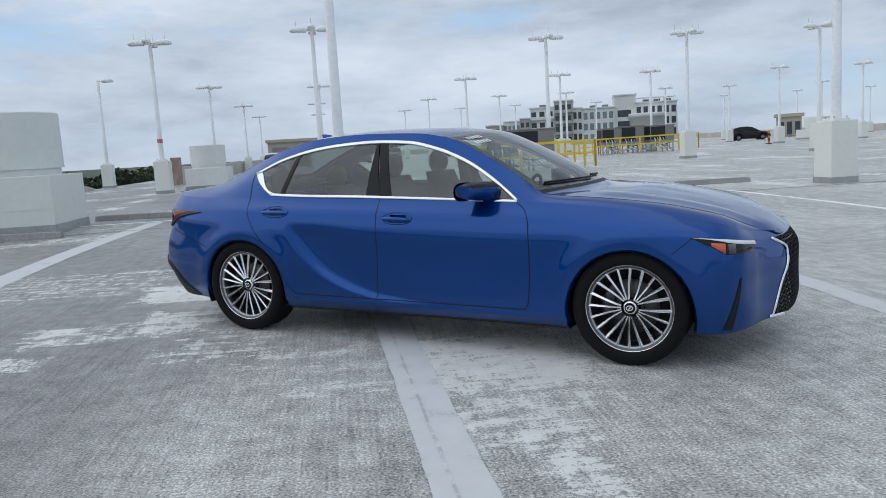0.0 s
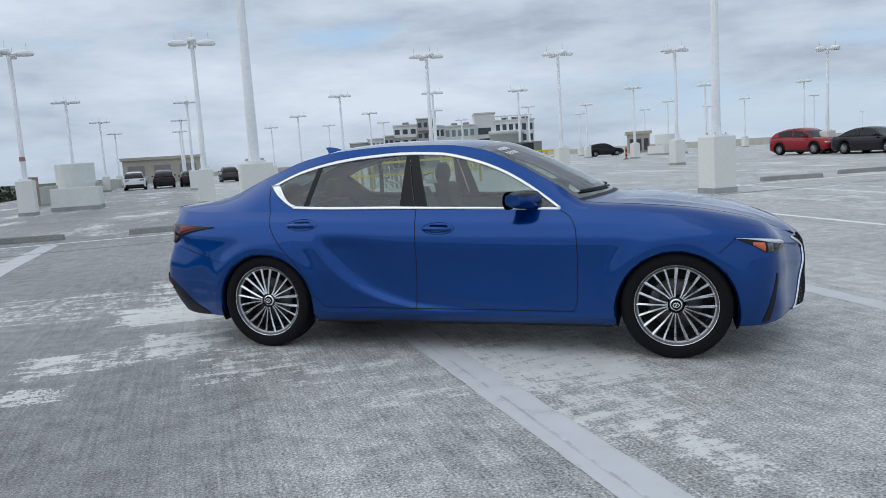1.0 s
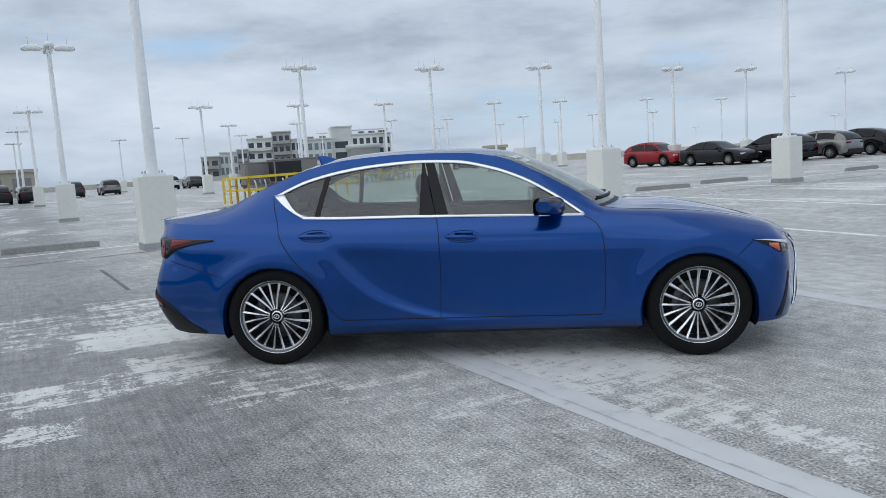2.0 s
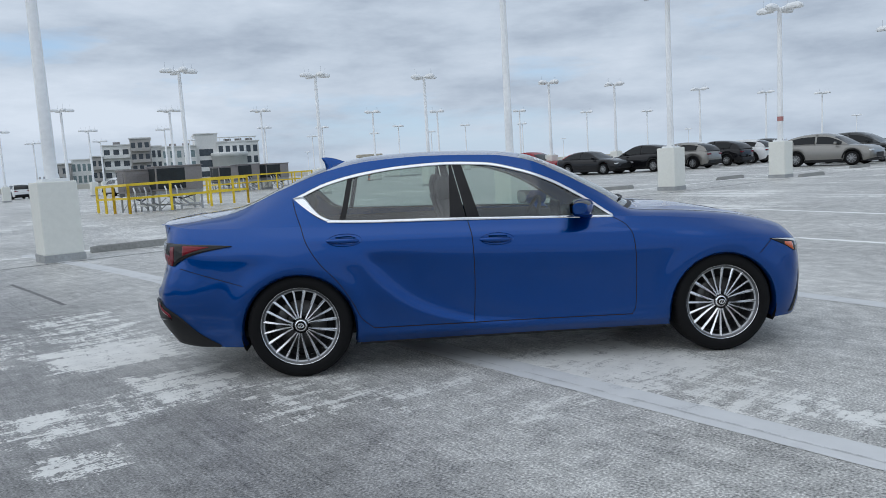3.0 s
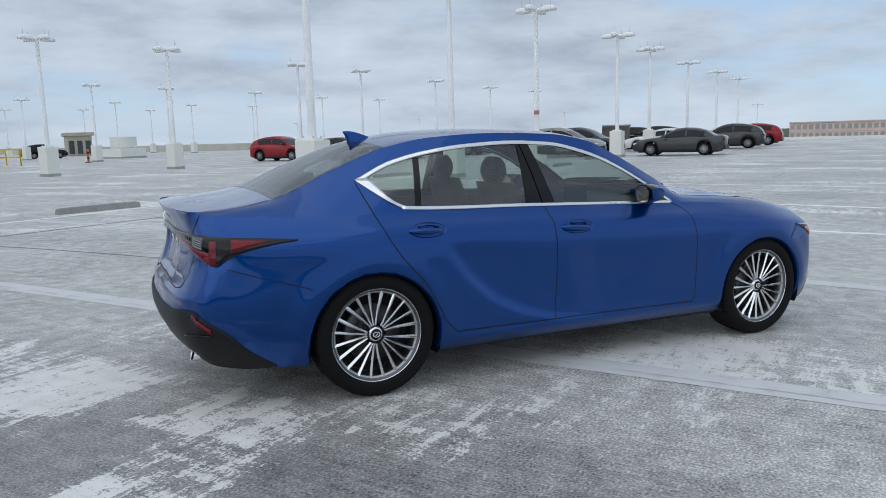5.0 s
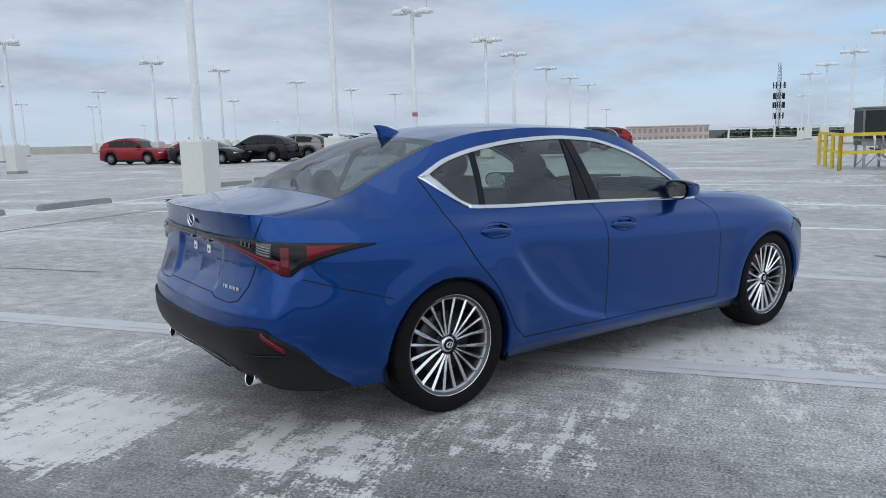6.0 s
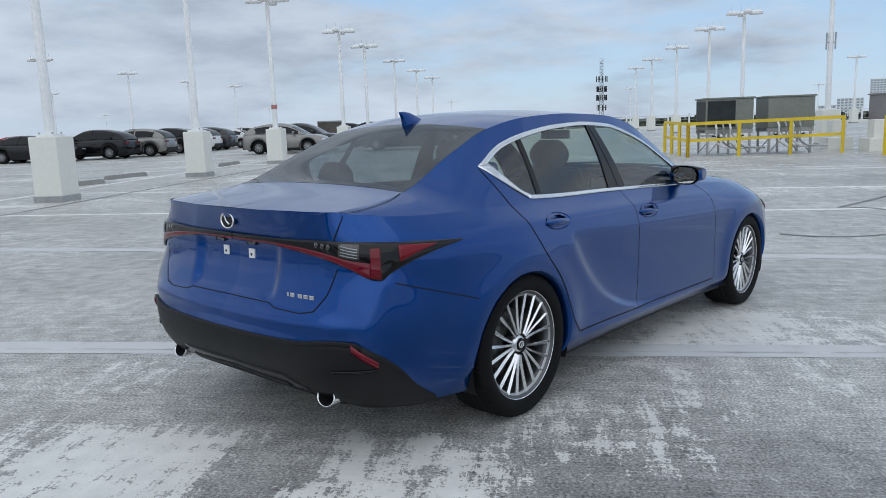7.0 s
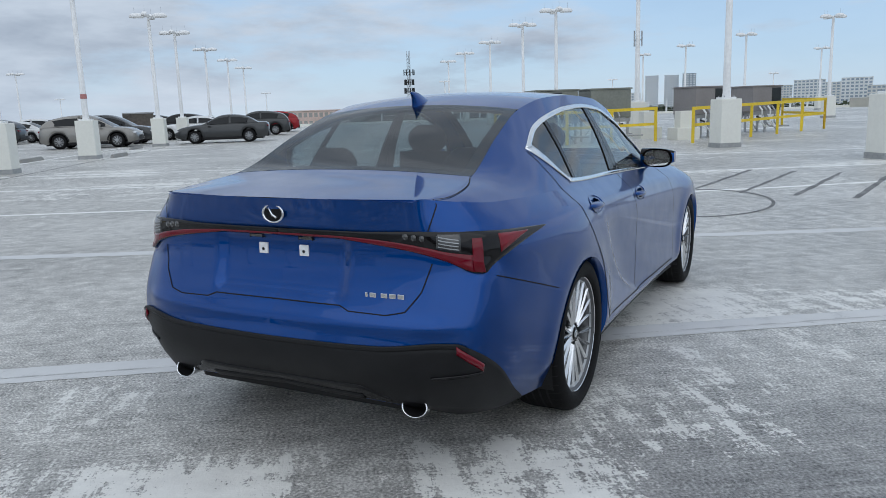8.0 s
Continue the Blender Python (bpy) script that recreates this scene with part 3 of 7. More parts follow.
# ---------------------------------------------------------------- wheel stops
def wheel_stop(at, turn=34.5, length=1.83):
    bm = bmesh.new()
    n = 16
    rows = []
    rnd = random.Random(int(at[0] * 37 + at[1] * 11))
    for i in range(n + 1):
        x = -length / 2 + length * i / n
        e = 0.015 if i in (0, n) else 0.0
        j = rnd.uniform(-0.003, 0.003)
        rows.append([(x, -0.085 + e, 0.0), (x, -0.08 + e + j, 0.03), (x, -0.055 + e, 0.115 - e + j), (x, -0.04 + e, 0.128 - e), (x, 0.04 - e, 0.128 - e),
                     (x, 0.055 - e, 0.115 - e), (x, 0.08 - e - j, 0.03), (x, 0.085 - e, 0.0)])
    add_grid(bm, rows)
    for row in (rows[0][::-1], rows[-1]):
        bm.faces.new([bm.verts.new(p) for p in row])
    bmesh.ops.remove_doubles(bm, verts=bm.verts, dist=0.0005)
    bmesh.ops.recalc_face_normals(bm, faces=bm.faces)
    ob = solid("wheel_stop", bm, M_STOP, "grey precast concrete wheel stop on the deck", "wheel stop", "wheel stops")
    ob.matrix_world = stand(at[0], at[1], turn)
    return ob


first_stop = wheel_stop((-5.6, 9.5), 31)
for x, y, turn in ((-12.2, 7.5, 26), (-9.35, 8.95, 26), (-10.9, 3.6, 28), (-2.4, 13.1, 28), (-0.1, 14.35, 28), (4.85, 18.25, 20), (7.25, 20.3, 24), (12.9, 23.2, 34), (15.3, 21.6, 34), (20.5, 26.6, 34)):
    copy_thing(first_stop, stand(x, y, turn))

# ---------------------------------------------------------------- edges of the deck
def wall_run(name, a, b, height, thick, material, label, n=40, base=-0.3):
    """A low wall along the deck between two bay places."""
    bm = bmesh.new()
    pa, pb = Vector(uv(*a)), Vector(uv(*b))
    d = (pb - pa).normalized()
    w = Vector((-d.y, d.x)) * thick / 2
    rows = []
    for i in range(n + 1):
        p = pa + (pb - pa) * (i / n)
        z = deck_z(p.x, p.y)
        l, r = p - w, p + w
        rows.append([(l.x, l.y, z + base), (l.x, l.y, z + height - 0.02), (l.x + w.x * 0.2, l.y + w.y * 0.2, z + height), (r.x - w.x * 0.2, r.y - w.y * 0.2, z + height), (r.x, r.y, z + height - 0.02), (r.x, r.y, z + base)])
    add_grid(bm, rows)
    for row in (rows[0], rows[-1][::-1]):
        bm.faces.new([bm.verts.new(p) for p in row])
    bmesh.ops.remove_doubles(bm, verts=bm.verts, dist=0.0005)
    bmesh.ops.recalc_face_normals(bm, faces=bm.faces)
    return solid(name, bm, material, label, "parapet wall", kind="structure")


E_WALL = -10.2
wall_run("wall_1", (U_MIN, V_MIN), (U_MIN, 38.0), 0.08, 0.25, M_PARAPET, "low kerb along the open edge of the deck")
wall_run("wall_2", (E_WALL, 40.6), (E_WALL, V_MAX), 1.0, 0.2, M_PARAPET, "beige parapet wall along the deck edge")
wall_run("wall_8", (E_WALL, 38.6), (E_WALL, 40.6), 1.55, 0.2, M_PANEL, "stained reddish panel at the end of the parapet")
wall_run("wall_3", (U_MIN, V_MAX), (U_MAX, V_MAX), 1.05, 0.25, M_PARAPET, "beige parapet wall along the deck edge")
wall_run("wall_4", (U_MAX, 30.0), (U_MAX, V_MAX), 1.05, 0.25, M_PARAPET, "beige parapet wall along the deck edge")
wall_run("wall_5", (U_MAX, V_MIN), (U_MAX, 30.0), 0.25, 0.3, M_BASE, "pale kerb under the fence")
wall_run("wall_6", (U_MIN, V_MIN), (U_MAX, V_MIN), 1.05, 0.25, M_PARAPET, "beige parapet wall along the deck edge")


def edge_fence():
    ob = thing("fence", "white posts with grey wire mesh along the deck edge", "fence")
    for i in range(24):
        v = -3.8 - 2.2 * i
        x, y = uv(U_MAX, v)
        z = deck_z(x, y)
        part("post", rod((x, y, z + 0.2), (x, y, z + 1.5), 0.10, 0.10, 8), M_POLE, ob)
        x2, y2 = uv(U_MAX, v - 2.2)
        z2 = deck_z(x2, y2)
        for h in (0.4, 0.85, 1.3):
            part("rail", rod((x, y, z + h), (x2, y2, z2 + h), 0.022, sides=5), M_STEEL, ob)
    return ob


edge_fence()


# ---------------------------------------------------------------- land, woods and far houses
bm = bmesh.new()
rows = []
for i in range(25):
    r = 3 * 1.38 ** i
    rows.append([(r * math.cos(2 * math.pi * k / 64), r * math.sin(2 * math.pi * k / 64), -15.0 + 0.0165 * r * math.cos(2 * math.pi * k / 64) - 0.0056 * r * math.sin(2 * math.pi * k / 64)) for k in range(65)])
add_grid(bm, rows)
bmesh.ops.recalc_face_normals(bm, faces=bm.faces)
if bm.faces[0:1] and sum(f.normal.z for f in bm.faces) < 0:
    bmesh.ops.reverse_faces(bm, faces=bm.faces)
solid("ground", bm, M_LAND, "flat green and grey land far below the deck", "ground", kind="structure")
# beige side wall of a ramp, falling towards the open edge
bm = bmesh.new()
ra, rb = Vector(uv(U_MIN + 0.6, 29.0)), Vector(uv(U_MIN + 0.6, 38.0))
side_ = (rb - ra).normalized().orthogonal() * 0.12
prof = []
for i in range(13):
    q = ra + (rb - ra) * (i / 12)
    zz = deck_z(q.x, q.y)
    top_ = zz + 0.12 + 1.25 * (1 - i / 12)
    prof.append([(q.x - side_.x, q.y - side_.y, zz - 0.3), (q.x - side_.x, q.y - side_.y, top_), (q.x + side_.x, q.y + side_.y, top_), (q.x + side_.x, q.y + side_.y, zz - 0.3)])
add_grid(bm, prof)
bmesh.ops.recalc_face_normals(bm, faces=bm.faces)
solid("wall_9", bm, M_PARAPET, "beige ramp wall falling towards the open edge", "parapet wall", kind="structure")
# the car park's outer walls, down to the land
bm = bmesh.new()
ring = [uv(U_MIN + 0.3, V_MIN + 0.3), uv(U_MAX - 0.3, V_MIN + 0.3), uv(U_MAX - 0.3, V_MAX - 0.3), uv(U_MIN + 0.3, V_MAX - 0.3)]
for (x0, y0), (x1, y1) in zip(ring, ring[1:] + ring[:1]):
    bm.faces.new([bm.verts.new(p) for p in ((x0, y0, -15), (x1, y1, -15), (x1, y1, deck_z(x1, y1) - 0.8), (x0, y0, deck_z(x0, y0) - 0.8))])
solid("wall_7", bm, M_PARAPET, "outer wall of the car park below the deck", "wall", kind="structure")


def woods(name, label, spots, seed, fine=1.0):
    """Far tree crowns: many small leaf clumps over uneven domes."""
    rnd = random.Random(seed)
    verts, faces = [], []
    for x, y, top, r in spots:
        for _ in range(int(90 * fine * fine * min(2.0, r / 4))):
            a, e = rnd.uniform(0, 2 * math.pi), rnd.uniform(-0.25, 1.0)
            q = r * (0.65 + 0.4 * rnd.random())
            c = Vector((x + q * math.cos(a) * math.sqrt(max(0.0, 1 - e * e)), y + q * math.sin(a) * math.sqrt(max(0.0, 1 - e * e)), top - r * 0.8 + 0.8 * q * e))
            for _ in range(2):
                n = Vector((rnd.uniform(-1, 1), rnd.uniform(-1, 1), rnd.uniform(-0.3, 1))).normalized()
                t = n.orthogonal().normalized()
                b = n.cross(t)
                s_ = r * rnd.uniform(0.10, 0.24) / fine
                k = len(verts)
                verts.extend([c + t * s_, c + b * s_ * 0.8, c - t * s_, c - b * s_ * 0.7])
                faces.append((k, k + 1, k + 2, k + 3))
    me = bpy.data.meshes.new(name)
    me.from_pydata([tuple(v) for v in verts], [], faces)
    me.materials.append(M_LEAF)
    return tagged(new(name, me), label, "trees", kind="stuff")


rnd = random.Random(5)
spots = []
for i in range(110):
    b = radians(rnd.uniform(58, 104))
    r = rnd.uniform(150, 210)
    x, y = r * math.sin(b), r * math.cos(b)
    slope = 0.0055 + 0.004 * rnd.random()
    spots.append((x, y, 1.3 + slope * r, rnd.uniform(3.0, 6.0)))
woods("far_woods", "dark green tree crowns beyond the far edge", spots, 6, 1.4)
spots = []
for i in range(120):
    v = rnd.uniform(-30, 150)
    u = rnd.uniform(-95, -30)
    x, y = uv(u, v)
    spots.append((x, y, 1.3 - 0.021 * math.hypot(x + 3, y + 5) + rnd.uniform(-1.0, 0.7), rnd.uniform(2.5, 4.5)))
woods("near_woods", "dark green tree crowns below the open edge", spots, 8, 2.2)
spots = []
for i in range(90):
    b = radians(rnd.uniform(60, 112))
    r = rnd.uniform(300, 700)
    spots.append((r * math.sin(b), r * math.cos(b), 1.0 + 0.0055 * r * rnd.random(), rnd.uniform(6, 12)))
woods("distant_woods", "hazy tree line at the horizon", spots, 9)


def block_building(name, label, category, at, turn, width, depth, z0, z1, floors, bays, wall, glass=None, band=True, setback=0.25):
    """A block with real window openings set into each storey, roof edge and door."""
    ob = thing(name, label, category, (at[0], at[1], 0), turn)
    part("wall", box((-width / 2, 0, z0), (width / 2, depth, z1)), wall, ob)
    part("roof", box((-width / 2 - 0.3, -0.3, z1), (width / 2 + 0.3, depth + 0.3, z1 + 0.45), 0.05), wall, ob)
    fh = (z1 - z0) / floors
    bw = width / bays
    g = glass or M_WINDOW
    for f_ in range(floors):
        if z0 + fh * (f_ + 1) < -3:
            continue
        for b_ in range(bays):
            x0 = -width / 2 + bw * b_ + bw * 0.18
            x1 = x0 + bw * 0.64
            lo, hi = z0 + fh * f_ + fh * 0.26, z0 + fh * f_ + fh * 0.80
            win = part("window", box((x0, -0.06, lo), (x1, 0.05, hi)), g, ob)
            part("sill", box((x0 - 0.08, -0.16, lo - 0.1), (x1 + 0.08, 0.02, lo)), wall, win)
        if band:
            part("ledge", box((-width / 2 - 0.1, -0.18, z0 + fh * f_ - 0.08), (width / 2 + 0.1, 0.0, z0 + fh * f_ + 0.08)), wall, ob)
    return ob


def from_eye(eye, bearing, d):
    b = radians(bearing)
    return eye[0] + d * math.sin(b), eye[1] + d * math.cos(b)


E0, E5, E8 = (2.38, -5.07), (-3.19, -4.15), (-4.52, -1.8)


def condominium():
    """White and taupe flats behind the car park: stepped blocks with balconies."""
    d = 225.0
    ob = thing("apartment_building", "white and taupe low-rise flats with balconies and stepped roofs", "building", (*from_eye(E0, -15.9, d), 0), 15.9)
    # x across, y into depth, z up; seen from the deck
    blocks = ((-29.6, -24.6, 4.3, M_STUCCO_TAUPE, 2), (-24.6, -19.6, 5.2, M_STUCCO, 4), (-19.6, -16.6, 5.8, M_STUCCO_TAUPE, 2), (-16.7, -9.6, 8.6, M_STUCCO, 3), (-9.6, -4.4, 10.2, M_STUCCO_TAUPE, 3), (-4.4, -1.6, 7.9, M_STUCCO, 2), (-1.6, 7.4, 7.5, M_STUCCO, 5), (7.3, 13.4, 10.7, M_STUCCO, 1), (13.2, 24.6, 8.2, M_STUCCO, 6))
    for i, (x0, x1, top, mat, bays) in enumerate(blocks):
        front = 0.0 if i % 2 else -1.2
        blk = part("block", box((x0, front, -14), (x1, 14, top), 0.05), mat, ob)
        part("roof_edge", box((x0 - 0.25, front - 0.3, top), (x1 + 0.25, 14.2, top + 0.35), 0.04), M_STUCCO, blk)
        w = (x1 - x0) / bays
        for lvl in range(4):
            zt = top - 1.0 - 3.1 * lvl
            if zt < -3:
                break
            if i == 7 and lvl < 1:
                continue
            for b_ in range(bays):
                a = x0 + w * b_ + w * 0.16
                part("window", box((a, front - 0.05, zt - 1.9), (a + w * 0.62, front + 0.06, zt)), M_FLATGLASS if i in (1, 6) else M_WINDOW, blk)
            if i in (0, 2, 3, 4):
                part("balcony", box((x0 + 0.2, front - 1.3, zt - 2.35), (x1 - 0.2, front, zt - 1.45), 0.03), mat, blk)
    part("bow_wing", lathe([(0.0, 5.4), (5.2, 5.4), (5.3, 5.2), (5.3, 4.2), (5.0, 4.1), (5.0, -10)], 32, "Z", (16.5, 0.5, 0)), M_STUCCO, ob, "rounded white lower wing", True)
    for x, z in ((0.5, 7.5), (4.0, 7.5), (15.5, 8.2), (18.5, 8.2), (21.5, 8.2), (-14.0, 8.6)):
        part("roof_plant", box((x, 2.0, z + 0.3), (x + 1.8, 4.5, z + 1.1), 0.05), M_UNIT, ob)
    for k in range(8):
        part("roof_post", rod((14.0 + 1.4 * k, -0.2, 8.5), (14.0 + 1.4 * k, -0.2, 9.6), 0.07, sides=5), M_STUCCO, ob)
    part("pergola", box((13.6, -0.6, 9.55), (24.2, 1.4, 9.75)), M_STUCCO, ob)
    return ob


condominium()
block_building("apartment_building", "long pink flats with rows of white balconies", "building", from_eye(E5, 53.1, 320), -53.1, 32, 12, -14, 5.4, 6, 15, M_STUCCO_PINK, M_STUCCO_TAUPE)
block_building("utility_building", "beige flat-roofed plant room on the deck", "building", (-2.2, 108.0), 5, 3.0, 5, -1.2, 2.0, 1, 3, M_BEIGE, M_WINDOW)
block_building("stair_house", "beige flat-roofed stair house with a dark door", "building", (-71.0, 92.0), 37, 11, 8, -2.2, 1.75, 1, 3, M_BEIGE, M_UNIT)
for b, d, w, dep, top, fl, bays, mat, gl in ((78.55, 1500, 24, 20, 72, 22, 5, M_TOWERWALL, M_TOWERGLASS), (79.9, 1520, 26, 22, 73, 22, 5, M_TOWERWALL, M_TOWERGLASS), (81.1, 1500, 24, 20, 74, 22, 4, M_TOWERGLASS, M_TOWERWALL),
                                         (77.0, 1450, 40, 20, 40, 12, 7, M_TOWERWALL, M_TOWERGLASS), (75.6, 1500, 30, 20, 30, 9, 5, M_STUCCO, M_TOWERGLASS), (85.9, 1450, 26, 18, 45, 14, 5, M_TOWERWALL, M_TOWERGLASS), (87.2, 1400, 28, 18, 44, 14, 6, M_STUCCO, M_TOWERGLASS),
                                         (88.8, 1300, 44, 20, 48, 14, 8, M_TOWERWALL, M_TOWERGLASS), (90.4, 1350, 36, 20, 45, 14, 6, M_STUCCO, M_TOWERGLASS), (91.6, 1250, 40, 22, 47, 13, 7, M_TOWERWALL, M_TOWERGLASS), (93.0, 1200, 34, 20, 34, 10, 6, M_STUCCO, M_TOWERGLASS), (73.0, 1600, 30, 20, 22, 7, 5, M_STUCCO, M_TOWERGLASS), (84.0, 1500, 40, 20, 26, 8, 6, M_STUCCO, M_TOWERGLASS)):
    block_building("tower_block", "pale distant tower block with rows of windows", "building", from_eye(E8, b, d), -b, w, dep, -15, top, fl, bays, mat, gl, False)


def cell_tower():
    x, y = from_eye(E8, 60.95, 280)
    ob = thing("antenna_mast", "dark lattice radio mast with clusters of antennas", "mast", (x, y, 0), 20)
    top, foot = 25.5, -15.0
    width = lambda z: 1.1 - 0.5 * (z - foot) / (top - foot)
    corners = [(math.cos(a), math.sin(a)) for a in (0, 2.094, 4.189)]
    for c in corners:
        part("leg", rod((c[0] * width(foot), c[1] * width(foot), foot), (c[0] * width(top), c[1] * width(top), top), 0.09, 0.06, 6), M_STEEL, ob)
    bm = bmesh.new()
    z = -3.0
    while z < top - 1.2:
        for a, b in zip(corners, corners[1:] + corners[:1]):
            add_rod(bm, (a[0] * width(z), a[1] * width(z), z), (b[0] * width(z + 1.1), b[1] * width(z + 1.1), z + 1.1), 0.045, sides=4)
            add_rod(bm, (a[0] * width(z), a[1] * width(z), z), (b[0] * width(z), b[1] * width(z), z), 0.04, sides=4)
        z += 1.1
    part("bracing", bm, M_STEEL, ob)
    for level, n, r in ((18.0, 9, 1.9), (14.5, 8, 1.7), (11.5, 8, 1.8), (8.0, 7, 1.6)):
        for k in range(n):
            a = 2 * math.pi * k / n
            c, s_ = math.cos(a), math.sin(a)
            part("antenna_panel", box((r - 0.12, -0.16, level - 1.0), (r + 0.12, 0.16, level + 1.0), 0.02, Matrix.Rotation(a, 4, "Z")), M_DARKPIPE, ob)
            part("bracket", rod((0.3 * c, 0.3 * s_, level), (r * c, r * s_, level), 0.06, sides=5), M_DARKPIPE, ob)
    return ob


cell_tower()


# ---------------------------------------------------------------- vents on the deck
def roof_vent(at, turn, size, box_h, drum_r, drum_h, label):
    ob = thing("roof_vent", label, "vent", (at[0], at[1], deck_z(*at)), turn)
    h = size / 2
    part("grey_foot", box((-h - 0.02, -h - 0.02, -0.3), (h + 0.02, h + 0.02, 0.17), 0.01), M_BASE_GREY, ob)
    part("housing", box((-h, -h, 0.16), (h, h, box_h), 0.02), M_DUCT, ob, "cream painted housing")
    part("seam_band", box((-h - 0.006, -h - 0.006, box_h * 0.42), (h + 0.006, h + 0.006, box_h * 0.42 + 0.025)), M_DUCT, ob)
    part("neck", lathe([(drum_r * 0.93, box_h - 0.02), (drum_r * 0.93, box_h + 0.16)], 40), M_DUCT, ob, "", True)
    part("drum", lathe([(drum_r * 0.9, box_h + 0.14), (drum_r, box_h + 0.14), (drum_r, box_h + drum_h), (drum_r * 0.97, box_h + drum_h + 0.02), (drum_r * 0.97, box_h + drum_h - 0.2), (0.0, box_h + drum_h - 0.2)], 48), M_DUCT, ob, "cream painted round drum")
    part("drum_seam", lathe([(drum_r + 0.004, box_h + 0.14), (drum_r + 0.004, box_h + 0.19)], 48), M_DUCT, ob)
    return ob


p0 = Vector((-11.38, 4.88)) + Vector((-GC, -GS)) * 1.05 + Vector((-GS, GC)) * 1.05
roof_vent(p0, 34.5, 2.0, 1.17, 0.92, 1.27, "large cream roof vent with a round drum on a square housing")
roof_vent((1.6, 78.0), 34.5, 2.9, 0.95, 1.25, 1.15, "wide cream roof vent with a round drum at the far edge")
roof_vent((-22.9, 21.2), 34.5, 1.85, 0.95, 0.78, 1.0, "smaller cream roof vent with a round drum on a square housing")


# ---------------------------------------------------------------- yellow guard rails and cooling plant
def guard_rail(points, label="yellow painted steel guard rail round the cooling plant", h=1.1):
    ob = thing("guard_rail", label, "railing", (points[0][0], points[0][1], 0), 0, "yellow guard rails")
    ox, oy = points[0]
    for (x0, y0), (x1, y1) in zip(points, points[1:]):
        a, b = Vector((x0 - ox, y0 - oy)), Vector((x1 - ox, y1 - oy))
        n = max(1, round((b - a).length / 1.5))
        za, zb = deck_z(x0, y0), deck_z(x1, y1)
        for k in range(n + 1):
            p = a + (b - a) * (k / n)
            z = za + (zb - za) * k / n
            part("post", box((p.x - 0.045, p.y - 0.045, z - 0.02), (p.x + 0.045, p.y + 0.045, z + h - 0.02), 0.006), M_YELLOW, ob)
        for hh, r in ((h, 0.05), (h * 0.52, 0.045)):
            bm = bmesh.new()
            d = (b - a).normalized()
            m = Matrix.Translation((a.x, a.y, za + hh)) @ Matrix.Rotation(math.atan2(d.y, d.x), 4, "Z")
            add_box(bm, (-0.05, -0.025, -r), ((b - a).length + 0.05, 0.025, r), m)
            for v in bm.verts:
                f = max(0.0, min(1.0, ((v.co.xy - a).dot(d)) / (b - a).length))
                v.co.z += (zb - za) * f
            part("rail", bm, M_YELLOW, ob)
    return ob


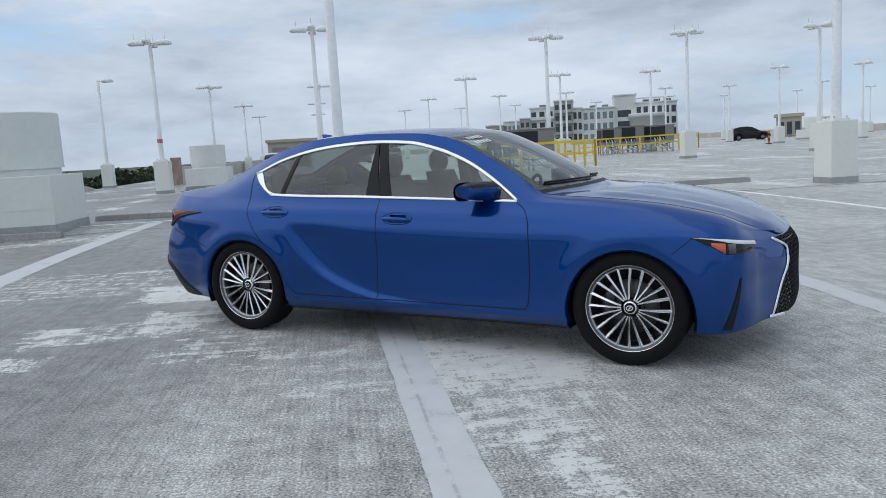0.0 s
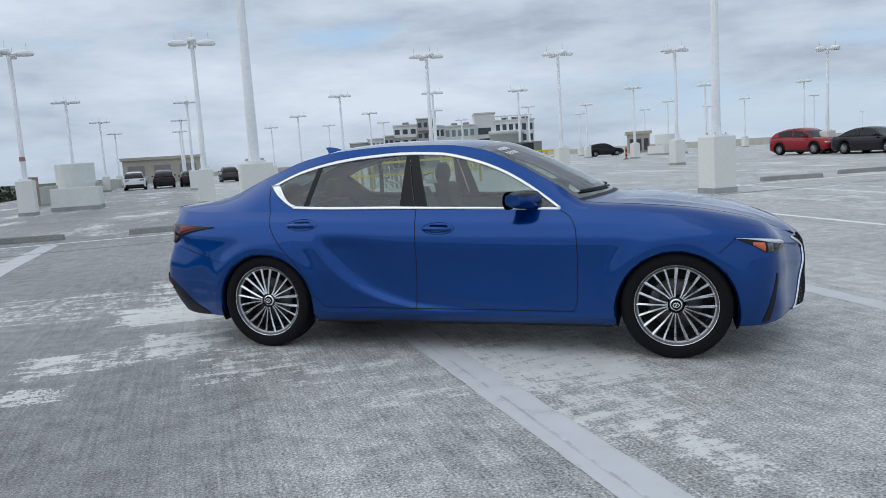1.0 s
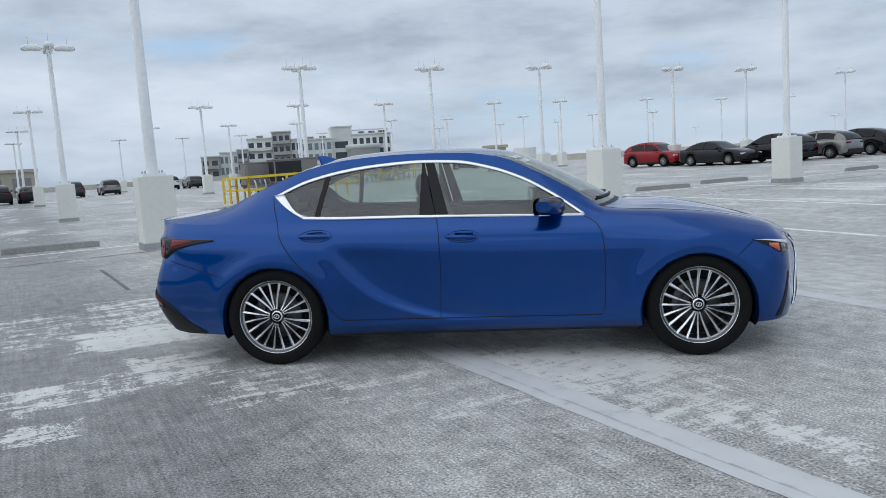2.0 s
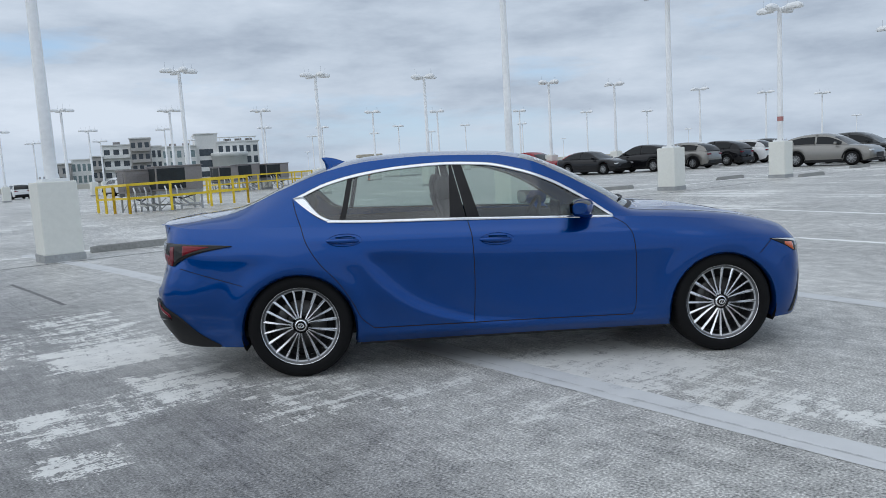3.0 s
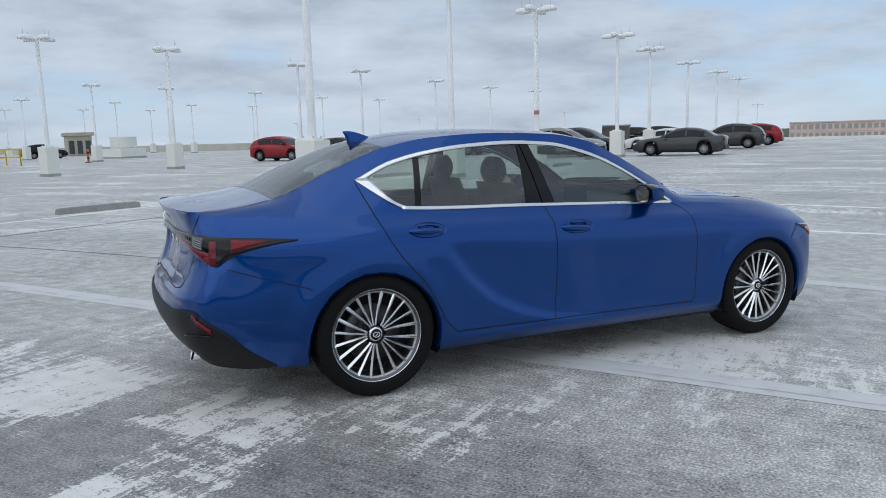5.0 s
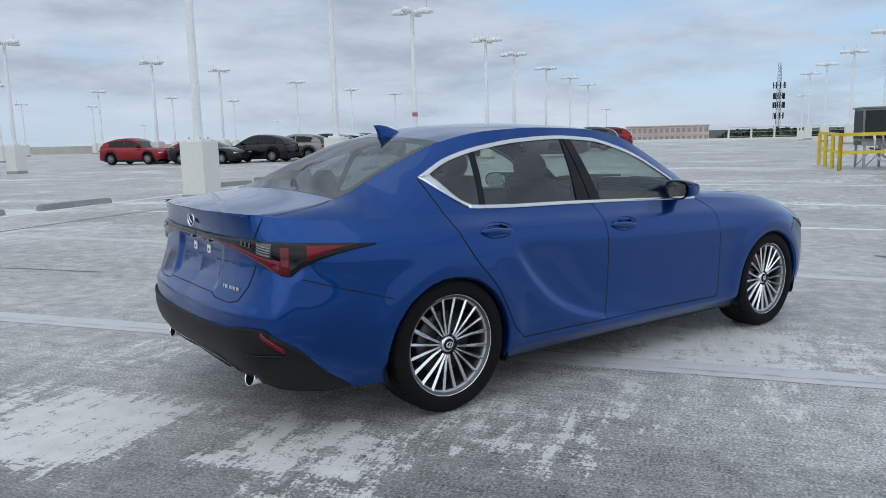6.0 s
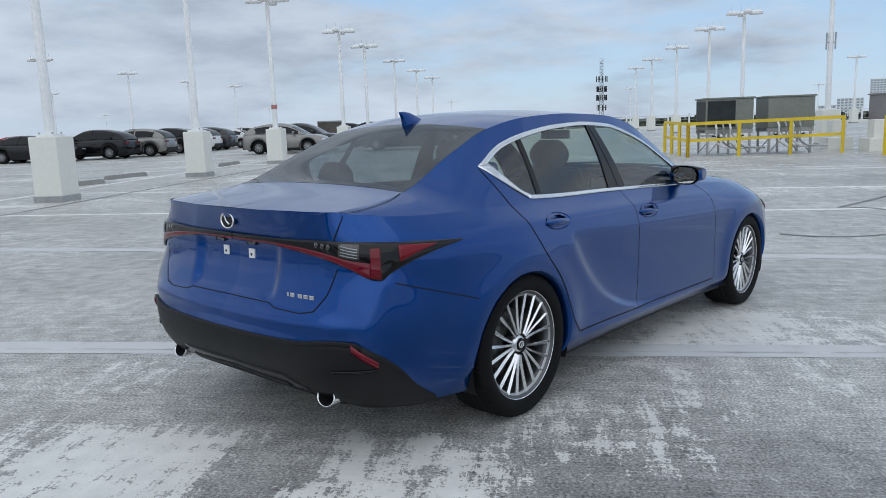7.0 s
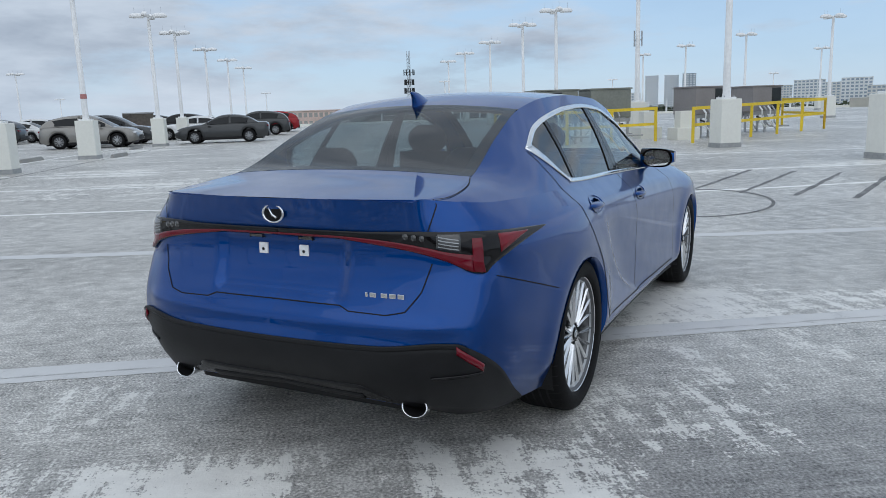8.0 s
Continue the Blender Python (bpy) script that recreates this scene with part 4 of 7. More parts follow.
def plant_unit(at, turn, w, d, h, stand, casing, label, louvres=False, open_face=True, coil_right=False):
    """A cooling unit on a braced steel stand."""
    ob = thing("cooling_unit", label, "cooling unit", (at[0], at[1], deck_z(*at)), turn, "cooling units on stands")
    body = part("casing", box((-w / 2, -d / 2, stand), (w / 2, d / 2, stand + h), 0.02), casing, ob)
    part("cover", box((-w / 2 - 0.04, -d / 2 - 0.04, stand + h), (w / 2 + 0.04, d / 2 + 0.04, stand + h + 0.05), 0.01), casing, ob)
    if louvres:
        for k in range(9):
            z = stand + 0.12 + (h - 0.2) * k / 9
            part("slat", box((-w / 2 - 0.03, -d / 2 + 0.1, z), (-w / 2 + 0.01, d / 2 - 0.1, z + 0.06)), casing, body)
            part("slat", box((-w / 2 + 0.1, -d / 2 - 0.03, z), (w / 2 - 0.1, -d / 2 + 0.01, z + 0.06)), casing, body)
    if coil_right:
        part("coil_face", box((w * 0.16, -d / 2 - 0.012, stand + 0.06), (w / 2 - 0.04, -d / 2 + 0.02, stand + h - 0.05)), M_COIL, body, "dark coil face")
        part("coil_face", box((w / 2 - 0.02, -d / 2 + 0.06, stand + 0.06), (w / 2 + 0.012, d / 2 - 0.06, stand + h - 0.05)), M_COIL, body, "dark coil face")
    elif open_face:
        for lo, hi in (((-w / 2 + 0.05, -d / 2 - 0.012, stand + 0.08), (w * 0.12, -d / 2 + 0.02, stand + h - 0.06)), ((-w / 2 - 0.012, -d / 2 + 0.08, stand + 0.08), (-w / 2 + 0.02, d / 2 - 0.08, stand + h - 0.06)), ((w / 2 - 0.02, -d / 2 + 0.10, stand + 0.08), (w / 2 + 0.012, d / 2 - 0.10, stand + h - 0.06))):
            part("coil_face", box(lo, hi), M_COIL, body, "dark coil face")
        part("corner_post", box((w * 0.12, -d / 2 - 0.016, stand), (w * 0.15, -d / 2 + 0.02, stand + h)), casing, body)
    for x in (-w / 2 + 0.08, 0.0, w / 2 - 0.08):
        for y in (-d / 2 + 0.08, d / 2 - 0.08):
            part("leg", box((x - 0.035, y - 0.035, -0.02), (x + 0.035, y + 0.035, stand), 0.004), M_STEEL, ob)
    for y in (-d / 2 + 0.08, d / 2 - 0.08):
        part("beam", box((-w / 2, y - 0.04, stand - 0.14), (w / 2, y + 0.04, stand - 0.005)), M_STEEL, ob)
        part("brace", rod((-w / 2 + 0.1, y, 0.05), (-0.05, y, stand - 0.1), 0.02, sides=5), M_STEEL, ob)
        part("brace", rod((w / 2 - 0.1, y, 0.05), (0.05, y, stand - 0.1), 0.02, sides=5), M_STEEL, ob)
    for k in range(4):
        x = -w / 2 + 0.3 + 0.22 * k
        part("pipe", tube([(x, -d / 2 - 0.05, stand + 0.2), (x, -d / 2 - 0.2, stand + 0.05), (x, -d / 2 - 0.2, stand * 0.5), (x + 0.25, -d / 2 - 0.12, 0.25), (x + 0.9, -d / 2 - 0.1, 0.22)], 0.035, 6), M_STEEL if k % 2 else M_POLE, ob)
    part("conduit", tube([(-w / 2 + 0.2, -d / 2 - 0.02, stand - 0.2), (0, -d / 2 - 0.1, stand - 0.35), (w / 2 - 0.3, -d / 2, stand - 0.2)], 0.03, 6), M_DARKPIPE, ob)
    return ob


U_, V_ = Vector((GC, GS)), Vector((-GS, GC))
c0 = Vector((-10.55, 24.35))
guard_rail([tuple(c0 + V_ * 4.4), tuple(c0 + V_ * 2.0), tuple(c0), tuple(c0 + U_ * 4.9), tuple(c0 + U_ * 4.9 + V_ * 4.4)])
plant_unit((-9.45, 27.1), 34.5, 1.95, 1.0, 0.98, 0.82, M_UNIT, "dark grey cooling unit with open coil faces on a braced stand")
plant_unit((-11.05, 27.0), 34.5, 1.2, 1.0, 0.92, 0.80, M_UNIT, "grey louvred cooling unit on a braced stand", True, False)
c1 = Vector((-10.6, 53.6))
guard_rail([tuple(c1 - U_ * 3.6 + V_ * 3), tuple(c1 - U_ * 3.6 - V_ * 2), tuple(c1 + U_ * 4.0 - V_ * 2), tuple(c1 + U_ * 4.0 + V_ * 3)])
for du, dv, w, h in ((-2.2, 0.0, 1.5, 1.05), (-0.3, 0.6, 1.8, 1.15), (1.9, 0.2, 1.9, 1.1), (-1.0, 3.0, 1.8, 1.1), (1.6, 3.2, 1.8, 1.1)):
    plant_unit(tuple(c1 + U_ * du + V_ * dv), 34.5, w, 1.2, h, 0.85, M_UNIT, "dark grey cooling unit on a stand in a fenced plant area")
c2 = Vector((19.45, 7.3))
guard_rail([tuple(c2 + U_ * 4.2), tuple(c2), (22.37, 3.48)])
plant_unit((21.5, 6.95), -55.5, 1.5, 1.5, 0.98, 0.84, M_UNIT_GREEN, "olive grey cooling unit with dark coil face on a braced stand")
plant_unit((22.6, 5.35), -55.5, 1.45, 1.4, 0.98, 0.84, M_UNIT_GREEN, "olive grey cooling unit on a braced stand", False, False)
guard_rail([(21.01, 2.03), (28.25, -1.70), (30.6, -0.1)])
plant_unit((25.3, 2.5), -40, 1.35, 1.2, 0.96, 0.84, M_UNIT, "grey cooling unit with dark coil face on a stand", False, False, True)
plant_unit((29.2, 0.85), -40, 1.5, 1.2, 0.96, 0.84, M_UNIT, "grey cooling unit with dark coil face on a stand", False, False, True)


def plinth_block(at, turn):
    ob = thing("concrete_plinth", "cream stepped concrete plinth beside the guard rail", "plinth", (at[0], at[1], deck_z(*at)), turn)
    part("step", box((-0.42, -0.42, -0.05), (0.42, 0.42, 0.42), 0.02), M_BASE, ob)
    part("upright", box((-0.24, -0.24, 0.41), (0.24, 0.24, 1.0), 0.02), M_BASE, ob)
    return ob


plinth_block((23.6, 2.75), 34.5)
plinth_block((24.9, 4.3), 34.5)


# ---------------------------------------------------------------- parked cars further off
def parked_car(at, heading, kind, paint, label, wheel_mat=None):
    """A parked car: suv, saloon or pickup. Nose towards +x before turning."""
    ob = thing("parked_car", label, "car", (at[0], at[1], deck_z(*at)), heading, "parked cars")
    if kind == "suv":
        ln, hw, belt_z, top_z = 2.32, 0.94, 1.06, 1.66
        lower = spline([(-2.32, 0.86), (-2.22, 1.02), (-1.5, 1.08), (0.7, 1.02), (1.0, 1.01), (1.8, 0.93), (2.15, 0.80), (2.32, 0.60)])
        roof = [(-2.24, 1.04), (-2.02, 1.32), (-1.55, 1.50), (-0.9, 1.61), (-0.3, 1.63), (0.15, 1.57), (0.5, 1.43), (1.18, 1.02)]
        rw = 0.36
    else:
        ln, hw, belt_z, top_z = 2.36, 0.92, 0.93, 1.43
        lower = spline([(-2.36, 0.90), (-2.2, 0.99), (-1.5, 0.97), (0.7, 0.93), (1.1, 0.93), (1.8, 0.84), (2.2, 0.72), (2.36, 0.56)])
        roof = [(-1.85, 1.0), (-1.3, 1.30), (-0.8, 1.41), (-0.3, 1.43), (0.1, 1.38), (0.4, 1.24), (1.0, 0.94)]
        rw = 0.335
    roof_f = spline(roof)
    wb = 1.36
    # lower body: rings of stations
    bm = bmesh.new()
    rows = []
    for i in range(41):
        x = -ln + 2 * ln * i / 40
        end = min(1.0, (ln - abs(x)) / 0.35)
        w = hw * (0.80 + 0.20 * math.sqrt(max(0.0, 1 - (1 - end) ** 2)))
        zt = lower(x)
        zb = 0.24 + 0.10 * (1 - end)
        arch = 0.0
        for hub in (-wb, wb):
            dd = abs(x - hub)
            if dd < rw + 0.07:
                arch = max(arch, math.sqrt((rw + 0.07) ** 2 - dd * dd) + rw - 0.0)
        z1 = max(zb, arch)
        half = [(w * 0.92, z1), (w * 0.985, z1 + (zt - z1) * 0.15), (w, z1 + (zt - z1) * 0.45), (w * 0.985, z1 + (zt - z1) * 0.75), (w * 0.90, zt - 0.01), (w * 0.80, zt + 0.015), (w * 0.4, zt + 0.035), (0.0, zt + 0.04)]
        rows.append([Vector((x, -y, z)) for y, z in half] + [Vector((x, y, z)) for y, z in half[-2::-1]])
    add_grid(bm, rows)
    for r_ in (rows[0], rows[-1]):
        bm.faces.new([bm.verts.new(p) for p in r_])
    bmesh.ops.remove_doubles(bm, verts=bm.verts, dist=0.001)
    bmesh.ops.recalc_face_normals(bm, faces=bm.faces)
    body = part("body", bm, paint, ob, "", True)
    # glass house and roof
    glass, roofp = bmesh.new(), bmesh.new()
    xs = [roof[0][0] + (roof[-1][0] - roof[0][0]) * i / 24 for i in range(25)]
    side_rows, top_rows = [], []
    for x in xs:
        zt, zl = roof_f(x), lower(x) + 0.01
        zt = max(zt, zl + 0.005)
        k = (zt - zl) / (top_z - belt_z)
        yb, yt = hw * 0.86, hw * 0.86 - 0.20 * min(1.0, k)
        side_rows.append([Vector((x, sgn * y, z)) for sgn, seq in ((-1, ((yb, zl), ((yb + yt) / 2 + 0.01, (zl + zt) / 2), (yt, zt - 0.05 * min(1.0, k)))),) for y, z in seq])
        top_rows.append([Vector((x, -yt, zt - 0.05 * min(1.0, k))), Vector((x, -yt * 0.85, zt)), Vector((x, 0, zt + 0.02)), Vector((x, yt * 0.85, zt)), Vector((x, yt, zt - 0.05 * min(1.0, k)))])
    for sgn in (1, -1):
        add_grid(glass, [[Vector((p.x, p.y * sgn, p.z)) for p in r_] for r_ in side_rows])
    bmesh.ops.recalc_face_normals(glass, faces=glass.faces)
    part("cabin_side", glass, paint, ob, "", True)
    # window panes a little proud of the cabin's side, their ends slanting
    back, front = (-1.62, 0.84) if kind == "suv" else (-1.38, 0.72)
    for sgn in (1, -1):
        for wa, wb_ in ((back, -0.47), (-0.37, front)):
            bm = bmesh.new()
            rows = []
            for i in range(13):
                f0 = i / 12
                col = []
                for k in range(4):
                    x = wa + (wb_ - wa) * f0
                    zt, zl = max(roof_f(x), lower(x) + 0.02), lower(x) + 0.01
                    kk = min(1.0, (zt - zl) / (top_z - belt_z))
                    g_ = 0.10 + 0.72 * k / 3
                    if x < wa + 0.001 and wa == back:
                        x += 0.16 * (1 - k / 3)
                    y = hw * 0.86 - 0.20 * kk * g_ + 0.030
                    col.append(Vector((x, sgn * y, zl + (zt - 0.05 * kk - zl) * g_)))
                rows.append(col)
            add_grid(bm, rows)
            bmesh.ops.recalc_face_normals(bm, faces=bm.faces)
            part("side_window", bm, M_GLASS_CAR, ob, "dark side glass", True)
    hatch = 2 if kind == "suv" else 1
    i0 = next(i for i, x in enumerate(xs) if x > roof[hatch][0] - 0.02)
    i1 = next(i for i, x in enumerate(xs) if x > roof[-2][0] - 0.12)
    for a, b, nm, mt in ((0, i0, "rear_glass", M_GLASS_CAR), (i0, i1, "roof", paint), (i1, 24, "windscreen", M_GLASS_CAR)):
        bm = bmesh.new()
        add_grid(bm, top_rows[a:b + 1])
        bmesh.ops.recalc_face_normals(bm, faces=bm.faces)
        part(nm, bm, mt, ob, "", True)
    # painted pillars along the glass
    for sgn in (-1, 1):
        for x0, x1 in ((roof[0][0] + 0.02, roof[hatch][0] + 0.12), (-0.45, -0.38), (roof[-2][0] + 0.02, roof[-1][0] - 0.03)):
            bm = bmesh.new()
            rows = []
            for x in (x0 - 0.04, x0 + 0.04):
                f0, f1 = (x, x + (x1 - x0))
                p0_, p1_ = (f0, lower(f0) + 0.0), (f1, roof_f(f1) - 0.03)
                if x0 > 0:
                    p0_, p1_ = (f1, lower(f1)), (f0, roof_f(f0) - 0.03)
                rows.append([Vector((p0_[0], sgn * (hw * 0.862 + 0.006), p0_[1])), Vector((p1_[0], sgn * (hw * 0.862 - 0.185), p1_[1]))])
            add_grid(bm, rows)
            bmesh.ops.solidify(bm, geom=bm.faces[:], thickness=0.02)
            part("pillar", bm, paint, ob)
    # wheels
    for sx in (-1, 1):
        for sy in (-1, 1):
            wh = part("wheel", lathe([(rw * 0.66, -0.10), (rw * 0.96, -0.11), (rw, -0.06), (rw, 0.06), (rw * 0.96, 0.11), (rw * 0.66, 0.10)], 28, "Y", (sx * wb, sy * (hw - 0.125), rw)), M_RUBBER, ob, "", True)
            bm = lathe([(0.0, 0.0), (rw * 0.16, 0.01), (rw * 0.2, -0.01), (rw * 0.6, -0.015), (rw * 0.68, 0.012)], 24, "Y")
            for v in bm.verts:
                v.co.y *= sy
            bmesh.ops.transform(bm, matrix=Matrix.Translation((sx * wb, sy * (hw - 0.02), rw)), verts=bm.verts)
            part("rim", bm, wheel_mat or M_ALLOY_DARK, wh, "", False)
            for k in range(9):
                a = 2 * math.pi * k / 9
                part("spoke", rod((sx * wb, sy * (hw - 0.008), rw), (sx * wb + rw * 0.62 * math.cos(a), sy * (hw - 0.012), rw + rw * 0.62 * math.sin(a)), 0.022, 0.014, 5), M_STEEL, wh)
    # lamps, bumpers, sill trim
    if kind == "suv":
        for sx in (-1, 1):
            for sy in (-1, 1):
                part("arch_trim", tube([(sx * wb + (rw + 0.085) * math.cos(a_), sy * (hw - 0.015), rw + (rw + 0.075) * math.sin(a_)) for a_ in [math.pi * q / 12 for q in range(13)]], 0.035, 6), M_TRIM, ob, "black wheel arch trim", True)
    for sy in (-1, 1):
        zf, zr = lower(ln - 0.2) - 0.06, lower(-ln + 0.1) - 0.10
        part("head_lamp", box((ln - 0.42, min(sy * 0.55, sy * 0.87), zf - 0.09), (ln - 0.06, max(sy * 0.55, sy * 0.87), zf), 0.03), M_LAMP_WHITE, ob)
        part("rear_lamp", box((-ln - 0.012, min(sy * 0.42, sy * 0.80), zr - 0.10), (-ln + 0.25, max(sy * 0.42, sy * 0.80), zr), 0.03), M_RED_LENS, ob)
        part("sill", box((-wb + rw + 0.08, min(sy * 0.82, sy * hw * 0.97), 0.20), (wb - rw - 0.08, max(sy * 0.82, sy * hw * 0.97), 0.33), 0.02), M_TRIM, ob)
        part("wing_mirror", box((0.55, min(sy * (hw - 0.06), sy * (hw + 0.12)), belt_z), (0.68, max(sy * (hw - 0.06), sy * (hw + 0.12)), belt_z + 0.13), 0.03), paint, ob)
    part("rear_bumper", box((-ln - 0.02, -0.76, 0.28), (-ln + 0.3, 0.76, 0.52), 0.05), M_TRIM, ob)
    part("front_grille", box((ln - 0.3, -0.5, 0.32), (ln + 0.005, 0.5, 0.62), 0.05), M_TRIM, ob)
    part("underbody", box((-ln + 0.3, -hw * 0.8, 0.17), (ln - 0.3, hw * 0.8, 0.3), 0.02), M_TRIM, ob)
    return ob


M_GLASS_CAR = plain("parked_car_glass", (0.010, 0.012, 0.014), 0.06, 0.0, 0.1, 10, spec=0.3)
P_RED = car_paint("dark_red_paint", (0.28, 0.010, 0.016), 0.3, 0.3)
P_BLACK = car_paint("black_paint", (0.008, 0.008, 0.010), 0.2, 0.25)
P_GRAPH = car_paint("graphite_paint", (0.055, 0.058, 0.06), 0.5, 0.3)
P_SILVER = car_paint("silver_paint", (0.26, 0.252, 0.235), 0.6, 0.3)
P_WHITE = car_paint("white_paint", (0.74, 0.75, 0.75), 0.0, 0.3)
UP, DOWN = 126.4, -53.6  # headings along the bay lines
for at, heading, kind, paint, label in (
    ((9.85, 46.15), DOWN, "suv", P_RED, "dark red sport utility car parked in a row"),
    ((12.9, 42.9), DOWN, "saloon", P_RED, "dark red saloon parked in a row"),
    ((12.4, 40.6), DOWN, "saloon", P_BLACK, "black saloon parked in a row"),
    ((15.4, 40.3), UP, "suv", P_BLACK, "black sport utility car parked in a row"),
    ((18.1, 40.9), UP, "suv", P_SILVER, "silver sport utility car parked in a row"),
    ((21.4, 43.4), UP, "suv", P_BLACK, "black sport utility car parked in a row"),
    ((24.0, 45.2), UP, "suv", P_WHITE, "white sport utility car parked in a row"),
    ((26.2, 46.6), UP, "suv", P_GRAPH, "graphite sport utility car parked in a row"),
    ((29.4, 48.4), UP, "saloon", P_WHITE, "white saloon parked in a row"),
    ((31.8, 50.2), UP, "suv", P_WHITE, "white sport utility car parked in a row"),
    ((22.1, 31.4), DOWN, "suv", P_SILVER, "silver beige sport utility car beside a lamp post"),
    ((25.2, 33.6), DOWN, "suv", P_GRAPH, "graphite sport utility car behind a silver one"),
    ((26.3, 26.6), UP, "saloon", P_GRAPH, "graphite grey saloon parked across the aisle"),
    ((35.6, 39.4), UP, "suv", P_BLACK, "black sport utility car beside a container"),
    ((36.6, 33.2), UP, "suv", P_GRAPH, "dark grey sport utility car parked far off"),
    ((43.25, 37.45), UP, "suv", P_RED, "red sport utility car parked far off"),
    ((31.5, 33.9), UP, "saloon", P_WHITE, "white saloon behind a grey one"),
    ((39.0, 46.2), UP, "suv", P_BLACK, "black van-like car behind the container"),
    ((-44.8, 52.6), UP, "suv", P_WHITE, "white sport utility car parked by the far edge"),
    ((-43.0, 54.3), UP, "suv", P_BLACK, "black sport utility car parked by the far edge"),
    ((-41.4, 56.0), UP, "saloon", P_BLACK, "black saloon parked by the far edge"),
    ((-43.9, 66.6), UP, "suv", P_GRAPH, "grey sport utility car parked by the far edge"),
    ((-42.2, 70.4), UP, "suv", P_SILVER, "silver sport utility car parked by the far edge"),
    ((-40.0, 79.6), UP, "suv", P_WHITE, "white sport utility car parked by the far edge"),
    ((-37.4, 80.6), UP, "saloon", P_GRAPH, "grey saloon parked by the far edge"),
    ((-6.0, 92.6), 20.0, "suv", P_BLACK, "black sport utility car standing in the far aisle"),
    ((-25.0, 66.5), UP, "suv", P_WHITE, "white pickup-like car behind the cooling plant"),
):
    parked_car(at, heading, kind, paint, label)


def container(at, turn):
    ob = thing("waste_container", "brown weathered steel waste container", "container", (at[0], at[1], deck_z(*at)), turn)
    part("body", box((-0.95, -0.9, 0.12), (0.95, 0.9, 1.75), 0.02), M_RUSTPANEL, ob)
    for k in range(6):
        part("rib", box((-1.0 + 0.37 * k, -0.95, 0.12), (-0.92 + 0.37 * k, -0.89, 1.72)), M_RUSTPANEL, ob)
    part("rim", box((-1.0, -0.96, 1.7), (1.0, 0.96, 1.8), 0.02), M_STEEL, ob)
    return ob


container((32.9, 40.2), -40)


def delineator(at):
    ob = thing("traffic_post", "orange and black striped plastic traffic post", "traffic post", (at[0], at[1], deck_z(*at)))
    part("base", lathe([(0.26, 0.0), (0.26, 0.05), (0.08, 0.08), (0.0, 0.08)], 16), M_DARKPIPE, ob)
    for k in range(5):
        part("band", lathe([(0.085, 0.08 + 0.2 * k), (0.085, 0.28 + 0.2 * k)] + ([(0.0, 1.08)] if k == 4 else []), 14), M_ORANGE if k % 2 == 0 else M_DARKPIPE, ob)
    return ob


delineator((-1.9, 63.0))
# antennas clamped to the lamp post by the plant
mast = thing("pole_antenna", "grey antenna cluster clamped to a lamp post", "antenna", (26.97, 5.15, deck_z(26.97, 5.15)), 20)
for k in range(3):
    a = 2 * math.pi * k / 3
    part("antenna", rod((0.17 * math.cos(a), 0.17 * math.sin(a), 3.55), (0.17 * math.cos(a), 0.17 * math.sin(a), 4.15), 0.028, sides=8), M_STEEL, mast)
    part("clamp", rod((0.08 * math.cos(a), 0.08 * math.sin(a), 3.8), (0.17 * math.cos(a), 0.17 * math.sin(a), 3.8), 0.02, sides=6), M_STEEL, mast)

# ---------------------------------------------------------------- the blue saloon
# half outline from above at the widest height: rear centre, round the side, to the nose
PLAN_X = (-2.405, -2.392, -2.345, -2.27, -2.15, -1.95, -1.7, -1.4, -1.0, -0.4, 0.3, 0.9, 1.4, 1.7, 1.92, 2.08, 2.2, 2.275, 2.31)
PLAN_Y = (0.0, 0.35, 0.62, 0.745, 0.825, 0.872, 0.902, 0.915, 0.903, 0.893, 0.893, 0.903, 0.915, 0.90, 0.85, 0.755, 0.59, 0.32, 0.0)


def plan_curve():
    """The outline resampled evenly, with its outward normals."""
    px, py = np.array(PLAN_X), np.array(PLAN_Y)
    n = len(px)
    pts = []
    for i in range(n - 1):
        a = np.array((px[max(i - 1, 0)], py[max(i - 1, 0)])) if i else np.array((px[1], -py[1]))
        b, c = np.array((px[i], py[i])), np.array((px[i + 1], py[i + 1]))
        d = np.array((px[i + 2], py[i + 2])) if i + 2 < n else np.array((px[-2], -py[-2]))
        ta, tb, tc = np.linalg.norm(b - a) ** 0.5, np.linalg.norm(c - b) ** 0.5, np.linalg.norm(d - c) ** 0.5
        m1 = (c - b) + tb * ((b - a) / ta - (c - a) / (ta + tb))
        m2 = (c - b) + tb * ((d - c) / tc - (d - b) / (tb + tc))
        for t in np.linspace(0, 1, 40, endpoint=False):
            pts.append((1 + 2 * t) * (1 - t) ** 2 * b + t * (1 - t) ** 2 * m1 + t * t * (3 - 2 * t) * c + t * t * (t - 1) * m2)
    pts.append(np.array((px[-1], py[-1])))
    pts = np.array(pts)
    s = np.r_[0, np.cumsum(np.linalg.norm(np.diff(pts, axis=0), axis=1))]
    tan = np.gradient(pts, s, axis=0)
    tan /= np.linalg.norm(tan, axis=1)[:, None]
    tan[0], tan[-1] = (0, 1), (0, -1)
    nor = np.stack([-tan[:, 1], tan[:, 0]], 1)
    return s, pts, nor


PLAN_S, PLAN_P, PLAN_N = plan_curve()
S_END = float(PLAN_S[-1])


def s_at_x(x):
    """The way along the outline at which its side stands at x."""
    i = np.argmin(np.abs(PLAN_P[:, 0] - x) + (PLAN_P[:, 1] < 0.5) * 9)
    return float(PLAN_S[i])


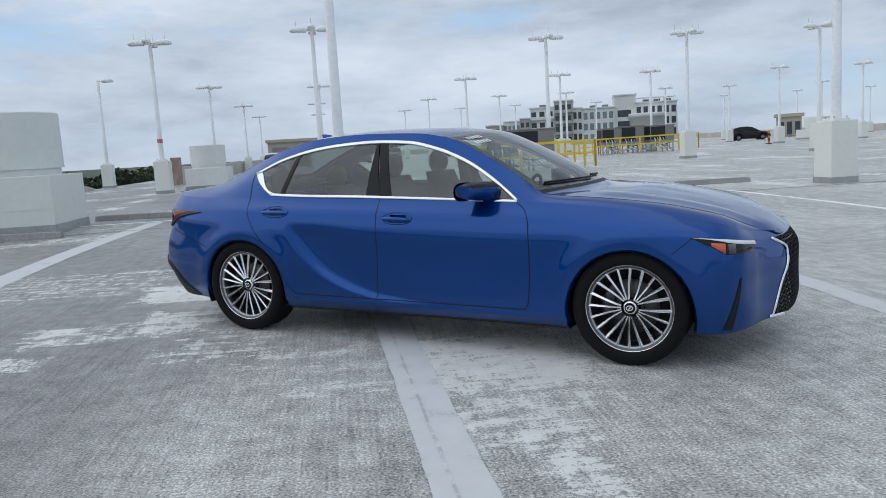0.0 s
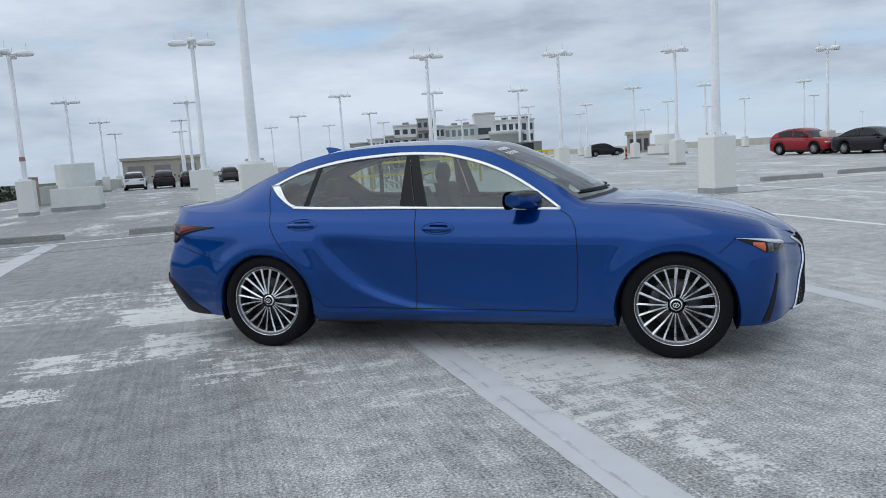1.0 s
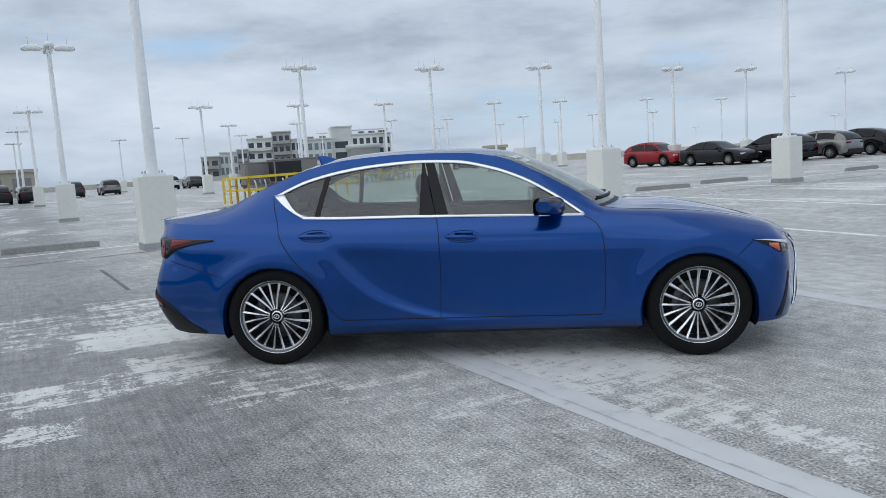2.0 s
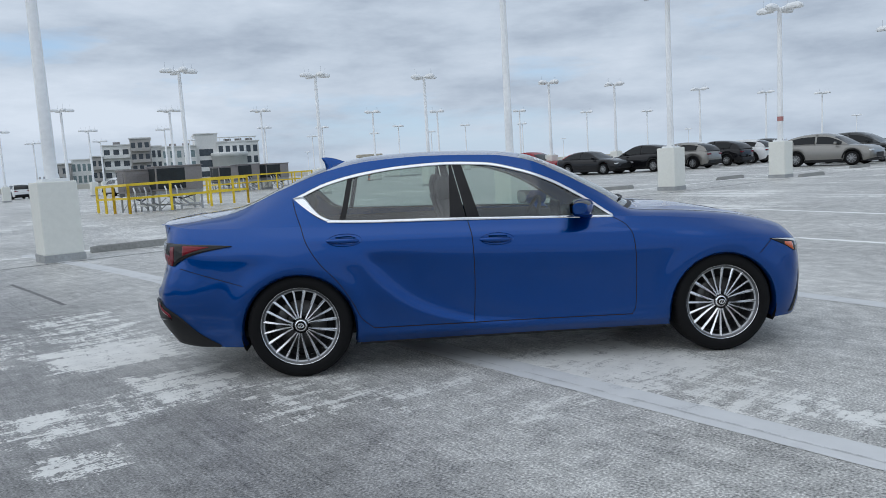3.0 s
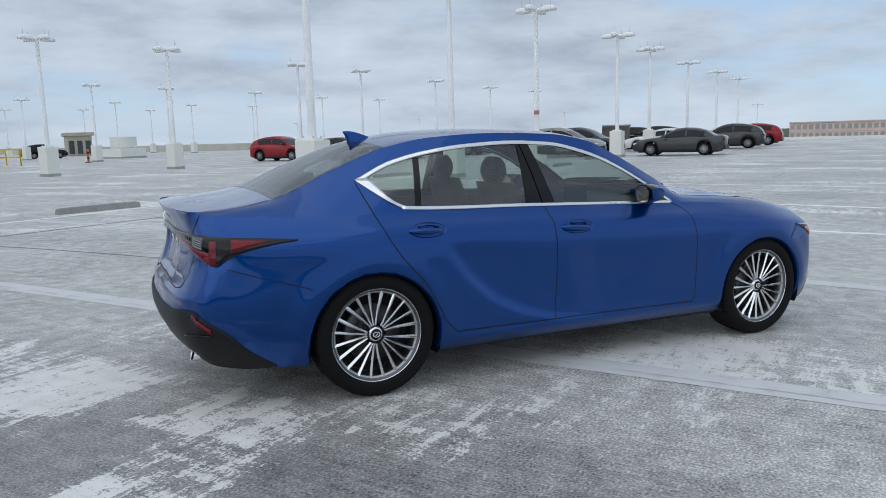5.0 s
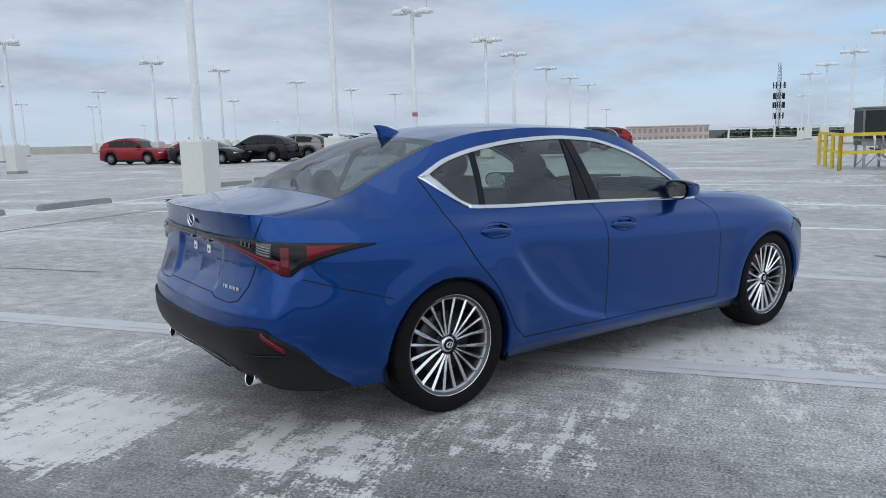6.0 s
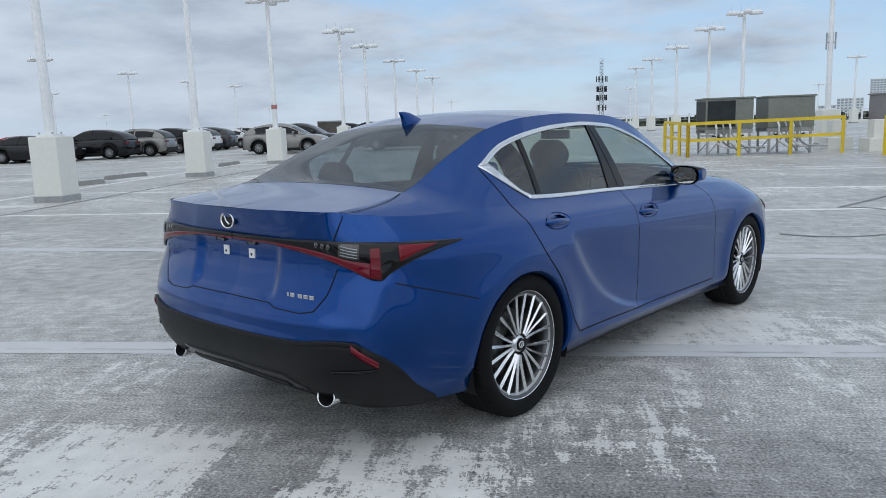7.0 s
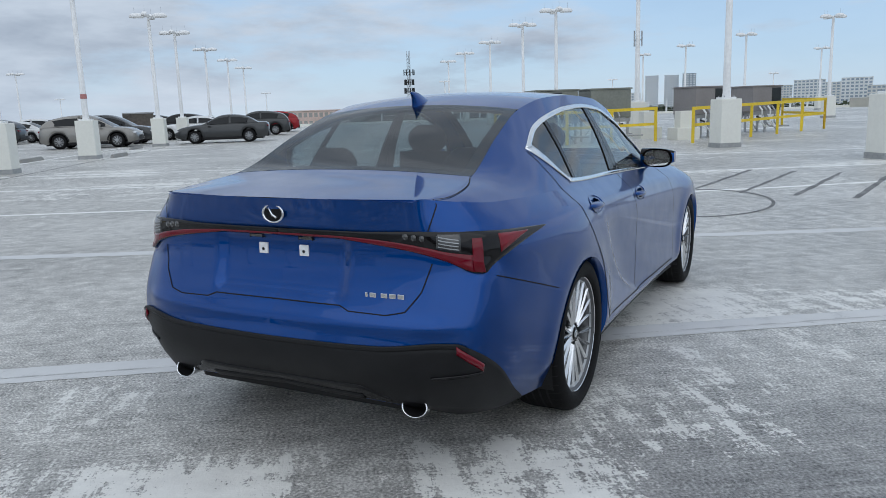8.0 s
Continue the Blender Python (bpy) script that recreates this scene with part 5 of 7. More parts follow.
def s_at_rear(y):
    half = len(PLAN_S) // 3
    return float(np.interp(y, PLAN_P[:half, 1], PLAN_S[:half]))


def s_at_front(y):
    k = 2 * len(PLAN_S) // 3
    return float(np.interp(-y, -PLAN_P[k:, 1], PLAN_S[k:]))


# stations along the outline at which the rows are given
ALONG = (0.0, s_at_rear(0.55), s_at_rear(0.745), s_at_x(-1.95), s_at_x(-1.4), s_at_x(-0.3), s_at_x(0.8), s_at_x(1.4), s_at_x(1.92), s_at_front(0.5), S_END)
# rows from sill to belt: heights, and how far they lie inside the outline
ROW_Z = ((0.275, 0.255, 0.235, 0.212, 0.20, 0.198, 0.198, 0.20, 0.205, 0.235, 0.24),
         (0.34, 0.33, 0.32, 0.30, 0.28, 0.262, 0.262, 0.28, 0.29, 0.31, 0.31),
         (0.50, 0.505, 0.51, 0.46, 0.42, 0.35, 0.35, 0.42, 0.42, 0.44, 0.44),
         (0.63, 0.64, 0.65, 0.62, 0.58, 0.52, 0.52, 0.58, 0.57, 0.56, 0.54),
         (0.75, 0.76, 0.765, 0.755, 0.73, 0.68, 0.67, 0.71, 0.67, 0.63, 0.60),
         (0.875, 0.885, 0.885, 0.87, 0.85, 0.82, 0.80, 0.80, 0.745, 0.69, 0.655),
         (1.004, 1.006, 0.992, 0.972, 0.965, 0.955, 0.93, 0.885, 0.805, 0.735, 0.705))
ROW_D = ((0.12, 0.10, 0.09, 0.075, 0.05, 0.06, 0.06, 0.05, 0.05, 0.035, 0.03),
         (0.045, 0.04, 0.04, 0.035, 0.02, 0.018, 0.02, 0.02, 0.02, 0.015, 0.012),
         (0.0, 0.0, 0.0, 0.004, 0.002, 0.010, 0.010, 0.002, 0.0, 0.0, 0.0),
         (0.055, 0.04, 0.02, 0.006, 0.0, 0.019, 0.014, 0.0, 0.0, 0.0, 0.0),
         (0.095, 0.078, 0.05, 0.016, 0.008, 0.018, 0.014, 0.008, 0.012, 0.02, 0.0),
         (0.10, 0.085, 0.060, 0.038, 0.030, 0.035, 0.036, 0.030, 0.050, 0.05, 0.02),
         (0.048, 0.075, 0.120, 0.125, 0.125, 0.135, 0.140, 0.135, 0.130, 0.11, 0.07))
Z_ROWS = [spline(list(zip(ALONG, r))) for r in ROW_Z]
D_ROWS = [spline(list(zip(ALONG, r))) for r in ROW_D]


SWEEP = spline([(0.27, -0.10), (0.31, -0.30), (0.37, -0.50), (0.45, -0.67), (0.55, -0.80), (0.65, -0.895), (0.79, -0.99), (0.9, -1.05)])


def crease(x, y, z):
    """Side sculpture: the hollow that sweeps from the sill up into the rear haunch, the flared arches, the boot's recess."""
    o = 0.0
    if y > 0.6:
        for hub in (-1.4, 1.4):
            r = math.hypot(x - hub, z - 0.31)
            o += 0.013 * math.exp(-((r - 0.40) / 0.075) ** 2) * smoothstep(0.15, 0.35, z)
        d = x - SWEEP(z)
        fade = smoothstep(0.27, 0.33, z) * (1 - smoothstep(0.70, 0.83, z))
        step_in = 0.5 * (1 + math.tanh(d / 0.035))
        o += (0.011 * math.exp(-((d + 0.05) / 0.20) ** 2) - 0.021 * step_in * math.exp(-(max(d, 0.0) / 0.34) ** 2)) * fade
        # sill ledge
        o += 0.012 * math.exp(-((z - 0.255) / 0.03) ** 2) * smoothstep(-1.2, -0.8, x) * (1 - smoothstep(0.9, 1.1, x))
        # shoulder line along the doors
        o += 0.012 * math.exp(-((z - (0.862 - 0.02 * x)) / 0.032) ** 2) * smoothstep(-1.8, -1.2, x) * (1 - smoothstep(0.7, 1.2, x))
    if x < -2.05:
        # upright fold at the corner below the lamps
        o += 0.020 * math.exp(-((y - 0.765) / 0.045) ** 2) * smoothstep(0.36, 0.50, z) * (1 - smoothstep(0.72, 0.80, z)) * smoothstep(2.05, 2.15, -x)
    if x < -2.15:
        # the flat where the plate sits, and the fold at the bumper's upper edge
        o -= 0.020 * (1 - smoothstep(0.27, 0.315, abs(y))) * smoothstep(0.635, 0.665, z) * (1 - smoothstep(0.84, 0.87, z))
        o += 0.012 * math.exp(-((z - 0.575) / 0.025) ** 2) * (1 - smoothstep(0.62, 0.78, abs(y)))
    return o


def cubic(xs, ys):
    """A natural cubic curve through the places, bending evenly from one to the next."""
    xs, ys = np.array(xs, float), np.array(ys, float)
    h = np.diff(xs)
    n = len(xs)
    a, r = np.eye(n), np.zeros(n)
    for i in range(1, n - 1):
        a[i, i - 1:i + 2] = h[i - 1], 2 * (h[i - 1] + h[i]), h[i]
        r[i] = 6 * ((ys[i + 1] - ys[i]) / h[i] - (ys[i] - ys[i - 1]) / h[i - 1])
    m = np.linalg.solve(a, r)
    xl, yl, hl, ml = xs.tolist(), ys.tolist(), h.tolist(), m.tolist()

    def at(x):
        x = min(max(x, xl[0]), xl[-1])
        i = 0
        while i < n - 2 and x > xl[i + 1]:
            i += 1
        p_, q_ = xl[i + 1] - x, x - xl[i]
        return (ml[i] * p_ ** 3 + ml[i + 1] * q_ ** 3) / (6 * hl[i]) + (yl[i] / hl[i] - ml[i] * hl[i] / 6) * p_ + (yl[i + 1] / hl[i] - ml[i + 1] * hl[i] / 6) * q_

    return at


def wrap_column(s):
    """Place and normal on the plan, with the row curves at s, as functions of the row number."""
    p = np.array((np.interp(s, PLAN_S, PLAN_P[:, 0]), np.interp(s, PLAN_S, PLAN_P[:, 1])))
    nn = np.array((np.interp(s, PLAN_S, PLAN_N[:, 0]), np.interp(s, PLAN_S, PLAN_N[:, 1])))
    nn /= np.linalg.norm(nn)
    zs = [f(s) for f in Z_ROWS]
    ds = [f(s) for f in D_ROWS]
    return p, nn, zs, cubic(zs, ds)


def wrap_at(col, z, out=0.0):
    p, nn, zs, inset = col
    q = p + nn * (out - inset(z))
    q = q + nn * crease(q[0], q[1], z)
    return Vector((q[0], max(q[1], 0.0), z))


def mirrored(bm, side):
    """Moves a half built at +y to its side: -1 is the car's own right."""
    if side < 0:
        for v in bm.verts:
            v.co.y = -v.co.y
        bmesh.ops.reverse_faces(bm, faces=bm.faces)
    return bm


def face_out(bm, centre=(0, 0, 0.6)):
    """Turns the faces away from the middle of the car."""
    c = Vector(centre)
    bmesh.ops.recalc_face_normals(bm, faces=bm.faces)
    total = sum(f.normal.dot(f.calc_center_median() - c) * f.calc_area() for f in bm.faces)
    if total < 0:
        bmesh.ops.reverse_faces(bm, faces=bm.faces)
    return bm


def with_back(bm, depth):
    """Gives a skin its thickness, inwards."""
    bm.normal_update()
    bmesh.ops.solidify(bm, geom=bm.faces[:], thickness=depth)
    return bm


ARCHES = ((-1.4, 0.306, 0.368), (1.4, 0.306, 0.368))


def side_skin(s0, s1, ns, nz, z_lo=None, z_hi=None, out=0.0, cut=False):
    """A stretch of the wrapped side between two heights."""
    bm = bmesh.new()
    rows = []
    for i in range(ns + 1):
        s = s0 + (s1 - s0) * i / ns
        col = wrap_column(s)
        lo = col[2][0] if z_lo is None else z_lo(s)
        hi = col[2][-1] if z_hi is None else z_hi(s)
        rows.append([wrap_at(col, lo + (hi - lo) * k / nz, out) for k in range(nz + 1)])
    add_grid(bm, rows)
    if cut:
        for hx, hz, r in ARCHES:
            bm.verts.ensure_lookup_table()
            inside = {v for v in bm.verts if math.hypot(v.co.x - hx, v.co.z - hz) < r and v.co.y > 0.5}
            rim = {v for v in inside if any(w not in inside for q in v.link_faces for w in q.verts)}
            for v in rim:
                d = Vector((v.co.x - hx, v.co.z - hz))
                d = d.normalized() * r
                v.co.x, v.co.z = hx + d.x, hz + d.y
            dead = [f for f in bm.faces if any(v in inside and v not in rim for v in f.verts) or all(v in rim for v in f.verts)]
            bmesh.ops.delete(bm, geom=dead, context="FACES")
    return bm


CAR = thing("car", "metallic blue four-door saloon parked on the deck", "car")

# belt line of the upper body, read off the topmost row
_belt = [(lambda c: wrap_at(c, c[2][-1]))(wrap_column(s)) for s in np.linspace(s_at_rear(0.60), s_at_front(0.35), 400)]
_belt = sorted(_belt, key=lambda v: v.x)
BELT_X = np.array([v.x for v in _belt])
BELT_Y = np.array([v.y for v in _belt])
BELT_Z = np.array([v.z for v in _belt])


def belt(x):
    return float(np.interp(x, BELT_X, BELT_Y)), float(np.interp(x, BELT_X, BELT_Z))


EDGE_Y = spline([(-2.30, 0.565), (-2.22, 0.60), (-2.0, 0.605), (-1.86, 0.585), (-1.5, 0.545), (-1.2, 0.525), (-0.9, 0.54), (-0.4, 0.55), (0.05, 0.555), (0.3, 0.575), (0.6, 0.615), (0.86, 0.66), (1.2, 0.675), (1.7, 0.63), (2.0, 0.54), (2.14, 0.42), (2.22, 0.32)])
EDGE_Z = spline([(-2.30, 0.998), (-2.0, 1.03), (-1.86, 1.052), (-1.5, 1.20), (-1.2, 1.310), (-0.9, 1.366), (-0.5, 1.386), (-0.1, 1.376), (0.15, 1.335), (0.4, 1.225), (0.65, 1.088), (0.86, 0.968), (1.2, 0.945), (1.5, 0.915), (1.8, 0.855), (2.0, 0.79), (2.14, 0.735), (2.22, 0.705)])
MID_Z = spline([(-2.37, 1.004), (-2.2, 1.026), (-1.9, 1.066), (-1.82, 1.088), (-1.5, 1.226), (-1.2, 1.345), (-0.9, 1.402), (-0.5, 1.420), (-0.1, 1.412), (0.2, 1.378), (0.45, 1.285), (0.75, 1.135), (1.05, 0.985), (1.1, 0.978), (1.3, 0.972), (1.55, 0.935), (1.85, 0.865), (2.05, 0.80), (2.2, 0.735), (2.3, 0.685)])
BOW = spline([(-2.30, -0.17), (-1.9, -0.02), (-1.2, -0.05), (-0.4, 0.0), (0.1, 0.25), (0.86, 0.42), (1.3, 0.40), (2.0, 0.42), (2.22, 0.45)])
WIN_HI = spline([(-1.41, 1.136), (-1.2, 1.226), (-0.95, 1.284), (-0.7, 1.315), (-0.41, 1.329), (-0.15, 1.318), (0.1, 1.264), (0.3, 1.188), (0.5, 1.075), (0.695, 0.938)])
WIN_LO = spline([(-1.41, 1.132), (-1.35, 1.085), (-1.26, 1.012), (-1.20, 0.990), (-0.4, 0.966), (0.3, 0.945), (0.695, 0.934)])
WIN_A, WIN_B = -1.41, 0.695


def flank(x, g):
    """The side of the cabin: g runs from the belt to the edge of the roof, rear glass or bonnet."""
    yb, zb = belt(x)
    ye, ze = EDGE_Y(x), max(EDGE_Z(x), zb + 0.002)
    bulge = 0.018 * math.sin(math.pi * g) * smoothstep(0.03, 0.25, ze - zb)
    return Vector((x, yb + (ye - yb) * g + bulge, zb + (ze - zb) * g + 0.012 * math.sin(math.pi * g) * (1 - smoothstep(0.03, 0.2, ze - zb)) * smoothstep(0.04, 0.16, yb - ye)))


def flank_at_z(x, z, out=0.0):
    yb, zb = belt(x)
    ze = max(EDGE_Z(x), zb + 0.002)
    p = flank(x, min(1.0, max(0.0, (z - zb) / (ze - zb))))
    return Vector((x, p.y + out, z + out * 0.35))


def top_at(xs, h):
    """The top of the car: h runs from the edge to the middle."""
    ye, ze = EDGE_Y(xs), EDGE_Z(xs)
    y = ye * (1 - h)
    x = xs + BOW(xs) * (ye * ye - y * y)
    mid = MID_Z(xs + BOW(xs) * ye * ye)
    ridge = 0.009 * math.exp(-((h - 0.26) / 0.055) ** 2) * smoothstep(0.9, 1.15, xs) * (1 - smoothstep(1.85, 2.12, xs))
    return Vector((x, y, ze + (mid - ze) * (1 - (1 - h) ** 2.1) + ridge))


def xs_list(a, b, step=0.03):
    n = max(2, int(round((b - a) / step)))
    return [a + (b - a) * i / n for i in range(n + 1)]


XA, XZ = -2.30, 2.22


def win_fraction(x, z):
    yb, zb = belt(x)
    ze = max(EDGE_Z(x), zb + 0.002)
    return min(1.0, max(0.0, (z - zb) / (ze - zb)))


def build_body(side):
    # the wrapped lower body with its wheel arches
    bm = side_skin(0.0, S_END, 330, 46, cut=True)
    # cabin side below and above the windows
    lower, upper = [], []
    tip_a, tip_b = win_fraction(WIN_A, WIN_LO(WIN_A)), win_fraction(WIN_B, WIN_LO(WIN_B))
    for x in sorted(set(xs_list(XA, WIN_A) + xs_list(WIN_A, WIN_B, 0.02) + xs_list(WIN_B, XZ))):
        if x <= WIN_A:
            lo = hi = tip_a
        elif x >= WIN_B:
            lo = hi = tip_b
        else:
            lo, hi = win_fraction(x, WIN_LO(x)), win_fraction(x, WIN_HI(x))
        lower.append([flank(x, lo * k / 6) for k in range(7)])
        upper.append([flank(x, hi + (1 - hi) * k / 8) for k in range(9)])
    add_grid(bm, lower)
    add_grid(bm, upper)
    bmesh.ops.remove_doubles(bm, verts=bm.verts, dist=0.0008)
    return mirrored(face_out(bm), side)


def build_top(xs0, xs1, side_both=True, lift=0.0, step=0.03, inner=0.0, edge=0.0):
    """A full-width stretch of the top between two stations; edge: left free at each side."""
    bm = bmesh.new()
    rows = []
    for x in xs_list(xs0, xs1, step):
        half = [top_at(x, edge + (1 - edge) * k / 14) for k in range(15)]
        row = [Vector((p.x, -p.y, p.z + lift)) for p in half] + [Vector((p.x, p.y, p.z + lift)) for p in half[-2::-1]]
        rows.append(row)
    add_grid(bm, rows)
    face_out(bm, (0, 0, 0.3))
    return bm


X_DECK_END, X_GLASS_TOP, X_ROOF_END, X_COWL = -1.86, -1.20, 0.10, 0.80

for side, hand in ((-1, "right"), (1, "left")):
    part("body_side", build_body(side), M_PAINT, CAR, "glossy blue painted body side with flared wheel arches", True)
part("boot_lid", build_top(XA, X_DECK_END), M_PAINT, CAR, "blue painted boot lid top", True)
part("roof", build_top(X_GLASS_TOP, X_ROOF_END), M_PAINT, CAR, "blue painted roof panel", True)
part("bonnet", build_top(X_COWL + 0.02, XZ), M_PAINT, CAR, "blue painted bonnet", True)
rear_window = part("rear_window", build_top(X_DECK_END, X_GLASS_TOP, lift=0.001), M_GLASS_REAR, CAR, "dark tinted rear window", True)
windscreen = part("windscreen", build_top(X_ROOF_END, X_COWL, lift=0.001), M_GLASS, CAR, "raked windscreen", True)


def border_of(xs0, xs1, width_x, width_h):
    """A dark ceramic border round a glass."""
    bm = bmesh.new()
    for a, b in ((xs0, xs0 + width_x), (xs1 - width_x, xs1)):
        rows = []
        for x in (a, (a + b) / 2, b):
            half = [top_at(x, k / 14) for k in range(15)]
            rows.append([Vector((p.x, -p.y, p.z - 0.004)) for p in half] + [Vector((p.x, p.y, p.z - 0.004)) for p in half[-2::-1]])
        add_grid(bm, rows)
    for sgn in (-1, 1):
        rows = []
        for x in xs_list(xs0, xs1):
            rows.append([(lambda p: Vector((p.x, sgn * p.y, p.z - 0.005)))(top_at(x, width_h * k / 3)) for k in range(4)])
        add_grid(bm, rows)
    return bm


part("glass_border", border_of(X_DECK_END, X_GLASS_TOP, 0.05, 0.10), M_GLOSSBLACK, rear_window)
part("glass_border", border_of(X_ROOF_END, X_COWL, 0.05, 0.09), M_GLOSSBLACK, windscreen)


# ---- side windows with their chrome surround
def window_skin(x0, x1, out, lean0=0.0, lean1=0.0):
    """Glass between two slanting posts; lean: how far the top of a post lies behind its foot."""
    bm = bmesh.new()
    rows = []
    for i in range(25):
        row = []
        for k in range(9):
            f = k / 8
            x = x0 + lean0 * f + (x1 + lean1 * f - x0 - lean0 * f) * i / 24
            x = min(max(x, WIN_A + 0.004), WIN_B - 0.004)
            lo, hi = WIN_LO(x), WIN_HI(x)
            row.append(flank_at_z(x, lo + (hi - lo) * f, out))
        rows.append(row)
    add_grid(bm, rows)
    return face_out(bm, (-0.3, 0, 1.1))


def strip_between(x0, x1, lo_f, hi_f, out, n=60, rows_n=3):
    bm = bmesh.new()
    rows = []
    for x in [x0 + (x1 - x0) * i / n for i in range(n + 1)]:
        rows.append([flank_at_z(x, lo_f(x) + (hi_f(x) - lo_f(x)) * k / rows_n, out) for k in range(rows_n + 1)])
    add_grid(bm, rows)
    return face_out(bm, (-0.3, 0, 1.1))


def sheet(bm, side, depth):
    return mirrored(with_back(bm, depth), side)


PANES = {}
for side in (-1, 1):
    part("quarter_window", mirrored(window_skin(-1.405, -1.12, -0.004, 0, 0.06), side), M_GLASS, CAR, "small fixed quarter window", True)
    PANES[side, "rear"] = part("rear_side_window", mirrored(window_skin(-1.085, -0.40, -0.004, 0.06, 0.02), side), M_GLASS, CAR, "tinted rear door window", True)
    PANES[side, "front"] = part("front_side_window", mirrored(window_skin(-0.20, 0.69, -0.004, -0.10, 0.0), side), M_GLASS, CAR, "tinted front door window", True)
    part("window_post", sheet(window_skin(-1.12, -1.085, 0.0, 0.06, 0.06), side, 0.012), M_GLOSSBLACK, CAR, "slim black window post")
    part("door_post", sheet(window_skin(-0.40, -0.292, 0.001, 0.02, -0.075), side, 0.012), M_GLOSSBLACK, CAR, "gloss black door post")
    part("door_post", sheet(window_skin(-0.284, -0.20, 0.001, -0.075, -0.10), side, 0.012), M_GLOSSBLACK, CAR, "gloss black door post")
    # chrome: thin along the top and the sill, broad at the rear corner
    wide = lambda x: 0.013 + 0.05 * (1 - smoothstep(-1.41, -1.2, x))
    part("chrome_strip", sheet(strip_between(WIN_A - 0.002, WIN_B, lambda x: WIN_HI(x) - 0.010, lambda x: WIN_HI(x) + 0.010, 0.005, 90), side, 0.008), M_CHROME, CAR, "bright chrome window surround", True)
    part("chrome_strip", sheet(strip_between(-1.2, WIN_B, lambda x: WIN_LO(x) - 0.010, lambda x: WIN_LO(x) + 0.008, 0.006, 80), side, 0.008), M_CHROME, CAR, "bright chrome window sill strip", True)
    corner = bmesh.new()
    rows = []
    for i in range(13):
        f = i / 12
        # from the tip down to the lower corner
        a = Vector((-1.425 + 0.235 * f, 1.142 - 0.162 * f - 0.012 * math.sin(math.pi * f)))
        b = Vector((-1.355 + 0.175 * f ** 0.85, 1.150 - 0.150 * f - 0.035 * math.sin(math.pi * f)))
        rows.append([flank_at_z(a.x + (b.x - a.x) * k / 4, a.y + (b.y - a.y) * k / 4, 0.006) for k in range(5)])
    add_grid(corner, rows)
    part("chrome_corner", sheet(face_out(corner, (-0.3, 0, 1.1)), side, 0.008), M_CHROME, CAR, "broad chrome corner of the window surround", True)


# ---- panels and gaps
def seam(points, side, width=0.005, out=0.0018, material=None, name="panel_gap"):
    """A thin dark gap drawn along a line of places on the skin."""
    pts = [Vector(p) for p in points]
    bm = bmesh.new()
    rows = []
    for i, p in enumerate(pts):
        d = (pts[min(i + 1, len(pts) - 1)] - pts[max(i - 1, 0)]).normalized()
        n = skin_normal(p)
        w = d.cross(n).normalized() * (width / 2)
        rows.append([p + n * out - w, p + n * out + w])
    add_grid(bm, rows)
    return part(name, mirrored(bm, side), material or M_SEAM_SHADE, CAR)


def skin_normal(p):
    if p.z > 0.97 and abs(p.y) < 0.66 and p.x < -1.8:
        return Vector((-0.1, 0.25, 1)).normalized()
    if p.x < -2.2:
        return Vector((-1, 0.35 if p.y > 0.6 else 0.05, 0.12)).normalized()
    if p.x > 2.1:
        return Vector((1, 0.5, 0.15)).normalized()
    return Vector((0, 1, 0.28 if p.z > 0.85 else 0.05)).normalized()


def side_point(x, z, out=0.0):
    """The skin of the car's side at a length and a height."""
    zb = belt(x)[1]
    if z > zb:
        return flank_at_z(x, z, out)
    s = s_at_x(x)
    for _ in range(3):
        q = wrap_at(wrap_column(s), z, out)
        s += (x - q.x) * (1 if -2.1 < x < 2.0 else 0.6)
    return wrap_at(wrap_column(s), z, out)


def side_line(knots, n=40):
    """Places along a smooth line of (z, x) knots on the side, foot to top."""
    f = spline(knots)
    z0, z1 = knots[0][0], knots[-1][0]
    return [side_point(f(z0 + (z1 - z0) * i / n), z0 + (z1 - z0) * i / n) for i in range(n + 1)]


DOOR_REAR = [(0.30, -0.93), (0.37, -1.005), (0.45, -1.045), (0.60, -1.135), (0.75, -1.265), (0.87, -1.335), (0.98, -1.375), (1.06, -1.405), (1.13, -1.425)]
DOOR_MID = [(0.297, -0.275), (0.6, -0.262), (0.85, -0.268), (0.97, -0.288)]
DOOR_FRONT = [(0.29, 0.775), (0.34, 0.80), (0.6, 0.81), (0.8, 0.80), (0.88, 0.765), (0.93, 0.69)]
for side in (-1, 1):
    seam(side_line(DOOR_REAR), side)
    seam(side_line(DOOR_MID), side)
    seam(side_line(DOOR_FRONT), side)
    sill = [side_point(-0.93 + 1.705 * i / 50, 0.298 - 0.008 * i / 50) for i in range(51)]
    seam(sill, side, 0.006)
    # bumper joins
    seam([side_point(-1.745 - 0.40 * f, 0.615 + 0.12 * f) for f in [i / 16 for i in range(17)]], side, 0.004)
    seam([side_point(1.64 + 0.10 * f, 0.655 + 0.085 * f) for f in [i / 10 for i in range(11)]], side, 0.004)
    # bonnet gap
    gap = []
    for x in xs_list(0.83, 2.1, 0.05):
        p = top_at(x, 0.0)
        gap.append(Vector((p.x, p.y, p.z)))
    bm = bmesh.new()
    add_grid(bm, [[p + Vector((0, -0.003, 0.002)), p + Vector((0, 0.003, 0.0))] for p in gap])
    part("panel_gap", mirrored(bm, side), M_SEAM_SHADE, CAR)


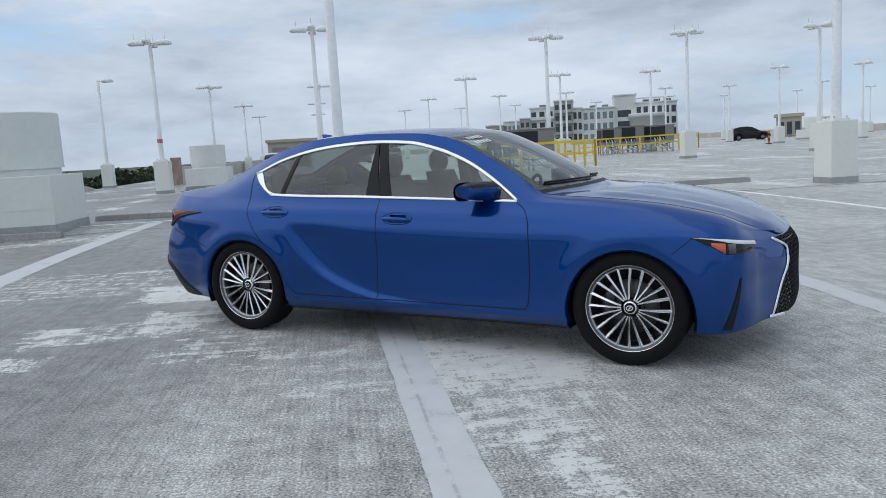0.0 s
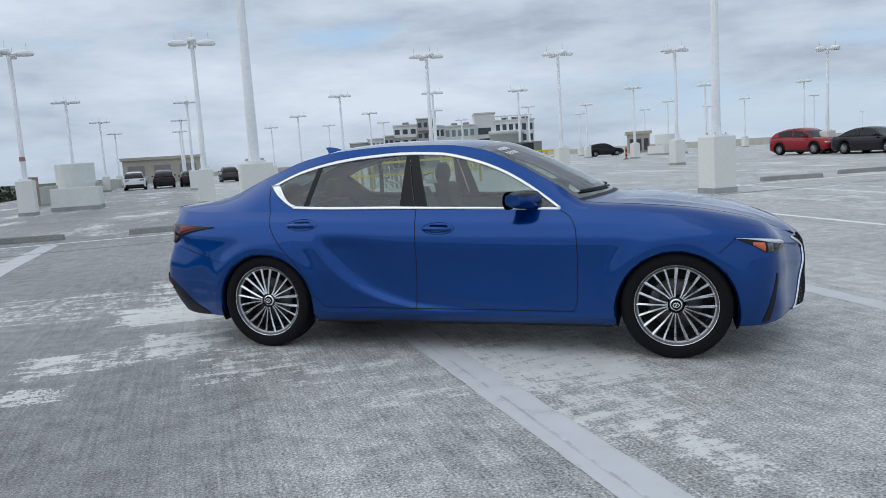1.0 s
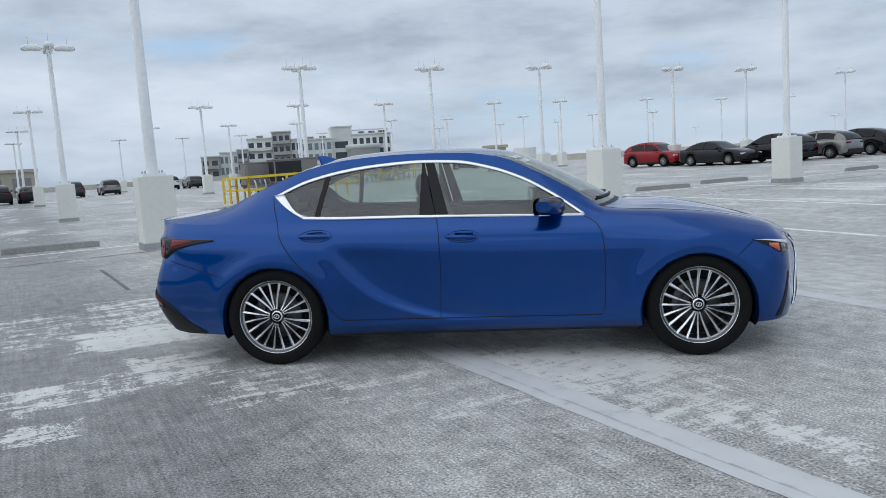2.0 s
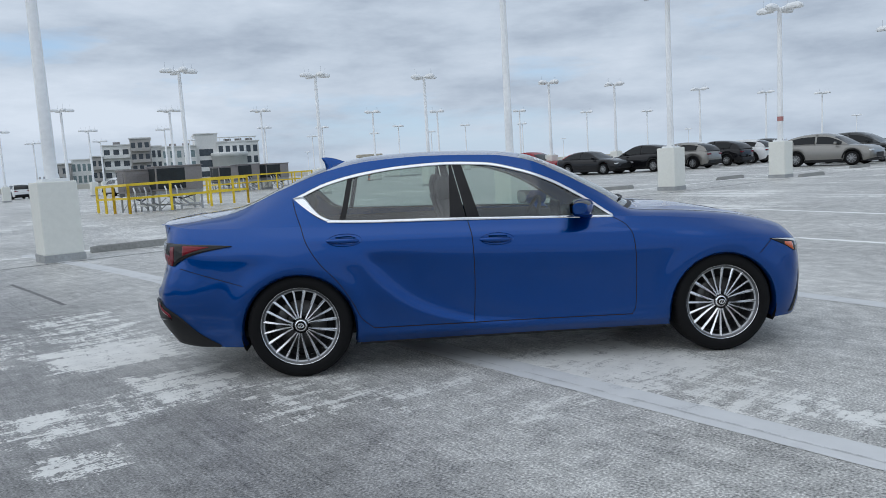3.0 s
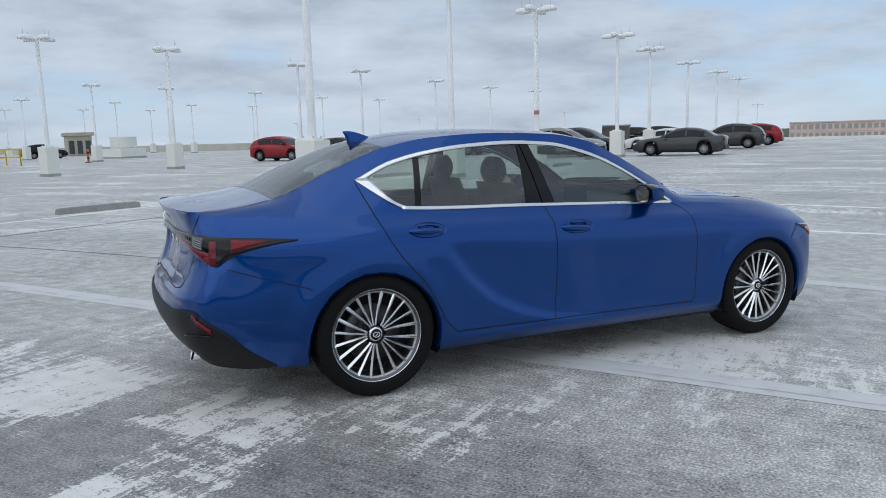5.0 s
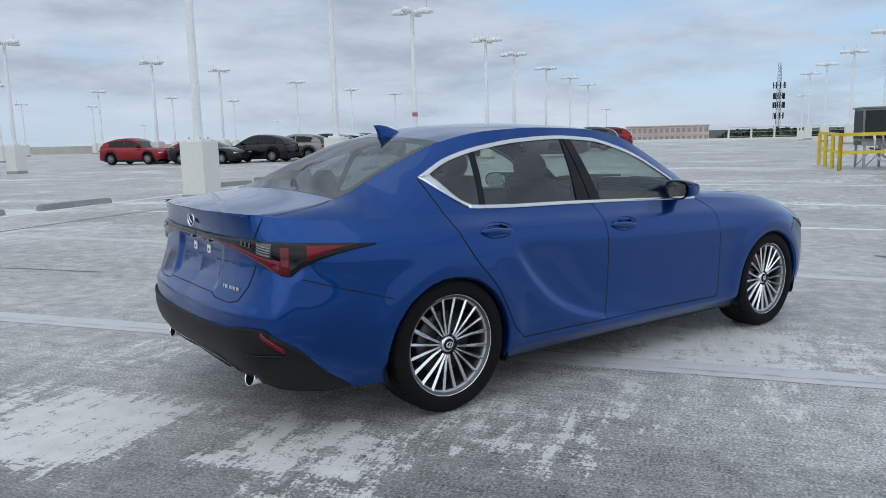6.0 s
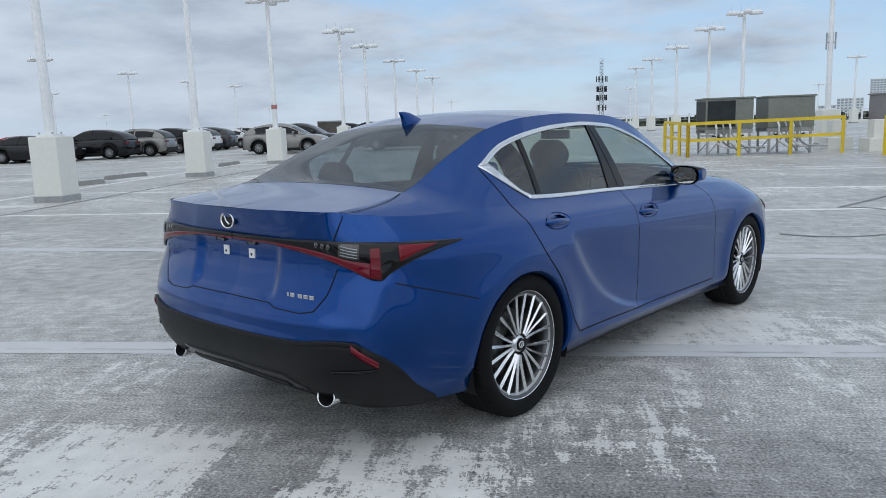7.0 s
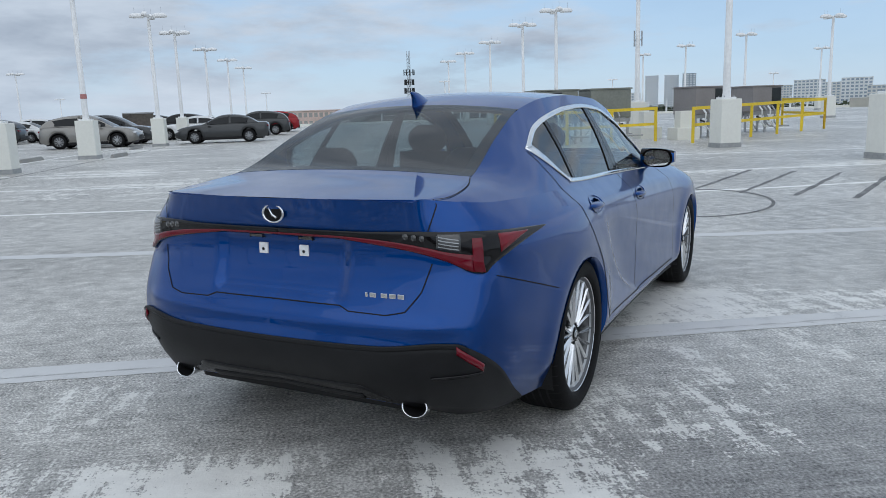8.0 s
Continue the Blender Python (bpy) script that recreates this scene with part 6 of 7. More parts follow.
def door_skin(back, front, n=50):
    """The outer sheet of a door between two gap lines, a hair proud of the body."""
    fb, ff = spline(back), spline(front)
    bm = bmesh.new()
    rows = []
    for i in range(n + 1):
        col = []
        for k in range(n + 1):
            z = 0.302 + (0.955 - 0.302) * k / n
            for _ in range(2):
                x = fb(z) + 0.003 + (ff(z) - fb(z) - 0.006) * i / n
                z = 0.302 + (WIN_LO(max(x, -1.20)) - 0.012 - 0.302) * k / n
            col.append(side_point(x, z, 0.0012))
        rows.append(col)
    add_grid(bm, rows)
    return face_out(bm)


DOORS = {}
REAR_SKIN, FRONT_SKIN = door_skin(DOOR_REAR, DOOR_MID), door_skin(DOOR_MID, DOOR_FRONT)
for side in (-1, 1):
    DOORS[side, "rear"] = part("rear_door", mirrored(REAR_SKIN.copy(), side), M_PAINT, CAR, "blue painted rear door", True)
    DOORS[side, "front"] = part("front_door", mirrored(FRONT_SKIN.copy(), side), M_PAINT, CAR, "blue painted front door", True)
    for which in ("rear", "front"):
        PANES[side, which].parent = DOORS[side, which]

# black sill blade
for side in (-1, 1):
    bm = side_skin(s_at_x(-1.02), s_at_x(1.02), 60, 3, lambda s: 0.183, lambda s: 0.203, -0.002)
    part("sill_strip", mirrored(face_out(bm), side), M_TRIM, CAR, "black sill strip")


# ---- door handles
HANDLES = ((-1.09, 0.872), (-0.105, 0.832))


def cut_cups(data):
    """Open the sheet where the hollows of the handles lie."""
    bm = bmesh.new()
    bm.from_mesh(data)
    inside = lambda co: any(((co.x - x) / 0.101) ** 2 + ((co.z - z) / 0.0345) ** 2 < 1 for x, z in HANDLES) and abs(co.y) > 0.6
    bmesh.ops.delete(bm, geom=[q for q in bm.faces if all(inside(v.co) for v in q.verts)], context="FACES")
    bm.to_mesh(data)
    bm.free()


for ob in CAR.children:
    if ob.name.startswith(("body_side", "rear_door", "front_door")):
        cut_cups(ob.data)


def handle(x, z, side, tilt, door):
    cup = bmesh.new()
    rows = []
    base = side_point(x, z)
    for ring, (f, dy) in enumerate(((1.05, 0.0016), (0.9, -0.008), (0.6, -0.020), (0.0, -0.024))):
        row = []
        for i in range(25):
            a = 2 * math.pi * i / 24
            px = x + 0.105 * f * math.cos(a)
            pz = z + 0.037 * f * math.sin(a)
            p = side_point(px, pz)
            row.append(Vector((p.x, p.y + dy + 0.0, p.z)))
        rows.append(row)
    # a shallow dished surround, seen as a rim and a shadowed hollow
    add_grid(cup, [[Vector((p.x, p.y + 0.004 - 0.004 * j, p.z)) for p in rows[0]] if j == 0 else rows[j] for j in range(4)])
    bmesh.ops.remove_doubles(cup, verts=cup.verts, dist=0.0005)
    part("handle_cup", mirrored(face_out(cup), side), M_PAINT, door, "", True)
    bm = bmesh.new()
    rows = []
    for i in range(17):
        f = i / 16
        px = x - 0.118 + 0.21 * f
        pz = z - 0.004 + tilt * (f - 0.5)
        p = side_point(px, pz)
        hump = math.sin(math.pi * min(1.0, max(0.0, f))) ** 0.45
        h = 0.016 * (0.75 + 0.25 * hump) * (0.35 + 0.65 * hump)
        d = 0.008 + 0.030 * hump
        rows.append([Vector((p.x, p.y + d * c - 0.004, pz + h * s_)) for c, s_ in ((0.0, -1.0), (0.8, -0.85), (1.0, 0.0), (0.85, 0.8), (0.0, 1.0))])
    add_grid(bm, rows)
    return part("door_handle", mirrored(face_out(bm), side), M_PAINT, door, "body-coloured pull handle", True)


for side in (-1, 1):
    handle(-1.09, 0.872, side, -0.006, DOORS[side, "rear"])
    handle(-0.105, 0.832, side, -0.008, DOORS[side, "front"])


# ---- mirrors
def wing_mirror(side):
    rows = []
    for i in range(13):
        f = i / 12
        y = 0.74 + 0.215 * f
        size = 1.0 - 0.10 * f - 0.34 * f ** 3
        row = []
        for k in range(20):
            a = 2 * math.pi * k / 20
            c, s_ = math.cos(a), math.sin(a)
            ex = 0.100 * math.copysign(abs(c) ** 0.7, c) * (0.95 if c > 0 else 0.65) * size
            ez = 0.062 * math.copysign(abs(s_) ** 0.75, s_) * size
            row.append(Vector((0.478 + ex - 0.068 * f, y, 0.998 + ez + 0.012 * f)))
        rows.append(row + row[:1])
    bm = bmesh.new()
    add_grid(bm, rows)
    for r in (rows[0][:-1], rows[-1][:-1]):
        bm.faces.new([bm.verts.new(p) for p in r])
    bmesh.ops.remove_doubles(bm, verts=bm.verts, dist=0.0005)
    bmesh.ops.recalc_face_normals(bm, faces=bm.faces)
    above = lambda q: q.calc_center_median().z > 1.019 + 0.056 * (q.calc_center_median().y - 0.74)
    cap = bm.copy()
    bmesh.ops.delete(bm, geom=[q for q in bm.faces if above(q)], context="FACES")
    bmesh.ops.delete(cap, geom=[q for q in cap.faces if not above(q)], context="FACES")
    shell = part("wing_mirror", mirrored(bm, side), M_PAINT, CAR, "blue wing mirror shell with black upper cap", True)
    part("mirror_cap", mirrored(cap, side), M_GLOSSBLACK, shell, "gloss black cap", True)
    tilt = Matrix.Translation((0.378, 0.850, 1.002)) @ Matrix.Rotation(radians(15), 4, "Z")
    for nm, size, dx, mat, lab in (("mirror_bezel", 1.17, 0.006, M_GLOSSBLACK, "black mirror housing rim"), ("mirror_glass", 1.0, 0.0, M_MIRROR, "mirror glass")):
        bm = bmesh.new()
        ring = []
        for k in range(24):
            a = 2 * math.pi * k / 24
            c, s_ = math.cos(a), math.sin(a)
            ring.append(bm.verts.new(tilt @ Vector((dx, 0.088 * size * math.copysign(abs(c) ** 0.7, c), 0.050 * size * math.copysign(abs(s_) ** 0.8, s_)))))
        bm.faces.new(ring)
        bmesh.ops.solidify(bm, geom=bm.faces[:], thickness=0.004)
        bmesh.ops.recalc_face_normals(bm, faces=bm.faces)
        part(nm, mirrored(bm, side), mat, shell, lab)
    bm = bmesh.new()
    rows = []
    for f in [i / 6 for i in range(7)]:
        c = Vector((0.53 - 0.03 * f, 0.70 + 0.09 * f, 0.905 + 0.06 * f))
        rows.append([c + Vector((0.055 * math.cos(a) * (1 - 0.2 * f), 0, 0.02 * math.sin(a))) for a in [2 * math.pi * k / 12 for k in range(13)]])
    add_grid(bm, rows)
    bmesh.ops.recalc_face_normals(bm, faces=bm.faces)
    part("mirror_stalk", mirrored(bm, side), M_PAINT, shell, "", True)


for side in (-1, 1):
    wing_mirror(side)

# ---- shark fin
bm = bmesh.new()
FIN_FRONT = spline([(0.0, -1.045), (0.25, -1.085), (0.5, -1.125), (0.75, -1.168), (0.92, -1.205), (1.0, -1.235)])
FIN_BACK = spline([(0.0, -1.243), (0.5, -1.252), (1.0, -1.272)])
rows = []
for i in range(9):
    f = i / 8
    a_, b_ = FIN_BACK(f), FIN_FRONT(f)
    w = 0.027 * (1 - f) ** 0.8 + 0.003
    row = []
    for k in range(20):
        a = 2 * math.pi * k / 20
        u_ = 0.5 + 0.5 * math.cos(a)
        cx = a_ + (b_ - a_) * u_
        thick = w * math.sin(a) * (1.25 - 0.75 * u_)
        row.append(Vector((cx, thick, MID_Z(-1.2 + 0.3 * (cx + 1.2)) - 0.006 + (0.0 if f else (MID_Z(cx) - MID_Z(-1.2 + 0.3 * (cx + 1.2))) - 0.004) + 0.072 * f)))
    rows.append(row + row[:1])
add_grid(bm, rows)
bm.faces.new([bm.verts.new(p) for p in rows[-1][:-1]])
bmesh.ops.remove_doubles(bm, verts=bm.verts, dist=0.0004)
bmesh.ops.recalc_face_normals(bm, faces=bm.faces)
part("roof_aerial", bm, M_PAINT, CAR, "blue shark-fin aerial", True)

# ---- patches laid on the wrapped skin
def skin_patch(s0, s1, n, lo, hi, out, rows_n=4, back=0.012):
    """A panel that follows the skin between two height curves; it reaches back into the body."""
    bm = side_skin(s0, s1, n, rows_n, lo, hi, out)
    face_out(bm)
    if back:
        bm.normal_update()
        bmesh.ops.solidify(bm, geom=bm.faces[:], thickness=back)
        bmesh.ops.recalc_face_normals(bm, faces=bm.faces)
    return bm


SR = s_at_rear
S_CORNER = s_at_rear(0.745)
S_M215, S_M205, S_M193, S_M180 = s_at_x(-2.15), s_at_x(-2.05), s_at_x(-1.93), s_at_x(-1.80)

# rear lamps: one smoked band across the boot, opening into a wedge on each wing
LAMP_HI = spline([(0.0, 0.888), (SR(0.35), 0.889), (SR(0.62), 0.897), (S_CORNER, 0.896), (S_M205, 0.886), (S_M193, 0.880), (S_M180, 0.872)])
LAMP_LO = spline([(0.0, 0.862), (SR(0.25), 0.860), (SR(0.45), 0.842), (SR(0.62), 0.817), (SR(0.70), 0.795), (s_at_x(-2.235), 0.757), (s_at_x(-2.20), 0.752), (s_at_x(-2.165), 0.775), (S_M205, 0.822), (S_M193, 0.850), (S_M180, 0.870)])
RED_HI = spline([(0.0, 0.872), (SR(0.25), 0.871), (SR(0.45), 0.862), (SR(0.62), 0.843), (SR(0.70), 0.828), (s_at_x(-2.235), 0.815)])
# bumper's black lower part
BLACK_HI = spline([(0.0, 0.502), (SR(0.45), 0.505), (SR(0.66), 0.522), (SR(0.72), 0.520), (S_CORNER, 0.505), (s_at_x(-2.2), 0.450), (S_M215, 0.405), (S_M205, 0.305), (S_M193, 0.222)])
BLACK_LO = spline([(0.0, 0.285), (SR(0.45), 0.268), (SR(0.66), 0.245), (S_CORNER, 0.232), (S_M215, 0.222), (S_M205, 0.214), (S_M193, 0.212)])
HEAD_A, HEAD_B = s_at_x(1.735), s_at_front(0.60)
HEAD_HI = spline([(HEAD_A, 0.747), (s_at_x(1.92), 0.735), (HEAD_B, 0.700)])
HEAD_LO = spline([(HEAD_A, 0.744), (s_at_x(1.82), 0.706), (s_at_x(1.95), 0.650), (s_at_front(0.70), 0.650), (HEAD_B, 0.688)])


def both_sides(bm):
    """One sheet from a half that begins at the middle line."""
    other = mirrored(bm.copy(), -1)
    data = bpy.data.meshes.new("half")
    other.to_mesh(data)
    whole = mirrored(bm, 1)
    whole.from_mesh(data)
    bmesh.ops.remove_doubles(whole, verts=whole.verts, dist=0.002)
    inner = [q for q in whole.faces if all(abs(v.co.y) < 0.0015 for v in q.verts)]
    bmesh.ops.delete(whole, geom=inner, context="FACES")
    bmesh.ops.recalc_face_normals(whole, faces=whole.faces)
    return whole


def sloped_bar(line, width, out, side, material, name, label="", parent=None, n=14):
    """A bar along a line of (s, z) on the wrapped skin."""
    bm = bmesh.new()
    rows = []
    for i in range(n + 1):
        f = i / n * (len(line) - 1)
        k = min(int(f), len(line) - 2)
        s = line[k][0] + (line[k + 1][0] - line[k][0]) * (f - k)
        z = line[k][1] + (line[k + 1][1] - line[k][1]) * (f - k)
        col = wrap_column(s)
        rows.append([wrap_at(col, z - width / 2, out), wrap_at(col, z, out + 0.003), wrap_at(col, z + width / 2, out)])
    add_grid(bm, rows)
    face_out(bm)
    bmesh.ops.solidify(bm, geom=bm.faces[:], thickness=0.008)
    return part(name, mirrored(bm, side), material, parent or CAR, label, True)


for side in (-1, 1):
    lamp = part("rear_lamp", mirrored(skin_patch(0.0, S_M180, 130, LAMP_LO, LAMP_HI, 0.012, 5), side), M_SMOKE_LENS, CAR, "smoked wedge-shaped rear lamp joined by a band across the boot", True)
    part("red_lens", mirrored(skin_patch(0.0, s_at_x(-2.235), 90, lambda s: LAMP_LO(s) + 0.002, RED_HI, 0.0145, 3, 0.006), side), M_RED_LENS, lamp, "red lamp strip", True)
    part("red_lens", mirrored(skin_patch(s_at_x(-2.235), s_at_x(-2.20), 8, lambda s: LAMP_LO(s) + 0.003, lambda s: 0.872, 0.0145, 3, 0.006), side), M_RED_LENS, lamp, "", True)
    part("red_lens", mirrored(skin_patch(s_at_x(-2.13), s_at_x(-1.95), 20, lambda s: LAMP_LO(s) + 0.022, lambda s: LAMP_HI(s) - 0.010, 0.0145, 3, 0.006), side), plain("dim_red_lens", (0.20, 0.002, 0.012), 0.08, 0.0, 0.1, 30, coat=0.3, spec=0.25) if side < 0 else bpy.data.materials["dim_red_lens"], lamp, "dim red upper lens", True)
    part("clear_lens", mirrored(skin_patch(SR(0.665), SR(0.745), 10, lambda s: RED_HI(s) + 0.006, lambda s: LAMP_HI(s) - 0.008, 0.0145, 3, 0.006), side), M_CLEAR_LENS, lamp, "clear reversing lens", True)
    for k in range(4):
        part("lens_rib", mirrored(skin_patch(SR(0.672), SR(0.738), 8, lambda s, k=k: RED_HI(s) + 0.012 + 0.011 * k, lambda s, k=k: RED_HI(s) + 0.0155 + 0.011 * k, 0.0158, 1, 0.003), side), M_STEEL, lamp)
    for k in range(3):
        y = 0.545 + 0.033 * k
        c = wrap_at(wrap_column(SR(y)), 0.877 - 0.006 * k * 0.4, 0.013)
        bm = lathe([(0.0, 0.004), (0.010, 0.003), (0.012, 0.0)], 12, "X", (0, 0, 0))
        bmesh.ops.transform(bm, matrix=Matrix.Translation(c) @ Matrix.Scale(-1, 4, (1, 0, 0)), verts=bm.verts)
        bmesh.ops.recalc_face_normals(bm, faces=bm.faces)
        part("diode", mirrored(bm, side), M_CLEAR_LENS, lamp, "", True)
    if side < 0:
        bumper = part("rear_bumper_lower", both_sides(skin_patch(0.0, S_M193, 120, BLACK_LO, BLACK_HI, 0.007, 8, 0.03)), M_TRIM, CAR, "matt black lower rear bumper", True)
        part("valance", both_sides(skin_patch(0.0, SR(0.47), 40, lambda q: BLACK_LO(q) + 0.004, lambda q: 0.345 - 0.05 * smoothstep(SR(0.36), SR(0.47), q), 0.011, 4, 0.008)), M_GLOSSBLACK, bumper, "glossy black valance between the exhausts", True)
        part("valance_lip", both_sides(skin_patch(0.0, SR(0.36), 40, lambda q: BLACK_LO(q) - 0.004, lambda q: BLACK_LO(q) + 0.022, 0.016, 3, 0.012)), M_TRIM, bumper, "", True)
        part("bumper_edge", both_sides(skin_patch(0.0, S_CORNER, 80, lambda q: BLACK_HI(q) - 0.016, lambda q: BLACK_HI(q) + 0.001, 0.0105, 3, 0.008)), M_TRIM, bumper, "", True)
    sloped_bar([(SR(0.715), 0.500), (s_at_x(-2.225), 0.425)], 0.030, 0.011, side, M_RED_LENS, "reflector", "red bumper reflector", bumper)
    sloped_bar([(SR(0.64), 0.395), (s_at_x(-2.23), 0.405)], 0.012, 0.011, side, M_GLOSSBLACK, "bumper_fold", "", bumper)
    # boot lid gaps
    gap_line = [(SR(0.0), 0.628), (SR(0.29), 0.628), (SR(0.33), 0.612), (SR(0.48), 0.608), (SR(0.55), 0.622), (SR(0.61), 0.69), (SR(0.655), 0.80)]
    pts = []
    for (sa, za), (sb, zb) in zip(gap_line, gap_line[1:]):
        for i in range(8):
            pts.append(wrap_at(wrap_column(sa + (sb - sa) * i / 8), za + (zb - za) * i / 8))
    seam(pts, side, 0.0045, 0.0018)
    low = [wrap_at(wrap_column(SR(0.635 + 0.035 * f)), 0.897 + 0.085 * f) for f in [i / 8 for i in range(9)]]
    high = [flank(-2.235 + 0.355 * f, 0.35 + 0.65 * f ** 0.8) for f in [i / 14 for i in range(15)]]
    seam(low + high, side, 0.0045, 0.0025)
    # exhaust
    bm = bmesh.new()
    ring = [(1.0, 0.0), (1.0, -0.004), (0.93, -0.006), (0.90, 0.0)]
    rows = []
    for r, dx in [(1.0, 0.16)] + ring:
        rows.append([Vector((-2.29 + dx + 0.012 * math.cos(a), 0.548 + 0.052 * r * math.sin(a), 0.266 + 0.036 * r * math.cos(a))) for a in [2 * math.pi * k / 28 for k in range(29)]])
    add_grid(bm, rows)
    bmesh.ops.remove_doubles(bm, verts=bm.verts, dist=0.0003)
    bmesh.ops.recalc_face_normals(bm, faces=bm.faces)
    tip = part("exhaust_tip", mirrored(bm, side), M_CHROME, CAR, "oval chrome exhaust tip", True)
    bm = bmesh.new()
    add_grid(bm, [[Vector((-2.29 + dx + 0.012 * math.cos(a), 0.548 + 0.052 * r * math.sin(a), 0.266 + 0.036 * r * math.cos(a))) for a in [2 * math.pi * k / 28 for k in range(29)]] for r, dx in ((0.90, 0.0), (0.86, 0.10), (0.02, 0.10))])
    part("exhaust_bore", mirrored(bm, side), M_SEAM_SHADE, tip)
    # head lamp
    head = part("head_lamp", mirrored(skin_patch(HEAD_A, HEAD_B, 40, HEAD_LO, HEAD_HI, 0.005, 4, 0.012), side), M_SMOKE_LENS, CAR, "slim swept-back head lamp", True)
    part("running_light", mirrored(skin_patch(HEAD_A + 0.012, HEAD_B - 0.02, 36, lambda s: HEAD_HI(s) - 0.003 - 0.018 * smoothstep(HEAD_A, HEAD_A + 0.3, s), lambda s: HEAD_HI(s) - 0.002, 0.008, 2, 0.006), side), M_LAMP_WHITE, head, "white running light strip", True)
    part("turn_lens", mirrored(skin_patch(s_at_x(1.845), s_at_x(1.925), 12, lambda s: HEAD_LO(s) + 0.004, lambda s: max(HEAD_HI(s) - 0.024, HEAD_LO(s) + 0.010), 0.008, 2, 0.006), side), M_AMBER, head, "amber side lens", True)
    part("projector", mirrored(skin_patch(s_at_x(1.945), s_at_x(2.01), 8, lambda s: HEAD_LO(s) + 0.006, lambda s: HEAD_HI(s) - 0.024, 0.0075, 2, 0.006), side), M_CLEAR_LENS, head, "", True)
    # air slit in the front corner
    bm = bmesh.new()
    rows = []
    for i in range(15):
        f = i / 14
        z = 0.52 - 0.295 * f
        sc = s_at_x(2.05) + (s_at_x(1.965) - s_at_x(2.05)) * f ** 1.3
        w = 0.010 + 0.042 * f
        rows.append([wrap_at(wrap_column(sc - w), z, 0.004), wrap_at(wrap_column(sc), z, 0.002), wrap_at(wrap_column(sc + w * 0.6), z, 0.004)])
    add_grid(bm, rows)
    part("air_slit", mirrored(face_out(bm), side), M_TRIM, CAR, "black air slit in the front corner", True)

# spindle grille
GRILLE_W = spline([(0.235, 0.47), (0.30, 0.45), (0.45, 0.37), (0.56, 0.31), (0.62, 0.30), (0.69, 0.43)])


def front_point(y, z, out):
    return wrap_at(wrap_column(s_at_front(y)), z, out)


bm = bmesh.new()
rows = []
for i in range(25):
    z = 0.235 + 0.455 * i / 24
    w = GRILLE_W(z)
    row = [front_point(w * (1 - k / 10), z, 0.004) for k in range(11)]
    rows.append([Vector((p.x, -p.y, p.z)) for p in row] + row[-2::-1])
add_grid(bm, rows)
grille = part("grille", face_out(bm), M_GLOSSBLACK, CAR, "dark spindle-shaped mesh grille with chrome edge", True)
for i in range(16):
    z = 0.25 + 0.43 * i / 15
    w = GRILLE_W(z) - 0.01
    bm = bmesh.new()
    path = []
    for k in range(33):
        y = -w + 2 * w * k / 32
        p = front_point(abs(y), z + 0.010 * (1 if (k + i) % 2 else -1), 0.010)
        path.append((p.x, y, p.z))
    add_tube(bm, path, 0.005, 4)
    part("grille_bar", bm, M_TRIM, grille)
for sgn in (-1, 1):
    bm = bmesh.new()
    path = [(lambda p: (p.x, sgn * p.y, p.z))(front_point(GRILLE_W(0.235 + 0.455 * i / 20) + 0.004, 0.235 + 0.455 * i / 20, 0.008)) for i in range(21)]
    add_tube(bm, path, 0.009, 6)
    part("grille_edge", bm, M_CHROME, grille, "chrome grille edge", True)
    foot = [(lambda p: (p.x, sgn * p.y, p.z))(front_point(0.50 - 0.16 * i / 8, 0.244 - 0.010 * i / 8, 0.012)) for i in range(9)]
    part("grille_foot", tube(foot, 0.014, 6), M_CHROME, grille, "chrome foot of the grille edge", True)

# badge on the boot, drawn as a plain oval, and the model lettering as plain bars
c = wrap_at(wrap_column(0.0), 0.945, 0.004)
bm = bmesh.new()
rows = []
for r, dx in ((1.0, 0.0), (1.0, -0.005), (0.86, -0.006), (0.84, 0.0)):
    rows.append([Vector((c.x + dx - 0.003, 0.050 * r * math.sin(a), 0.945 + 0.036 * r * math.cos(a))) for a in [2 * math.pi * k / 36 for k in range(37)]])
add_grid(bm, rows)
bmesh.ops.remove_doubles(bm, verts=bm.verts, dist=0.0003)
bmesh.ops.recalc_face_normals(bm, faces=bm.faces)
badge = part("badge", bm, M_CHROME, CAR, "chrome oval badge", True)
bm = bmesh.new()
bm.faces.new([bm.verts.new((c.x - 0.003, 0.043 * math.sin(a), 0.945 + 0.031 * math.cos(a))) for a in [2 * math.pi * k / 32 for k in range(32)]])
part("badge_field", bm, M_GLOSSBLACK, badge)
part("badge_bar", tube([(c.x - 0.006, 0.018, 0.966), (c.x - 0.006, 0.004, 0.940), (c.x - 0.006, -0.016, 0.930)], 0.0045, 6), M_CHROME, badge, "", True)
for y0, w, h in ((0.385, 0.010, 0.026), (0.402, 0.026, 0.026), (0.446, 0.026, 0.026), (0.478, 0.026, 0.026), (0.510, 0.026, 0.026)):
    p = wrap_at(wrap_column(SR(y0 + w / 2)), 0.672, 0.003)
    part("model_lettering", box((p.x - 0.003, -(y0 + w), p.z - h * 0.32), (p.x + 0.004, -y0, p.z + h * 0.32), 0.002), M_CHROME, CAR)
